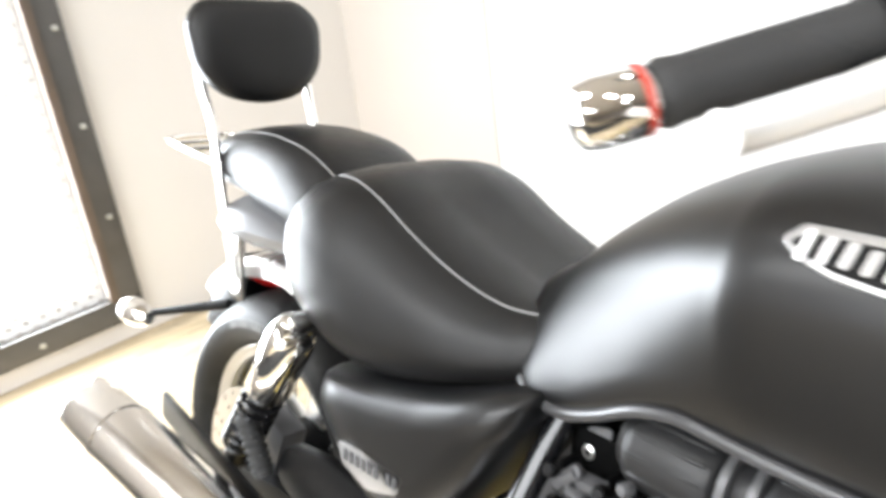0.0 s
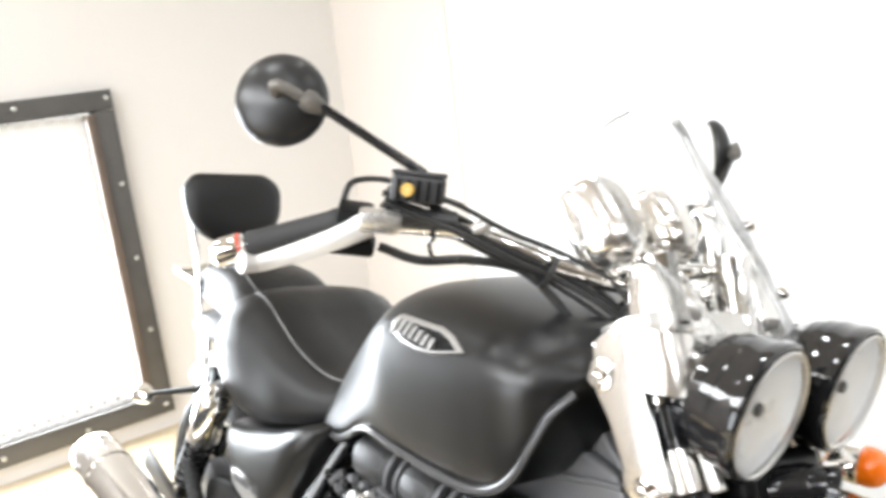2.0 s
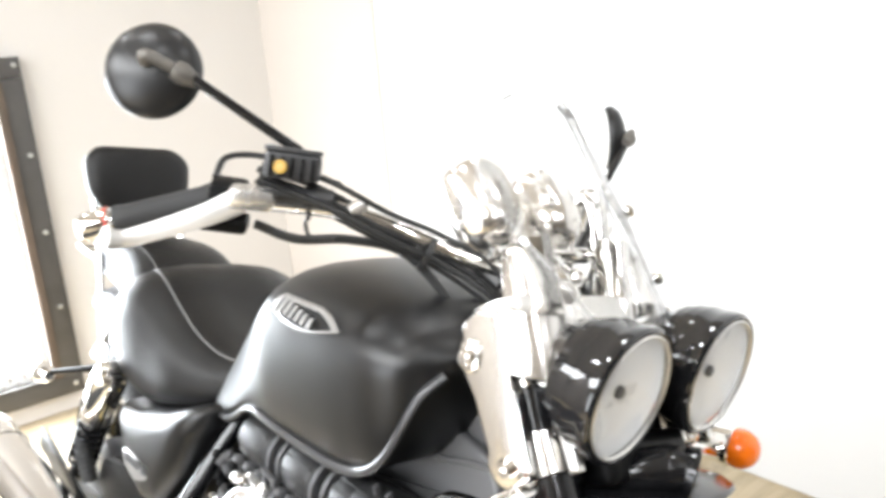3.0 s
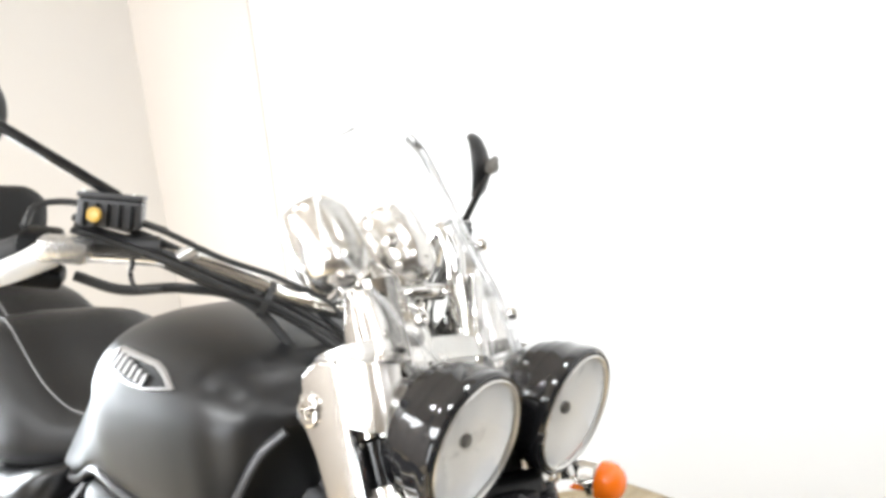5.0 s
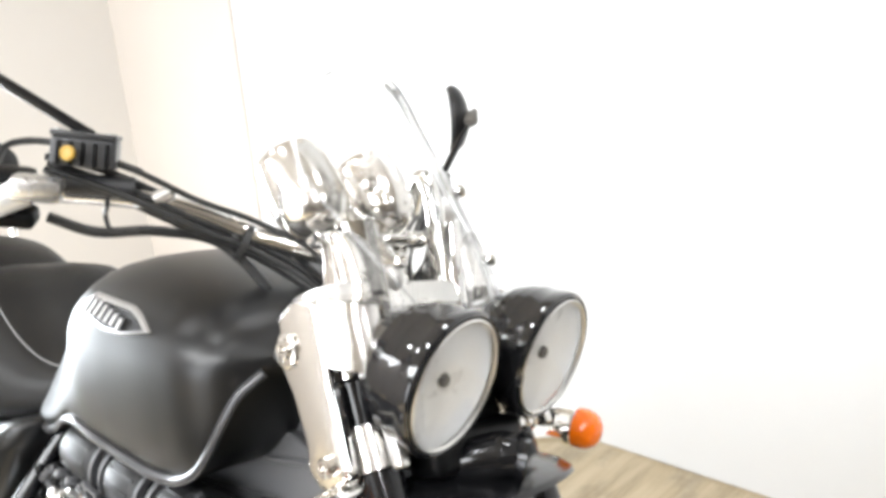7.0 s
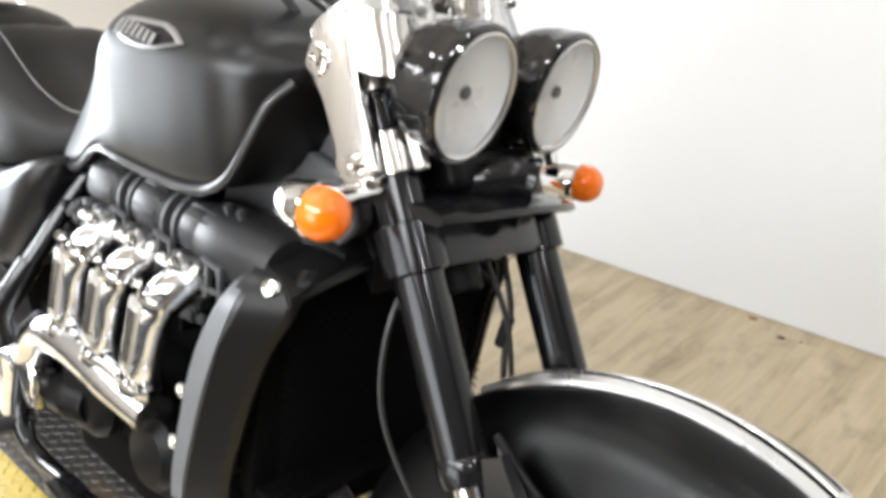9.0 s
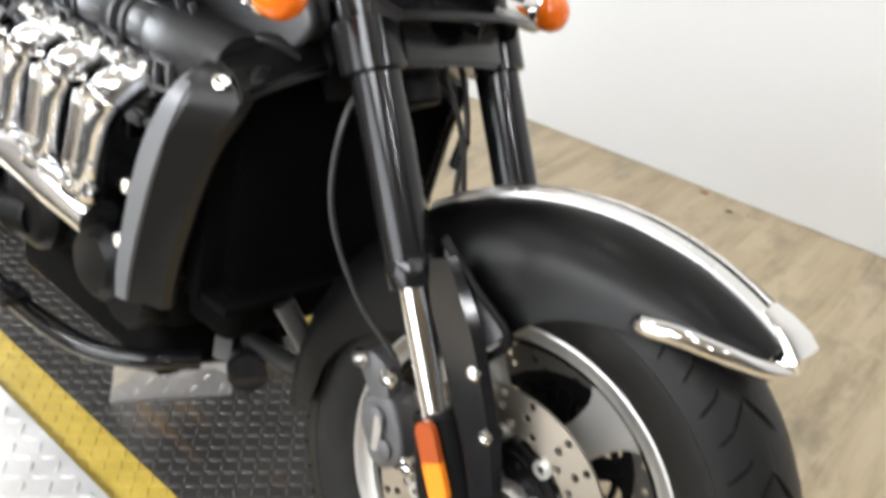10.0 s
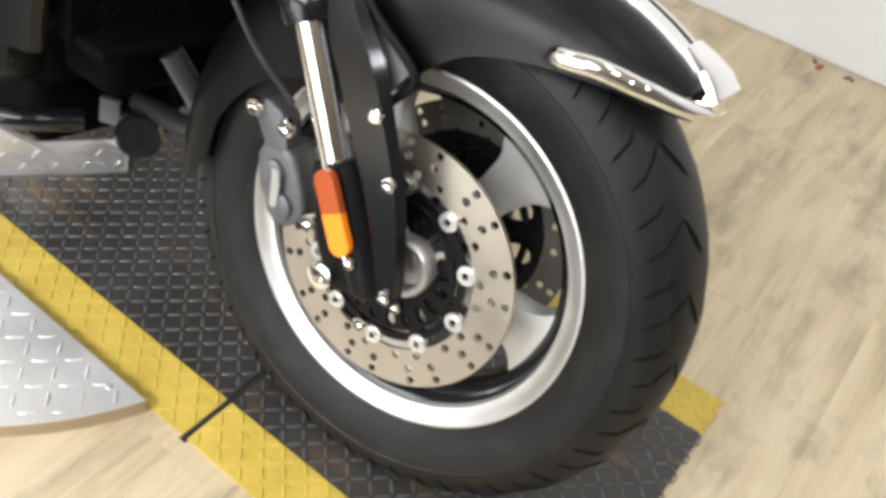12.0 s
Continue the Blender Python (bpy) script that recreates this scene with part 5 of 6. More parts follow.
def on_flank(bm, side, base):
    """Bend a flat badge piece, built in the xz plane, on to the tank's side."""
    for v in bm.verts:
        v.co.y = side * (tank_y(v.co.x, v.co.z) + base) + v.co.y
    return bm


edge = []
for x in np.linspace(-1.065, -0.405, 34):
    back = float(np.interp(x, [-0.56, -0.392], [0, 1])) ** 2 * 0.030
    edge.append((x - back * 0.75, tank_half(x)[3][0], float(np.interp(x, TX, T_LOW)) + 0.001))
BADGE_OUT = [(-0.750, 0.990), (-0.738, 1.002), (-0.690, 1.004), (-0.625, 1.005), (-0.600, 1.000), (-0.566, 0.986), (-0.625, 0.972), (-0.665, 0.969), (-0.705, 0.972), (-0.735, 0.980)]
BADGE_IN = [(-0.742, 0.990), (-0.733, 0.998), (-0.690, 0.999), (-0.626, 1.000), (-0.603, 0.995), (-0.580, 0.986), (-0.626, 0.976), (-0.665, 0.974), (-0.703, 0.977), (-0.729, 0.984)]
for side in (-1, 1):
    part("edge_seam", tube([(x, side * y, z) for x, y, z in edge], 0.0068, 3, 10, flat=0.8), SEAM_HIGHLIGHT, tk, "rolled lower seam")
    badge = part("tank_badge", on_flank(subdiv(prism(round_outline(BADGE_OUT, 0.004, 3), 0.006, 0.0012, 1)), side, 0.001), BADGE_GREY, tk, "chrome winged badge")
    part("badge_field", on_flank(prism(round_outline(BADGE_IN, 0.004, 3), 0.002), side, 0.0042), BLACK_PLASTIC, badge, "dark badge field")
    for k in range(7):
        x = -0.729 + k * 0.0165
        h = 0.0095 - 0.0005 * abs(k - 1) + (0.002 if k == 0 else 0)
        z = 0.9905 - 0.0016 * max(k - 2, 0)
        o = [(x - 0.0055, z - h), (x + 0.0035, z - h), (x + 0.0065, z + h), (x - 0.0025, z + h)]
        part("badge_bar", on_flank(prism(round_outline(o, 0.002, 2), 0.003), side, 0.0062), BADGE_GREY, badge)

# seats


def seat(keys, crown=0.02):
    out = []
    for x, zt, zb, w, dish in smooth_keys(keys, 4):
        h = zt - zb
        half = [(0.0, zb), (0.7 * w, zb), (0.9 * w, zb + 0.01), (0.965 * w, zb + 0.12 * h), (1.0 * w, zb + 0.34 * h), (0.985 * w, zb + 0.56 * h), (0.90 * w, zb + 0.76 * h), (0.74 * w, zb + 0.90 * h), (0.52 * w, zb + 0.97 * h), (0.25 * w, zt - 0.4 * dish), (0.0, zt - dish)]
        out.append([(x, -y, z) for y, z in half] + [(x, y, z) for y, z in reversed(half[1:-1])])
    return loft(out)


rider_keys = [(-1.545, 0.835, 0.790, 0.12, 0), (-1.525, 0.880, 0.765, 0.175, 0), (-1.475, 0.913, 0.725, 0.206, 0), (-1.41, 0.924, 0.690, 0.216, 0.004), (-1.35, 0.910, 0.672, 0.213, 0.010), (-1.28, 0.876, 0.668, 0.203, 0.014),
              (-1.20, 0.843, 0.682, 0.192, 0.014), (-1.12, 0.818, 0.705, 0.168, 0.010), (-1.05, 0.822, 0.730, 0.142, 0.004), (-1.01, 0.830, 0.745, 0.120, 0)]
rider = bp("rider_seat", seat(rider_keys), LEATHER, "black leather scooped rider seat", angle=70)
pill_keys = [(-1.955, 0.865, 0.845, 0.04, 0), (-1.94, 0.885, 0.83, 0.075, 0), (-1.89, 0.912, 0.82, 0.098, 0), (-1.78, 0.935, 0.812, 0.112, 0), (-1.68, 0.94, 0.80, 0.122, 0), (-1.58, 0.925, 0.785, 0.128, 0), (-1.49, 0.88, 0.775, 0.124, 0)]
pill = bp("pillion_seat", seat(pill_keys), LEATHER, "black leather pillion seat", angle=70)


def seam_line(keys, frac, side, x0, x1, n=24):
    rows = smooth_keys(keys, 4)
    xs, wt = [r[0] for r in rows], rows
    pts = []
    for x in np.linspace(x0, x1, n):
        zt = np.interp(x, xs, [r[1] for r in rows])
        zb = np.interp(x, xs, [r[2] for r in rows])
        w = np.interp(x, xs, [r[3] for r in rows])
        f = np.interp(x, [x0, x1], frac)
        z = zb + (zt - zb) * np.interp(f, [0.52, 0.74, 0.90, 0.985], [0.97, 0.90, 0.76, 0.56])
        pts.append((x, side * f * w, z + 0.0008))
    return pts


for side in (-1, 1):
    part("seam", tube(seam_line(rider_keys, (0.60, 0.78), side, -1.46, -1.03), 0.0016, 2, 6), BROWN_SEAM, rider, "raised seat seam")
    part("seam", tube(seam_line(pill_keys, (0.7, 0.7), side, -1.86, -1.52), 0.0014, 2, 6), BROWN_SEAM, pill, "raised seat seam")

# side panels with a plain plate
for side in (-1, 1):
    o = [(-1.405, 0.615), (-1.39, 0.655), (-1.28, 0.672), (-1.16, 0.700), (-1.05, 0.742), (-1.008, 0.748), (-1.01, 0.715), (-1.070, 0.615), (-1.16, 0.505), (-1.25, 0.490), (-1.32, 0.520), (-1.375, 0.575)]
    rings = []
    for y, sc in ((0.06, 0.98), (0.172, 1.0), (0.196, 0.97), (0.214, 0.88), (0.224, 0.72), (0.228, 0.45)):
        cx, cz = -1.18, 0.625
        rings.append([(cx + (a - cx) * sc, side * y, cz + (b - cz) * sc) for a, b in round_outline(o, 0.03)])
    panel = bp("side_panel", loft(rings), BLACK_MATT, "matt black side panel", angle=60)
    po = round_outline([(-1.312, 0.580), (-1.240, 0.590), (-1.172, 0.587), (-1.186, 0.557), (-1.245, 0.537), (-1.300, 0.552)], 0.006)
    plate = part("name_plate", moved(prism(po, 0.004, 0.001), Matrix.Translation((0, side * 0.226, 0))), BADGE_GREY, panel, "dull silver name plate")
    for k in range(9):
        if k == 6:
            continue
        x = -1.291 + k * 0.0128
        o = [(x - 0.004, 0.5615 + k * 0.0006), (x + 0.004, 0.5615 + k * 0.0006), (x + 0.0045, 0.577 + k * 0.0006), (x - 0.0035, 0.577 + k * 0.0006)]
        part("plate_bar", moved(prism(o, 0.0016), Matrix.Translation((0, side * 0.2288, 0))), GREY_ALLOY, plate)

# backrest
pad_c = Vector((-1.885, -0.015, 1.058))
padrings = []
for dx, sc in ((-0.022, 0.9), (-0.012, 0.99), (0.008, 1.0), (0.022, 0.94), (0.032, 0.75), (0.036, 0.4)):
    o = round_outline([(-0.126, -0.03), (-0.136, 0.05), (-0.105, 0.088), (0.09, 0.092), (0.134, 0.058), (0.130, -0.03), (0.08, -0.082), (0, -0.096), (-0.08, -0.082)], 0.04)
    padrings.append([(pad_c.x + dx - 0.16 * b * sc, pad_c.y + a * sc, pad_c.z + b * sc) for a, b in o])
backrest = bp("backrest_pad", loft(padrings), LEATHER, "black padded passenger backrest", angle=60)
for side in (-1, 1):
    bp("backrest_rail", tube([(-1.79, side * 0.115, 0.66), (-1.84, side * 0.112, 0.80), (-1.88, side * 0.108, 0.92), (-1.925, side * 0.11, 1.02), (-1.94, side * 0.09, 1.10), (-1.942, side * 0.03, 1.125)], 0.008, 8, 12), CHROME, "chrome backrest rail")
    bp("rack_bracket", box((-1.80, side * 0.108, 0.70), (0.05, 0.008, 0.16), 0.003), CHROME, "chrome mounting bracket")
bp("luggage_rack", merge(tube([(-1.86, -0.105, 0.86), (-2.06, -0.095, 0.865), (-2.14, -0.06, 0.866), (-2.14, 0.06, 0.866), (-2.06, 0.095, 0.865), (-1.86, 0.105, 0.86)], 0.006, 8, 10), rod((-2.0, -0.10, 0.864), (-2.0, 0.10, 0.864), 0.005), rod((-2.07, -0.095, 0.865), (-2.07, 0.095, 0.865), 0.005)), CHROME, "small chrome luggage rack")

# tail: mudguard, lamp, plate holder


def rear_guard():
    out = []
    for ang in np.linspace(72, 132, 16):
        a = radians(ang)
        ro, ri = 0.395, 0.352
        w = 0.095
        sec = []
        for sgn in (-1, 1):
            half = [(0.97 * w, ri), (w, ri + (ro - ri) * 0.5), (0.9 * w, ri + (ro - ri) * 0.8), (0.6 * w, ro - 0.004), (0.2 * w, ro)]
            half = [(sgn * y, r) for y, r in half]
            sec += half if sgn < 0 else list(reversed(half))
        out.append([(RA.x + r * math.cos(a), y, RA.z + r * math.sin(a)) for y, r in sec])
    bm = loft(out, cap=False, closed=False)
    bmesh.ops.solidify(bm, geom=bm.faces[:], thickness=0.004)
    return bm


bp("rear_mudguard", rear_guard(), SATIN, "bright silver rear mudguard")
tailr = []
for x, w, z0, z1 in ((-1.50, 0.11, 0.73, 0.80), (-1.60, 0.128, 0.725, 0.82), (-1.72, 0.142, 0.715, 0.825), (-1.82, 0.135, 0.715, 0.815), (-1.865, 0.095, 0.735, 0.79)):
    m_ = (z0 + z1) / 2
    tailr.append([(x, w * math.cos(t), m_ + (z1 - z0) / 2 * math.sin(t)) for t in np.linspace(0, 2 * math.pi, 20, endpoint=False)])
bp("tail_fairing", loft(tailr), GREY_ALLOY, "dark grey rounded tail fairing")
bp("plate_holder", prism(round_outline([(-2.02, 0.50), (-1.98, 0.49), (-1.87, 0.575), (-1.84, 0.66), (-1.91, 0.67), (-2.00, 0.56)], 0.01), 0.12, 0.004), BLACK_PLASTIC, "black number plate holder")
bp("tail_lamp", loft([[(-1.80 - dx, w * math.cos(t), 0.655 + h * math.sin(t)) for t in np.linspace(0, 2 * math.pi, 20, endpoint=False)] for dx, w, h in ((0, 0.07, 0.03), (0.03, 0.07, 0.03), (0.045, 0.05, 0.02))]), RED_LENS, "red tail lamp")

# shocks, swing arm
for side in (-1, 1):
    a, b = Vector((-1.435, side * 0.212, 0.705)), Vector((-1.630, side * 0.212, 0.405))
    u = (b - a).normalized()
    sh = bp("shock_absorber", lathe([(0, 0), (0, 0.016), (0.01, 0.030), (0.03, 0.037), (0.15, 0.037), (0.155, 0.033)], a, u, 28), CHROME, "chrome shock absorber cover")
    part("shock_body", rod(a + u * 0.15, b, 0.018), BLACK_PLASTIC, sh)
    hel = [a + u * (0.15 + 0.16 * float(t)) + 0.030 * (math.cos(2 * math.pi * 7 * t) * Vector((0, 1, 0)) + math.sin(2 * math.pi * 7 * t) * u.cross(Vector((0, 1, 0)))) for t in np.linspace(0, 1, 85)]
    part("spring", tube(hel, 0.0045, 1, 8), BLACK_FORK, sh, "black coil spring")
    part("shock_eye", lathe([(-0.02, 0), (-0.02, 0.02), (0.02, 0.02), (0.02, 0)], b, (0, 1, 0), 20), CHROME, sh)
    part("shock_cap", lathe([(-0.03, 0), (-0.03, 0.014), (-0.02, 0.02), (0.02, 0.02), (0.03, 0.014), (0.03, 0)], a + u * 0.005, (0, 1, 0), 20), CHROME, sh)
    bp("swing_arm", loft([[(x, side * (0.165 + dy), z + dz) for dy, dz in ((-0.02, -h), (0.02, -h), (0.028, 0), (0.02, h), (-0.02, h))] for x, z, h in ((-1.05, 0.40, 0.045), (-1.3, 0.375, 0.04), (-1.6, 0.34, 0.035), (-1.74, 0.325, 0.03))]), BLACK_PLASTIC, "black swing arm")
    bp("rear_caliper" if side < 0 else "drive_housing", box((-1.60, side * 0.14, 0.43), (0.07, 0.05, 0.10), 0.012, (0, 20, 0)), GREY_ALLOY, "dark grey rear brake caliper" if side < 0 else "dark grey drive housing")
bp("rear_disc", drilled_disc(RA, -0.135, 0.10, 0.158), STEEL_DISC, "drilled steel rear brake disc")

for side in (-1, 1):
    bp("footrest_hanger", moved(prism(round_outline([(-1.50, 0.44), (-1.47, 0.50), (-1.37, 0.52), (-1.10, 0.50), (-1.02, 0.42), (-1.20, 0.40), (-1.45, 0.41)], 0.02), 0.02, 0.004), Matrix.Translation((0, side * 0.20, 0))), BLACK_PLASTIC, "black footrest hanger")
    bp("pillion_footrest", lathe([(0, 0.012), (0.006, 0.017)] + [(0.012 + 0.011 * k + d, r) for k in range(8) for d, r in ((0, 0.018), (0.006, 0.018), (0.007, 0.0155), (0.010, 0.0155))] + [(0.103, 0.016), (0.106, 0)], (-1.555, side * 0.232, 0.525), (0.42, side * -0.1, -0.9), 18), GRIP, "ribbed black pillion footrest")

# silencer
a, b = Vector((-1.15, -0.245, 0.295)), Vector((-1.930, -0.345, 0.428))
u = (b - a).normalized()
L = (b - a).length
ex = bp("silencer", lathe([(0, 0.034), (0.08, 0.050), (0.16, 0.058), (L - 0.132, 0.0615), (L - 0.130, 0.0640), (L - 0.122, 0.0640), (L - 0.120, 0.0615), (L - 0.03, 0.0605), (L - 0.012, 0.0570), (L - 0.002, 0.0500), (L + 0.002, 0.0440), (L - 0.004, 0.0400), (L - 0.030, 0.0380), (L - 0.10, 0.0370), (L - 0.10, 0)], a, u, 44), SOFT_CHROME, "long chrome silencer")
part("end_bore", lathe([(L - 0.095, 0), (L - 0.095, 0.0366), (L - 0.035, 0.0374)], a, u, 36, cap=False), MESH_BLACK, ex, "dark silencer bore")
part("heat_shield", moved(prism(round_outline([(-0.30, -0.030), (0.30, -0.030), (0.30, 0.030), (-0.30, 0.030)], 0.015), 0.006, 0.002), Matrix.Translation(a + u * 0.42 + Vector((0, 0.067, 0.012))) @ Matrix.Rotation(radians(9), 4, "Y")), BLACK_PLASTIC, ex, "black perforated inner shield")

# engine
bp("crankcase", merge(box((-0.78, 0, 0.42), (0.56, 0.36, 0.20), 0.04, seg=3), box((-0.80, 0, 0.27), (0.46, 0.28, 0.16), 0.03, seg=3)), MESH_BLACK, "black ribbed engine crankcase")
bp("cylinder_block", box((-0.75, 0.0, 0.60), (0.50, 0.27, 0.22), 0.015), MESH_BLACK, "black cylinder block")
cov = bp("cam_cover", tube([(-0.90, -0.150, 0.738), (-0.75, -0.156, 0.736), (-0.50, -0.162, 0.733)], 0.036, 6, 24), COVER_GREY, "black ribbed cam cover")
for k, (x0, x1) in enumerate(((-0.890, -0.790), (-0.745, -0.660), (-0.612, -0.535))):
    y = -0.157 - 0.004 * k
    L = x1 - x0
    part("cover_segment", lathe([(0, 0), (0, 0.036), (0.004, 0.041), (L * 0.15, 0.0435), (L * 0.5, 0.0445), (L * 0.85, 0.0435), (L - 0.004, 0.041), (L, 0.036), (L, 0)], (x0, y, 0.738), (1, -0.045, 0), 28), COVER_GREY, cov)
    for bx in (x1 + 0.008, x1 + 0.036):
        part("coil_strap", loft([[(bx + dx, y - r * math.cos(t), 0.737 + r * math.sin(t)) for dx, r in ((-0.004, 0.036), (-0.004, 0.0465), (0.004, 0.0465), (0.004, 0.036))] for t in np.linspace(-0.5, 1.35, 9)]), GREY_ALLOY, cov)
        part("coil_clip", box((bx, y - 0.020, 0.784), (0.006, 0.010, 0.022), 0.002, (25, 0, 8)), GREY_ALLOY, cov)
        part("coil_clip", box((bx + 0.004, y - 0.047, 0.700), (0.007, 0.010, 0.052), 0.002, (10, 12, 0)), GREY_ALLOY, cov)
    part("coil_clip", box((x1 + 0.022, y - 0.051, 0.722), (0.040, 0.008, 0.007), 0.002, (15, 6, 0)), GREY_ALLOY, cov)
    part("coil_clip", box((x1 + 0.024, y - 0.049, 0.686), (0.044, 0.008, 0.006), 0.002, (10, -6, 0)), GREY_ALLOY, cov)
    for q in (-0.35, 0.15, 0.6, 1.0):
        part("cover_rib", box(((x0 + x1) / 2, y - 0.0445 * math.cos(q), 0.738 + 0.0445 * math.sin(q)), (L * 0.80, 0.004, 0.0045), 0.001, (-math.degrees(q), 0, -2.6), 1), COVER_GREY, cov)
    part("coil_lead", tube([(x0 + 0.01, y - 0.040, 0.704), (x0 + L * 0.4, y - 0.048, 0.690), (x0 + L * 0.8, y - 0.046, 0.698), (x1 + 0.02, y - 0.052, 0.676)], 0.0042, 6, 8), CABLE, cov)
    for q in (0.15, 0.5, 0.85):
        part("segment_stud", lathe([(0, 0.008), (0.012, 0.0075), (0.015, 0.005), (0.015, 0)], (x0 + L * q, y - 0.038, 0.706), (0, -0.9, 0.2), 12), GREY_ALLOY, cov)
rng = random.Random(7)
for k in range(80):
    x, z = -0.98 + 0.46 * rng.random(), 0.605 + 0.085 * rng.random()
    y = -0.165 - 0.02 * rng.random()
    if rng.random() < 0.55:
        bm = lathe([(0, 0.008), (0.014, 0.008), (0.016, 0.006), (0.016, 0)], (x, y, z), (rng.uniform(-0.4, 0.4), -1, rng.uniform(0, 0.7)), 12)
    else:
        bm = box((x, y, z), (0.03 * rng.uniform(0.6, 1.4), 0.02, 0.012), 0.003, (rng.uniform(-30, 30), rng.uniform(-60, 60), 0))
    bp("engine_fitting", bm, (BLACK_PLASTIC, COVER_GREY, GREY_ALLOY)[k % 3], "small black engine fitting")
bp("engine_end_cover", lathe([(0, 0), (0, 0.042), (0.02, 0.049), (0.10, 0.051), (0.15, 0.049), (0.16, 0.042)], (-0.412, -0.168, 0.735), (-1, 0.03, 0), 28), COVER_GREY, "black rounded end cover")
for k in range(3):
    x = -0.795 + k * 0.11
    rn = bp("exhaust_header", tube([(x + 0.01, -0.12, 0.665), (x + 0.012, -0.20, 0.685), (x, -0.245, 0.655), (x - 0.02, -0.25, 0.60), (x - 0.04, -0.245, 0.54), (x - 0.06, -0.225, 0.50)], 0.026, 8, 20, radii=[0.024, 0.03, 0.028, 0.026, 0.026, 0.024]), HEADER_SILVER, "bright silver exhaust header")
    part("header_shield", moved(prism(round_outline([(-0.017, -0.056), (0.014, -0.056), (0.014, 0.056), (-0.017, 0.056)], 0.008), 0.006, 0.002), Matrix.Translation((x - 0.02, -0.275, 0.605)) @ Matrix.Rotation(radians(12), 4, "Y")), SATIN, rn, "satin heat shield")
    for dz in (0.665, 0.525):
        part("clamp_ring", lathe([(0, 0.028), (0.003, 0.031), (0.012, 0.031), (0.015, 0.028)], (x - 0.0 if dz > 0.6 else x - 0.044, -0.246, dz), (-0.3, 0, -1), 24, cap=False), CHROME, rn)
    part("header_bolt", bolt((x + 0.01, -0.235, 0.705), (0, -0.4, 1), 0.009, 0.014), CHROME, rn)
    for bx, bz in ((-0.030, 0.675), (0.024, 0.672), (-0.046, 0.545), (0.006, 0.540), (-0.052, 0.518)):
        part("header_bolt", bolt((x + bx, -0.262, bz), (0, -1, 0.2), 0.007, 0.012), CHROME, rn)
    part("shield_inset", moved(prism(round_outline([(-0.007, -0.042), (0.007, -0.042), (0.007, 0.042), (-0.007, 0.042)], 0.003), 0.003), Matrix.Translation((x - 0.018, -0.2795, 0.605)) @ Matrix.Rotation(radians(12), 4, "Y")), SOFT_CHROME, rn, "smooth inset plate")
    part("shield_slot", moved(prism(round_outline([(-0.0018, -0.042), (0.0018, -0.042), (0.0018, 0.042), (-0.0018, 0.042)], 0.001), 0.002), Matrix.Translation((x - 0.0290, -0.2795, 0.603)) @ Matrix.Rotation(radians(12), 4, "Y")), BLACK_PLASTIC, rn, "dark slot")
    for q, (nx, ny, nz) in enumerate(((0.012, -0.226, 0.712), (-0.014, -0.236, 0.706), (0.030, -0.214, 0.700), (-0.072, -0.252, 0.512), (-0.030, -0.258, 0.505), (-0.058, -0.248, 0.532))):
        part("header_nut", lathe([(-0.006, 0.007), (0.004, 0.0085), (0.009, 0.007), (0.011, 0)], (x + nx, ny, nz), (0.2 * (q % 3 - 1), -0.8, 0.7), 10), SATIN, rn)
bp("collector_pipe", tube([(-0.60, -0.235, 0.475), (-0.70, -0.24, 0.49), (-0.82, -0.24, 0.50), (-0.94, -0.235, 0.475), (-1.02, -0.225, 0.40), (-1.14, -0.21, 0.335), (-1.27, -0.20, 0.315)], 0.036, 8, 22, radii=[0.03, 0.036, 0.038, 0.038, 0.036, 0.034, 0.032]), HEADER_SILVER, "bright silver exhaust collector")
bp("clutch_cover", lathe([(0, 0.085), (0.03, 0.085), (0.045, 0.07), (0.05, 0.04), (0.05, 0)], (-0.86, -0.17, 0.40), (0, -1, 0), 36), BLACK_PLASTIC, "black round clutch cover")
bp("alternator_cover", lathe([(0, 0.06), (0.05, 0.06), (0.065, 0.045), (0.068, 0)], (-0.62, -0.17, 0.40), (0, -1, 0), 36), BLACK_PLASTIC, "black round engine cover")

cc = bp("footrest_cover", moved(prism(round_outline([(-1.13, 0.28), (-1.13, 0.385), (-1.02, 0.408), (-0.955, 0.405), (-0.945, 0.335), (-1.06, 0.258)], 0.02), 0.05, 0.012, 3), Matrix.Translation((0, -0.232, 0))), CHROME, "chrome linkage cover")
part("cover_groove", tube([(-1.115, -0.259, 0.300), (-1.115, -0.259, 0.372), (-1.02, -0.259, 0.392), (-0.965, -0.259, 0.390)], 0.003, 4, 8), BLACK_PLASTIC, cc)
bp("starter_motor", lathe([(0, 0), (0, 0.034), (0.006, 0.038), (0.05, 0.038), (0.054, 0.041), (0.066, 0.041), (0.07, 0.038), (0.14, 0.036), (0.15, 0.028), (0.15, 0)], (-0.84, -0.195, 0.375), (-1, -0.05, -0.2), 28), BLACK_PLASTIC, "black starter motor")
bp("brake_pedal", merge(tube([(-0.98, -0.25, 0.30), (-0.90, -0.27, 0.275), (-0.82, -0.275, 0.285), (-0.76, -0.28, 0.30)], 0.009, 6, 12), box((-0.745, -0.29, 0.303), (0.06, 0.045, 0.014), 0.005)), BLACK_FORK, "black brake pedal")

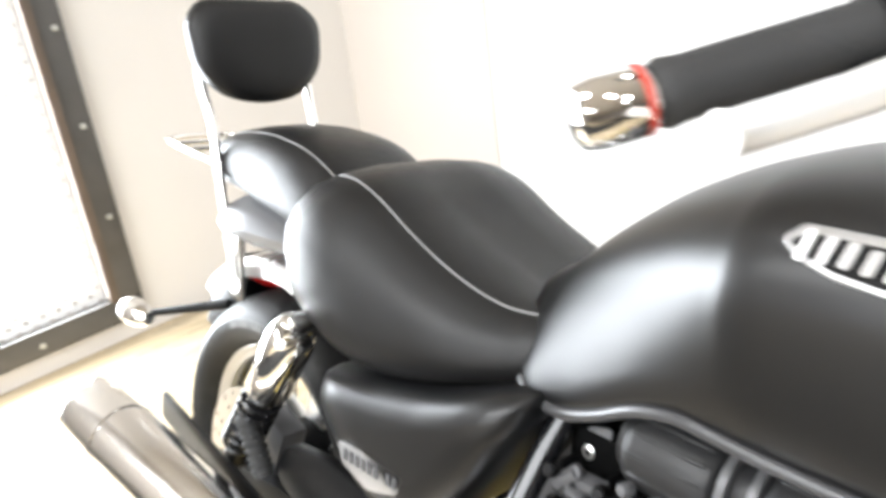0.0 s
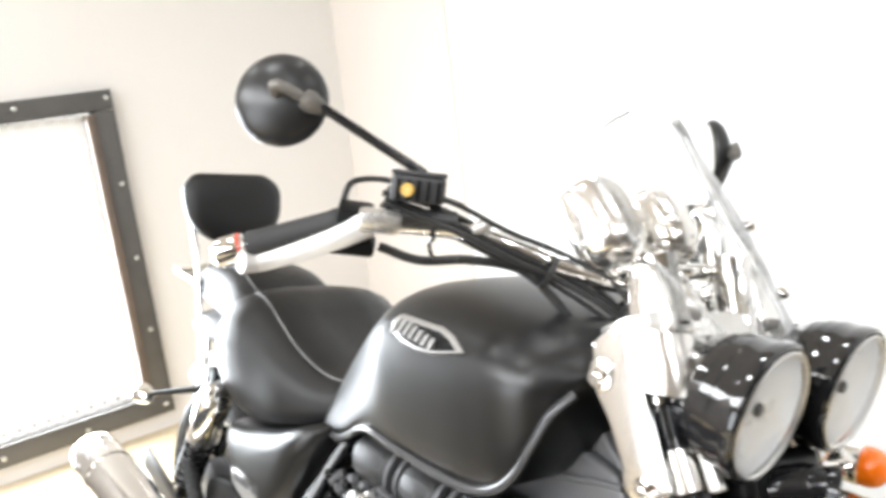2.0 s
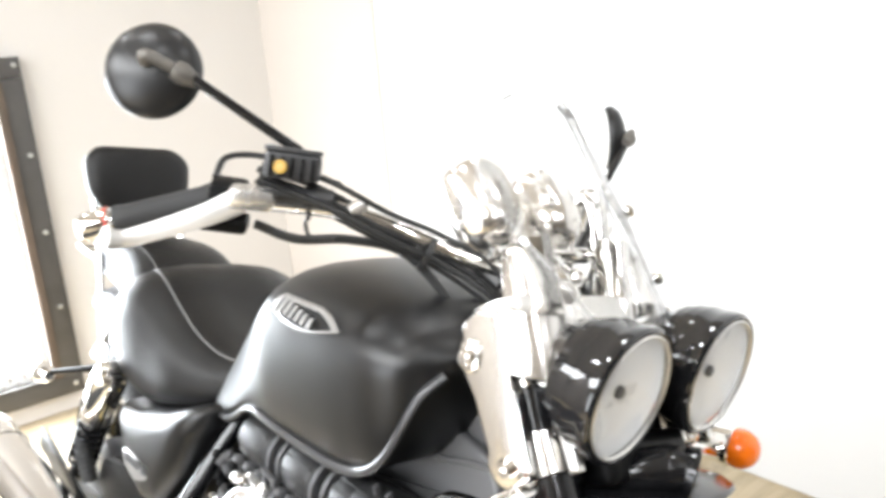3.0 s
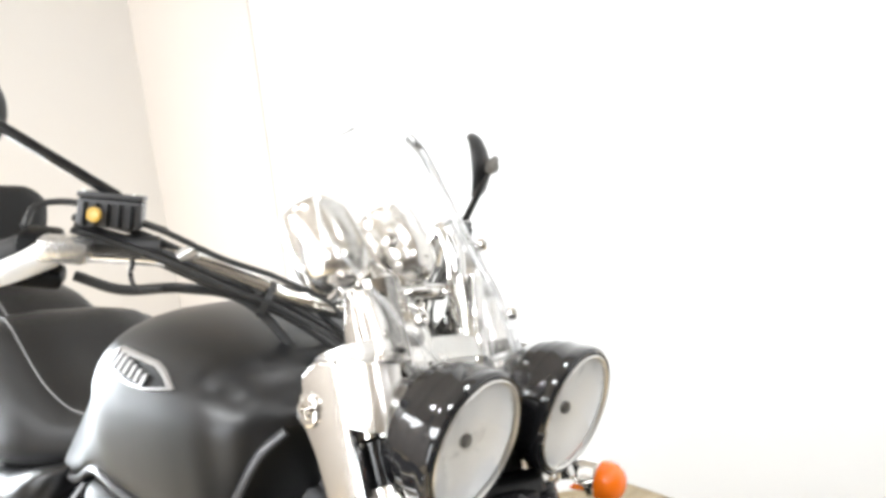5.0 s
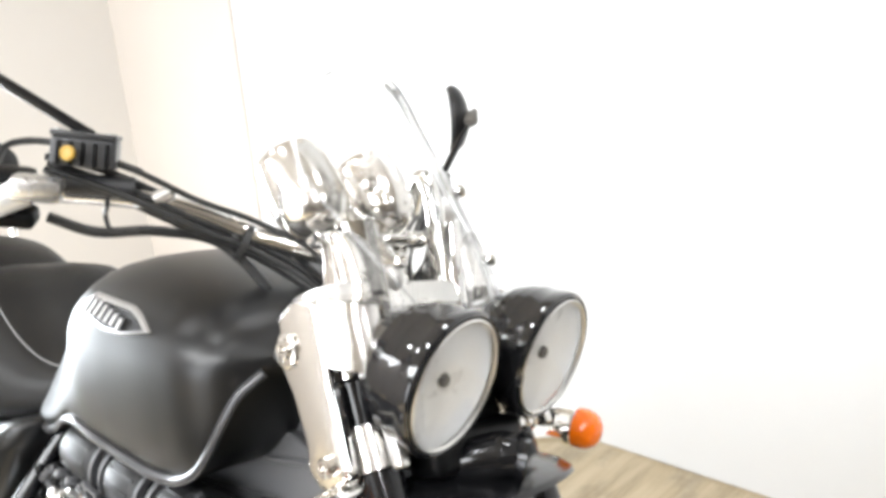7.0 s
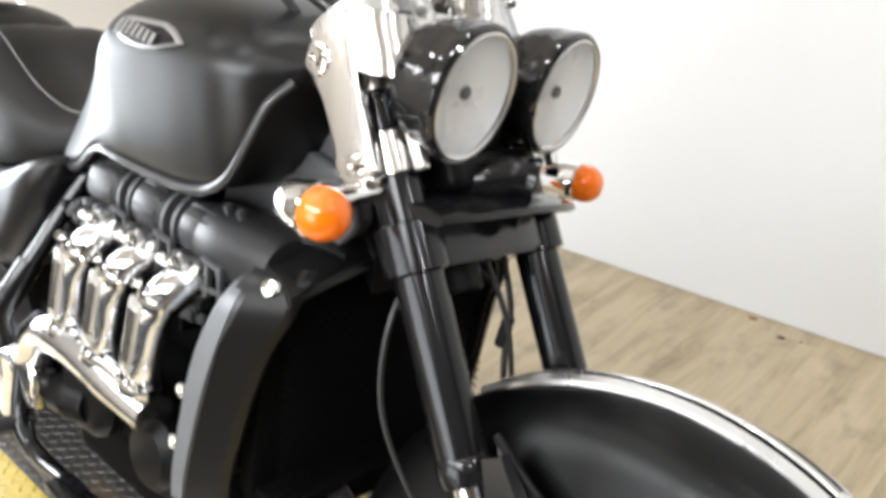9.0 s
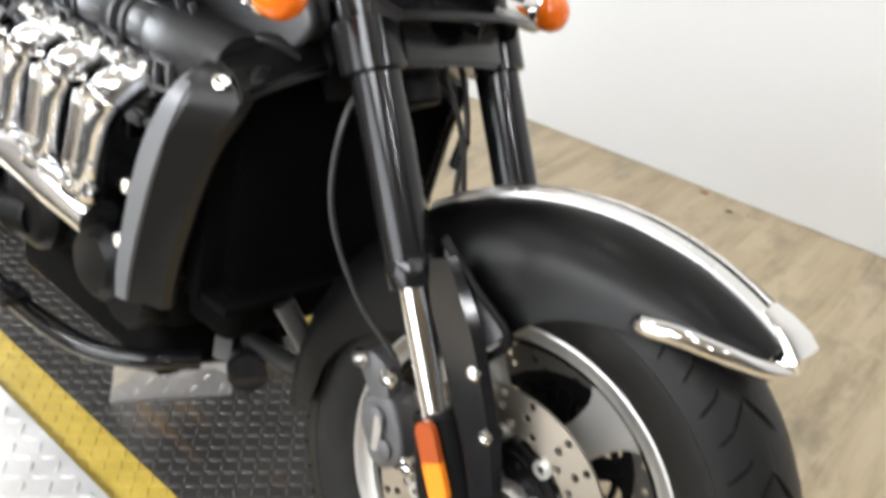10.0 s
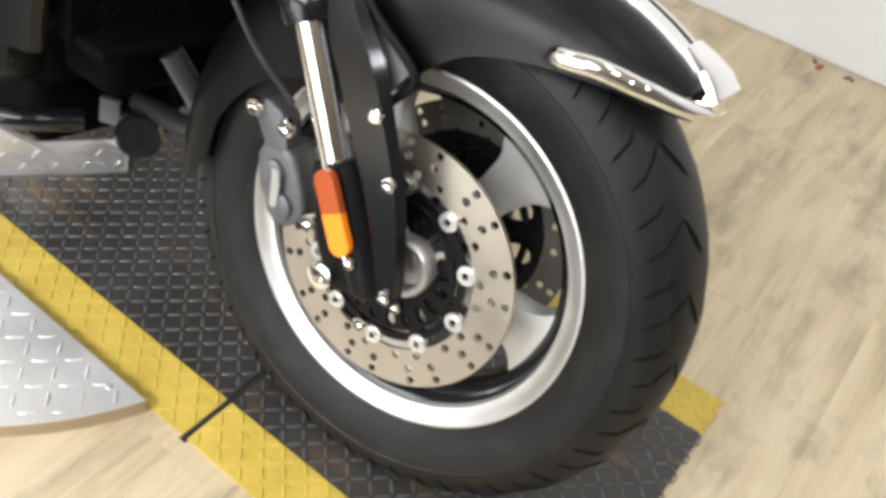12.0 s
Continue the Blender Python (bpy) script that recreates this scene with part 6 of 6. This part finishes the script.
# frame tubes
for side in (-1, 1):
    bp("frame_tube", merge(tube([(-0.985, side * 0.085, 0.80), (-1.004, side * 0.148, 0.705), (-1.010, side * 0.210, 0.605), (-1.014, side * 0.252, 0.535)], 0.016, 6, 16), tube([(-1.012, side * 0.232, 0.570), (-1.016, side * 0.262, 0.520), (-1.022, side * 0.282, 0.480), (-1.035, side * 0.270, 0.43)], 0.021, 4, 16)), BLACK_FORK, "black frame tube")
    bp("engine_bar", tube([(-1.02, side * 0.24, 0.40), (-0.98, side * 0.262, 0.30), (-0.90, side * 0.262, 0.268), (-0.74, side * 0.255, 0.262), (-0.62, side * 0.235, 0.262), (-0.54, side * 0.19, 0.27), (-0.50, side * 0.12, 0.27)], 0.016, 8, 16), BLACK_FORK, "black tubular engine bar")
    bp("footrest", tube([(-0.98, side * 0.24, 0.30), (-0.985, side * 0.32, 0.30)], 0.014, 4, 14), GRIP, "black footrest")
    bp("frame_plate", moved(prism(round_outline([(-1.10, 0.50), (-1.075, 0.572), (-0.976, 0.712), (-0.945, 0.720), (-0.950, 0.66), (-0.985, 0.53)], 0.01), 0.006, 0.002), Matrix.Translation((0, side * 0.128, 0))), COWL_GREY, "dark grey frame gusset")
    for gx, gz in ((-0.971, 0.683), (-1.055, 0.550)):
        bp("gusset_bolt", bolt((gx, side * 0.131, gz), (0, side, 0), 0.009, 0.006), SATIN, "bright gusset bolt")

# radiator and shrouds


def shroud(side):
    """The outer panel wraps from the side over a rounded corner to the radiator's face."""
    # x of the rear edge, corner and front edge, and half width, from the foot to the top
    rows = [(0.420, -0.512, -0.465, -0.428, 0.268, 0.240), (0.470, -0.512, -0.456, -0.421, 0.272, 0.242), (0.540, -0.508, -0.442, -0.408, 0.272, 0.238), (0.600, -0.503, -0.429, -0.396, 0.270, 0.232), (0.650, -0.494, -0.417, -0.383, 0.264, 0.224), (0.690, -0.480, -0.404, -0.366, 0.255, 0.214), (0.715, -0.468, -0.402, -0.364, 0.243, 0.203), (0.735, -0.458, -0.404, -0.366, 0.225, 0.190), (0.750, -0.452, -0.410, -0.372, 0.202, 0.172)]
    rings = []
    for z, xr, xc, xf, y, yf in smooth_keys(rows, 4):
        t = 0.010
        xm = xr + 0.62 * (xc - xr)
        o = [(xr, y - 0.046), (xr + 0.003, y - 0.036), (xr + 0.3 * (xm - xr), y - 0.022), (xr + 0.7 * (xm - xr), y - 0.006), (xm, y + 0.004), (xc - 0.004, y - 0.002), (xc + 0.4 * (xf - xc), y - 0.012 - 0.25 * (y - yf)), (xf - 0.004, yf), (xf, yf - 0.012), (xf - 0.006, yf - 0.014)]
        inner = [(a - 0.006, b - t) for a, b in reversed(o[1:-1])]
        rings.append([(a, side * b, z) for a, b in o + inner])
    return loft(rings)


for side in (-1, 1):
    sd = bp("radiator_shroud", shroud(side), BLACK_MATT, "matt black radiator shroud", angle=22)
    srows = smooth_keys([(0.424, -0.511, -0.483, -0.467, 0.268), (0.470, -0.511, -0.478, -0.458, 0.272), (0.540, -0.507, -0.468, -0.444, 0.272), (0.600, -0.502, -0.458, -0.431, 0.270), (0.650, -0.493, -0.447, -0.421, 0.264), (0.690, -0.479, -0.436, -0.414, 0.255), (0.715, -0.467, -0.431, -0.414, 0.243), (0.730, -0.459, -0.430, -0.418, 0.229)], 4)
    # lighter grey strip laid over the shroud's rear side
    part("side_strip", loft([[(xr - 0.001, side * (y - 0.040), z), (xr + 0.3 * (xm - xr), side * (y - 0.0195), z), (xr + 0.7 * (xm - xr), side * (y - 0.0030), z), (xm, side * (y + 0.0065), z), (xc, side * (y + 0.0015), z), (xc, side * (y - 0.005), z), (xm, side * (y + 0.000), z), (xr + 0.7 * (xm - xr), side * (y - 0.010), z), (xr + 0.3 * (xm - xr), side * (y - 0.026), z), (xr + 0.004, side * (y - 0.044), z)] for z, xr, xm, xc, y in srows]), STRIP_GREY, sd, "satin grey strip along the shroud's rear side")
    for x, z, y in ((-0.474, 0.577, 0.266), (-0.484, 0.501, 0.266)):
        part("shroud_bolt", bolt((x, side * y, z), (-0.25, side, 0.0), 0.010, 0.011), CHROME, sd)
    part("shroud_bolt", bolt((-0.392, side * 0.212, 0.728), (0.3, side * 0.6, 0.7), 0.012, 0.008), CHROME, sd)
tops = []
for y in np.linspace(-0.205, 0.205, 17):
    z = 0.748 + 0.038 * (1 - (y / 0.205) ** 2)
    tops.append([(-0.46, y, z - 0.012), (-0.45, y, z), (-0.42, y, z + 0.004), (-0.385, y, z - 0.006), (-0.364, y, z - 0.024), (-0.362, y, z - 0.036), (-0.376, y, z - 0.034), (-0.45, y, z - 0.018)])
rt = bp("radiator_top", loft(tops), BLACK_MATT, "matt black radiator top cover")
part("top_rib", tube([(-0.440, -0.165, 0.768), (-0.405, -0.150, 0.775), (-0.372, -0.120, 0.762)], 0.004, 5, 8), BLACK_MATT, rt)
part("top_lip", tube([(-0.366, y, 0.7215 + 0.036 * (1 - (y / 0.205) ** 2)) for y in np.linspace(-0.195, 0.195, 9)], 0.0035, 3, 8), BLACK_FORK, rt)
core = bp("radiator", merge(box((-0.430, 0, 0.585), (0.03, 0.40, 0.31), 0.004), box((-0.40, 0, 0.437), (0.08, 0.39, 0.012), 0.003)), MESH_BLACK, "black radiator core")
bars = []
for k in range(-26, 27):
    for s in (-1, 1):
        y0, y1 = k * 0.014 - 0.15 * s, k * 0.014 + 0.15 * s
        ta, tb = 0.0, 1.0
        lo, hi = sorted((((-0.192) - y0) / (y1 - y0), (0.192 - y0) / (y1 - y0)))
        ta, tb = max(ta, lo), min(tb, hi)
        if tb - ta < 0.02:
            continue
        p = [Vector((-0.378 + 0.0008 * s, y0 + (y1 - y0) * t, 0.445 + 0.30 * t)) for t in (ta, tb)]
        bars.append(lathe([(0, 0.0009), ((p[1] - p[0]).length, 0.0009)], p[0], p[1] - p[0], 4))
bp("radiator_mesh", merge(*bars), MESH_BLACK, "fine black diamond mesh")["kind"] = "stuff"
bp("upper_cowl", loft([[(x, y, z + dz) for y, dz in ((-w, -0.05), (-w, 0.0), (-w * 0.6, 0.03), (w * 0.6, 0.03), (w, 0.0), (w, -0.05))] for x, w, z in ((-0.52, 0.07, 0.80), (-0.46, 0.08, 0.85), (-0.42, 0.08, 0.84), (-0.38, 0.08, 0.79), (-0.36, 0.08, 0.76))]), BLACK_PLASTIC, "dark grey cowl below the tank")
for side in (-1, 1):
    o = round_outline([(-0.66, 0.755), (-0.60, 0.86), (-0.585, 0.925), (-0.55, 0.950), (-0.48, 0.945), (-0.455, 0.905), (-0.400, 0.860), (-0.375, 0.800), (-0.40, 0.765), (-0.52, 0.748)], 0.02)
    cw = bp("side_cowl", moved(prism(o, 0.03, 0.008, 3), Matrix.Translation((0, side * 0.085, 0))), COWL_GREY, "dark grey side cowl below the tank")
    o2 = round_outline([(-0.66, 0.750), (-0.63, 0.800), (-0.555, 0.852), (-0.470, 0.876), (-0.405, 0.862), (-0.365, 0.800), (-0.40, 0.760), (-0.52, 0.742)], 0.014)
    part("cowl_step", moved(prism(o2, 0.020, 0.008, 3), Matrix.Translation((0, side * 0.106, 0))), COWL_GREY, cw)
    part("cowl_rib", tube([(-0.560, side * 0.117, 0.842), (-0.50, side * 0.118, 0.832), (-0.430, side * 0.117, 0.846), (-0.395, side * 0.114, 0.850)], 0.005, 5, 8), COWL_GREY, cw)
    part("cowl_recess", lathe([(0, 0.026), (0.006, 0.026), (0.008, 0.023), (0.002, 0.019), (0.002, 0.0)], (-0.478, side * 0.096, 0.899), (0.05, side, 0.1), 28), BLACK_PLASTIC, cw, "black bolt recess")
    part("cowl_bolt", bolt((-0.478, side * 0.098, 0.899), (0.05, side, 0.1), 0.0125, 0.010), SATIN, cw)
bp("oil_cooler_hose", tube([(-0.36, -0.10, 0.43), (-0.33, -0.07, 0.36), (-0.38, -0.04, 0.30), (-0.5, -0.03, 0.28)], 0.016, 6, 14), CABLE, "black coolant hose")
bp("belly_case", merge(box((-0.49, 0, 0.395), (0.16, 0.30, 0.10), 0.03, seg=3), lathe([(0, 0), (0, 0.036), (0.01, 0.040), (0.075, 0.040), (0.085, 0.034), (0.085, 0)], (-0.56, 0.02, 0.275), (0.85, -0.4, -0.25), 24)), MESH_BLACK, "black lower engine front")
for x, z, r, h in ((-0.56, 0.37, 0.05, 0.05), (-0.50, 0.45, 0.032, 0.04), (-0.93, 0.49, 0.045, 0.06)):
    bp("engine_cover", lathe([(0, r), (h * 0.7, r), (h, r * 0.8), (h, 0)], (x, -0.17, z), (0.1, -1, 0.1), 28), BLACK_PLASTIC, "black round engine cover")
    for k in range(5):
        a = 2 * math.pi * k / 5
        bp("cover_screw", bolt((x + r * 0.85 * math.cos(a), -0.17 - h * 0.72, z + r * 0.85 * math.sin(a)), (0, -1, 0), 0.006, 0.008), BLACK_FORK)
for k in range(9):
    x = -0.98 + k * 0.055
    bp("engine_fin", box((x, -0.145, 0.625), (0.008, 0.05, 0.11), 0.002), BLACK_PLASTIC, "black cooling rib")
bp("wiring_loom", tube([(-0.98, -0.17, 0.65), (-0.88, -0.185, 0.655), (-0.78, -0.18, 0.645), (-0.68, -0.19, 0.65), (-0.56, -0.19, 0.645)], 0.009, 8, 10), CABLE, "black wiring loom")
bp("headstock", rod((-0.29, 0, 0.72), (-0.46, 0, 1.03), 0.04), BLACK_PLASTIC, "black steering head")
bp("spine_frame", tube([(-0.40, 0, 0.92), (-0.6, 0, 0.80), (-0.9, 0, 0.72), (-1.2, 0, 0.66), (-1.5, 0, 0.68)], 0.045, 6, 16), BLACK_FORK, "black frame spine")
brow = []
for y in np.linspace(-0.145, 0.145, 13):
    q = 1 - (y / 0.145) ** 2
    x, z = -0.225 + 0.030 * q, 0.846 + 0.012 * q
    brow.append([(x - 0.10, y, z + 0.004), (x - 0.02, y, z + 0.008), (x, y, z + 0.003), (x + 0.004, y, z - 0.003), (x - 0.004, y, z - 0.009), (x - 0.10, y, z - 0.008)])
bp("lamp_brow", loft(brow), BLACK_FORK, "slim curved black panel below the headlights", True)
hn = bp("horn", tube([(-0.285, -0.045, 0.868), (-0.262, -0.025, 0.878), (-0.240, -0.004, 0.886), (-0.226, 0.008, 0.888)], 0.03, 6, 24, radii=[0.020, 0.026, 0.028, 0.025]), BLACK_FORK, "black round horn", True)
part("horn_mouth", lathe([(-0.004, 0.024), (0.006, 0.0285), (0.012, 0.0300), (0.014, 0.0285), (0.010, 0.0260), (-0.006, 0.020), (-0.020, 0.012), (-0.022, 0)], (-0.226, 0.010, 0.888), (0.86, 0.50, -0.12), 32, cap=False), BLACK_FORK, hn, "flared horn mouth")
part("horn_trumpet", lathe([(-0.03, 0.018), (0.0, 0.020), (0.004, 0.0225), (0.006, 0.020), (-0.012, 0.012), (-0.012, 0)], (-0.228, 0.010, 0.846), (0.86, 0.50, -0.12), 28, cap=False), BLACK_FORK, hn, "lower horn ring")
bp("lamp_underside", box((-0.285, 0, 0.885), (0.05, 0.17, 0.05), 0.015, (0, -20, 0), 3), BLACK_PLASTIC, "black lamp mounting", True)
flt = bp("oil_filter", lathe([(0, 0), (0, 0.030), (0.006, 0.033), (0.062, 0.033), (0.070, 0.029), (0.071, 0)], (-0.505, -0.022, 0.238), (0.74, -0.60, 0.20), 28), BLACK_GLOSS, "gloss black oil filter canister")
part("filter_bracket", box((-0.520, -0.062, 0.262), (0.03, 0.012, 0.04), 0.003, (0, 0, 30)), GREY_ALLOY, flt)
bp("side_stand", rod((-0.85, 0.16, 0.30), (-0.95, 0.30, 0.075), 0.014), BLACK_FORK, "black side stand")

# ---- floor bracket under the engine ----
br = tagged(new("jack_block"), "bright aluminium tread-plate block on the platform under the engine", "block")
br.matrix_basis = pose(-0.750, 0.03, PT, 0, 0, 50)
BLOCK = [(-0.112, 0), (-0.086, 0.104), (-0.076, 0.106), (-0.002, 0.046), (0.082, 0.070), (0.110, 0.052), (0.106, 0.010), (0.0, 0.0)]
part("plate", moved(prism(round_outline(BLOCK, 0.003), 0.010, 0.0015), Matrix.Identity(4)), PLATE_SILVER, br)
upl = moved(tread_lugs(-0.10, 0.10, 0.008, 0.10, 0.0, 0.026, lambda x, y: y < np.interp(x, [-0.10, -0.08, 0.0, 0.08, 0.105], [0.04, 0.09, 0.036, 0.058, 0.045]), 0.011), Matrix.Translation((0, -0.005, 0)) @ Matrix.Rotation(math.pi / 2, 4, "X"))
part("lug_pattern", upl, PLATE_SILVER, br)["kind"] = "stuff"
part("foot", box((0, 0.04, 0.003), (0.22, 0.09, 0.006), 0.001), PLATE_SILVER, br)

# ---- ceiling lamps ----
glow = bpy.data.materials.new("lamp_diffuser")
glow.use_nodes = True
gb = glow.node_tree.nodes["Principled BSDF"]
gb.inputs["Emission Color"].default_value, gb.inputs["Emission Strength"].default_value = (1, 0.97, 0.92, 1), 3.0
first = None
for lx, ly in LAMPS:
    if first is None:
        lamp = first = tagged(new("ceiling_lamp"), "round white recessed ceiling downlight", "ceiling lamp", "ceiling lamps")
        part("housing", lathe([(0, 0.125), (-0.03, 0.125), (-0.034, 0.12), (-0.034, 0.108), (-0.02, 0.105), (0, 0.105)], (0, 0, 0), (0, 0, 1), 32, cap=False), SATIN, lamp)
        part("diffuser", lathe([(-0.02, 0.105), (-0.022, 0)], (0, 0, 0), (0, 0, 1), 32, cap=False), glow, lamp)
        lamp.matrix_basis = pose(lx, ly, CEIL)
    else:
        copy_thing(first, pose(lx, ly, CEIL))

# bodies of the added light panels
for lx, ly, sx, sy in ADDED_PANELS:
    lamp = tagged(new("ceiling_panel"), "unseen flat light panel added to brighten the mudguard", "ceiling lamp", "ceiling panels")
    lamp.matrix_basis = pose(lx, ly, CEIL)
    part("housing", box((0, 0, -0.02), (sx + 0.04, sy + 0.04, 0.04), 0.005), SATIN, lamp)
    part("diffuser", box((0, 0, -0.043), (sx, sy, 0.006)), glow, lamp, smooth=False)

# ---- floor planks ----
PW, PL = 0.145, 1.2


def plank_mesh(w, l):
    bm = box((0, 0, -FT / 2), (w - 0.0002, l - 0.0002, FT), 0.0004, seg=1)
    me = bpy.data.meshes.new("plank")
    bm.to_mesh(me)
    bm.free()
    me.materials.append(WOOD)
    return me


meshes = {}
ncol = int((X1 - WX) / PW) + 1
for r in range(ncol):
    x = WX + (r + 0.5) * PW
    if x > 1.9:
        break
    o = (r * 0.437) % 1.0
    for c in range(7):
        y = WY + 0.9 - (c + o) * PL
        a, b = max(y - PL / 2, -0.75), min(y + PL / 2, WY + 0.05)
        if b - a < 0.02:
            continue
        key = round(b - a, 3)
        if key not in meshes:
            meshes[key] = plank_mesh(PW, b - a)
        ob = new("plank", meshes[key])
        ob.parent = floor
        ob.location = (x, (a + b) / 2, 0)
# unseen dark floor, added so the tank's flank reflects little
UNSEEN_DARK_FLOOR = mat("unseen_dark_floor", UNSEEN_DARK, 0.6, 0, 0.3, 300, 0.25, 12, spec=0.1)
rest = merge(box(((WX + 1.95) / 2, -1.475, -0.005), (1.95 - WX, 1.45, 0.010)), box(((1.95 + X1) / 2, (WY - 2.2) / 2, -0.005), (X1 - 1.95, WY + 2.2, 0.010)))
structure(part("floor_runner", rest, UNSEEN_DARK_FLOOR, smooth=False), "unseen dark floor, added to darken the tank's reflections", "floor")
# unseen oak beyond it, for a lighter reflection in the mudguard
structure(part("floor", box(((WX + X1) / 2, (Y0 - 2.2) / 2, -0.005), (X1 - WX, -2.2 - Y0, 0.010)), WOOD, smooth=False), "unseen light oak floor towards the added window", "floor")

CHIP = mat("reddish_chip", (0.30, 0.11, 0.06), 0.7, 0, 0.3, 200, 0.3, 30)
GRIT = mat("brown_grit", (0.12, 0.09, 0.06), 0.8, 0, 0.3, 200, 0.3, 30)
rng = random.Random(11)
for k in range(9):
    x, y = -0.55 + rng.random() * 1.5, 1.50 + rng.random() * 0.06
    w = 0.006 + 0.012 * rng.random()
    ob = part("floor_chip", box((0, 0, 0.0022), (w * 1.6, w * 0.8, 0.004), 0.0015, seg=1), CHIP if k % 3 == 0 else GRIT)
    ob.matrix_basis = pose(x, y, 0, 0, 0, rng.uniform(0, 180))
    tagged(ob, "small reddish chip of debris on the wooden floor" if k % 3 == 0 else "small brown chip of grit on the wooden floor", "debris", "chips of debris by the wall")
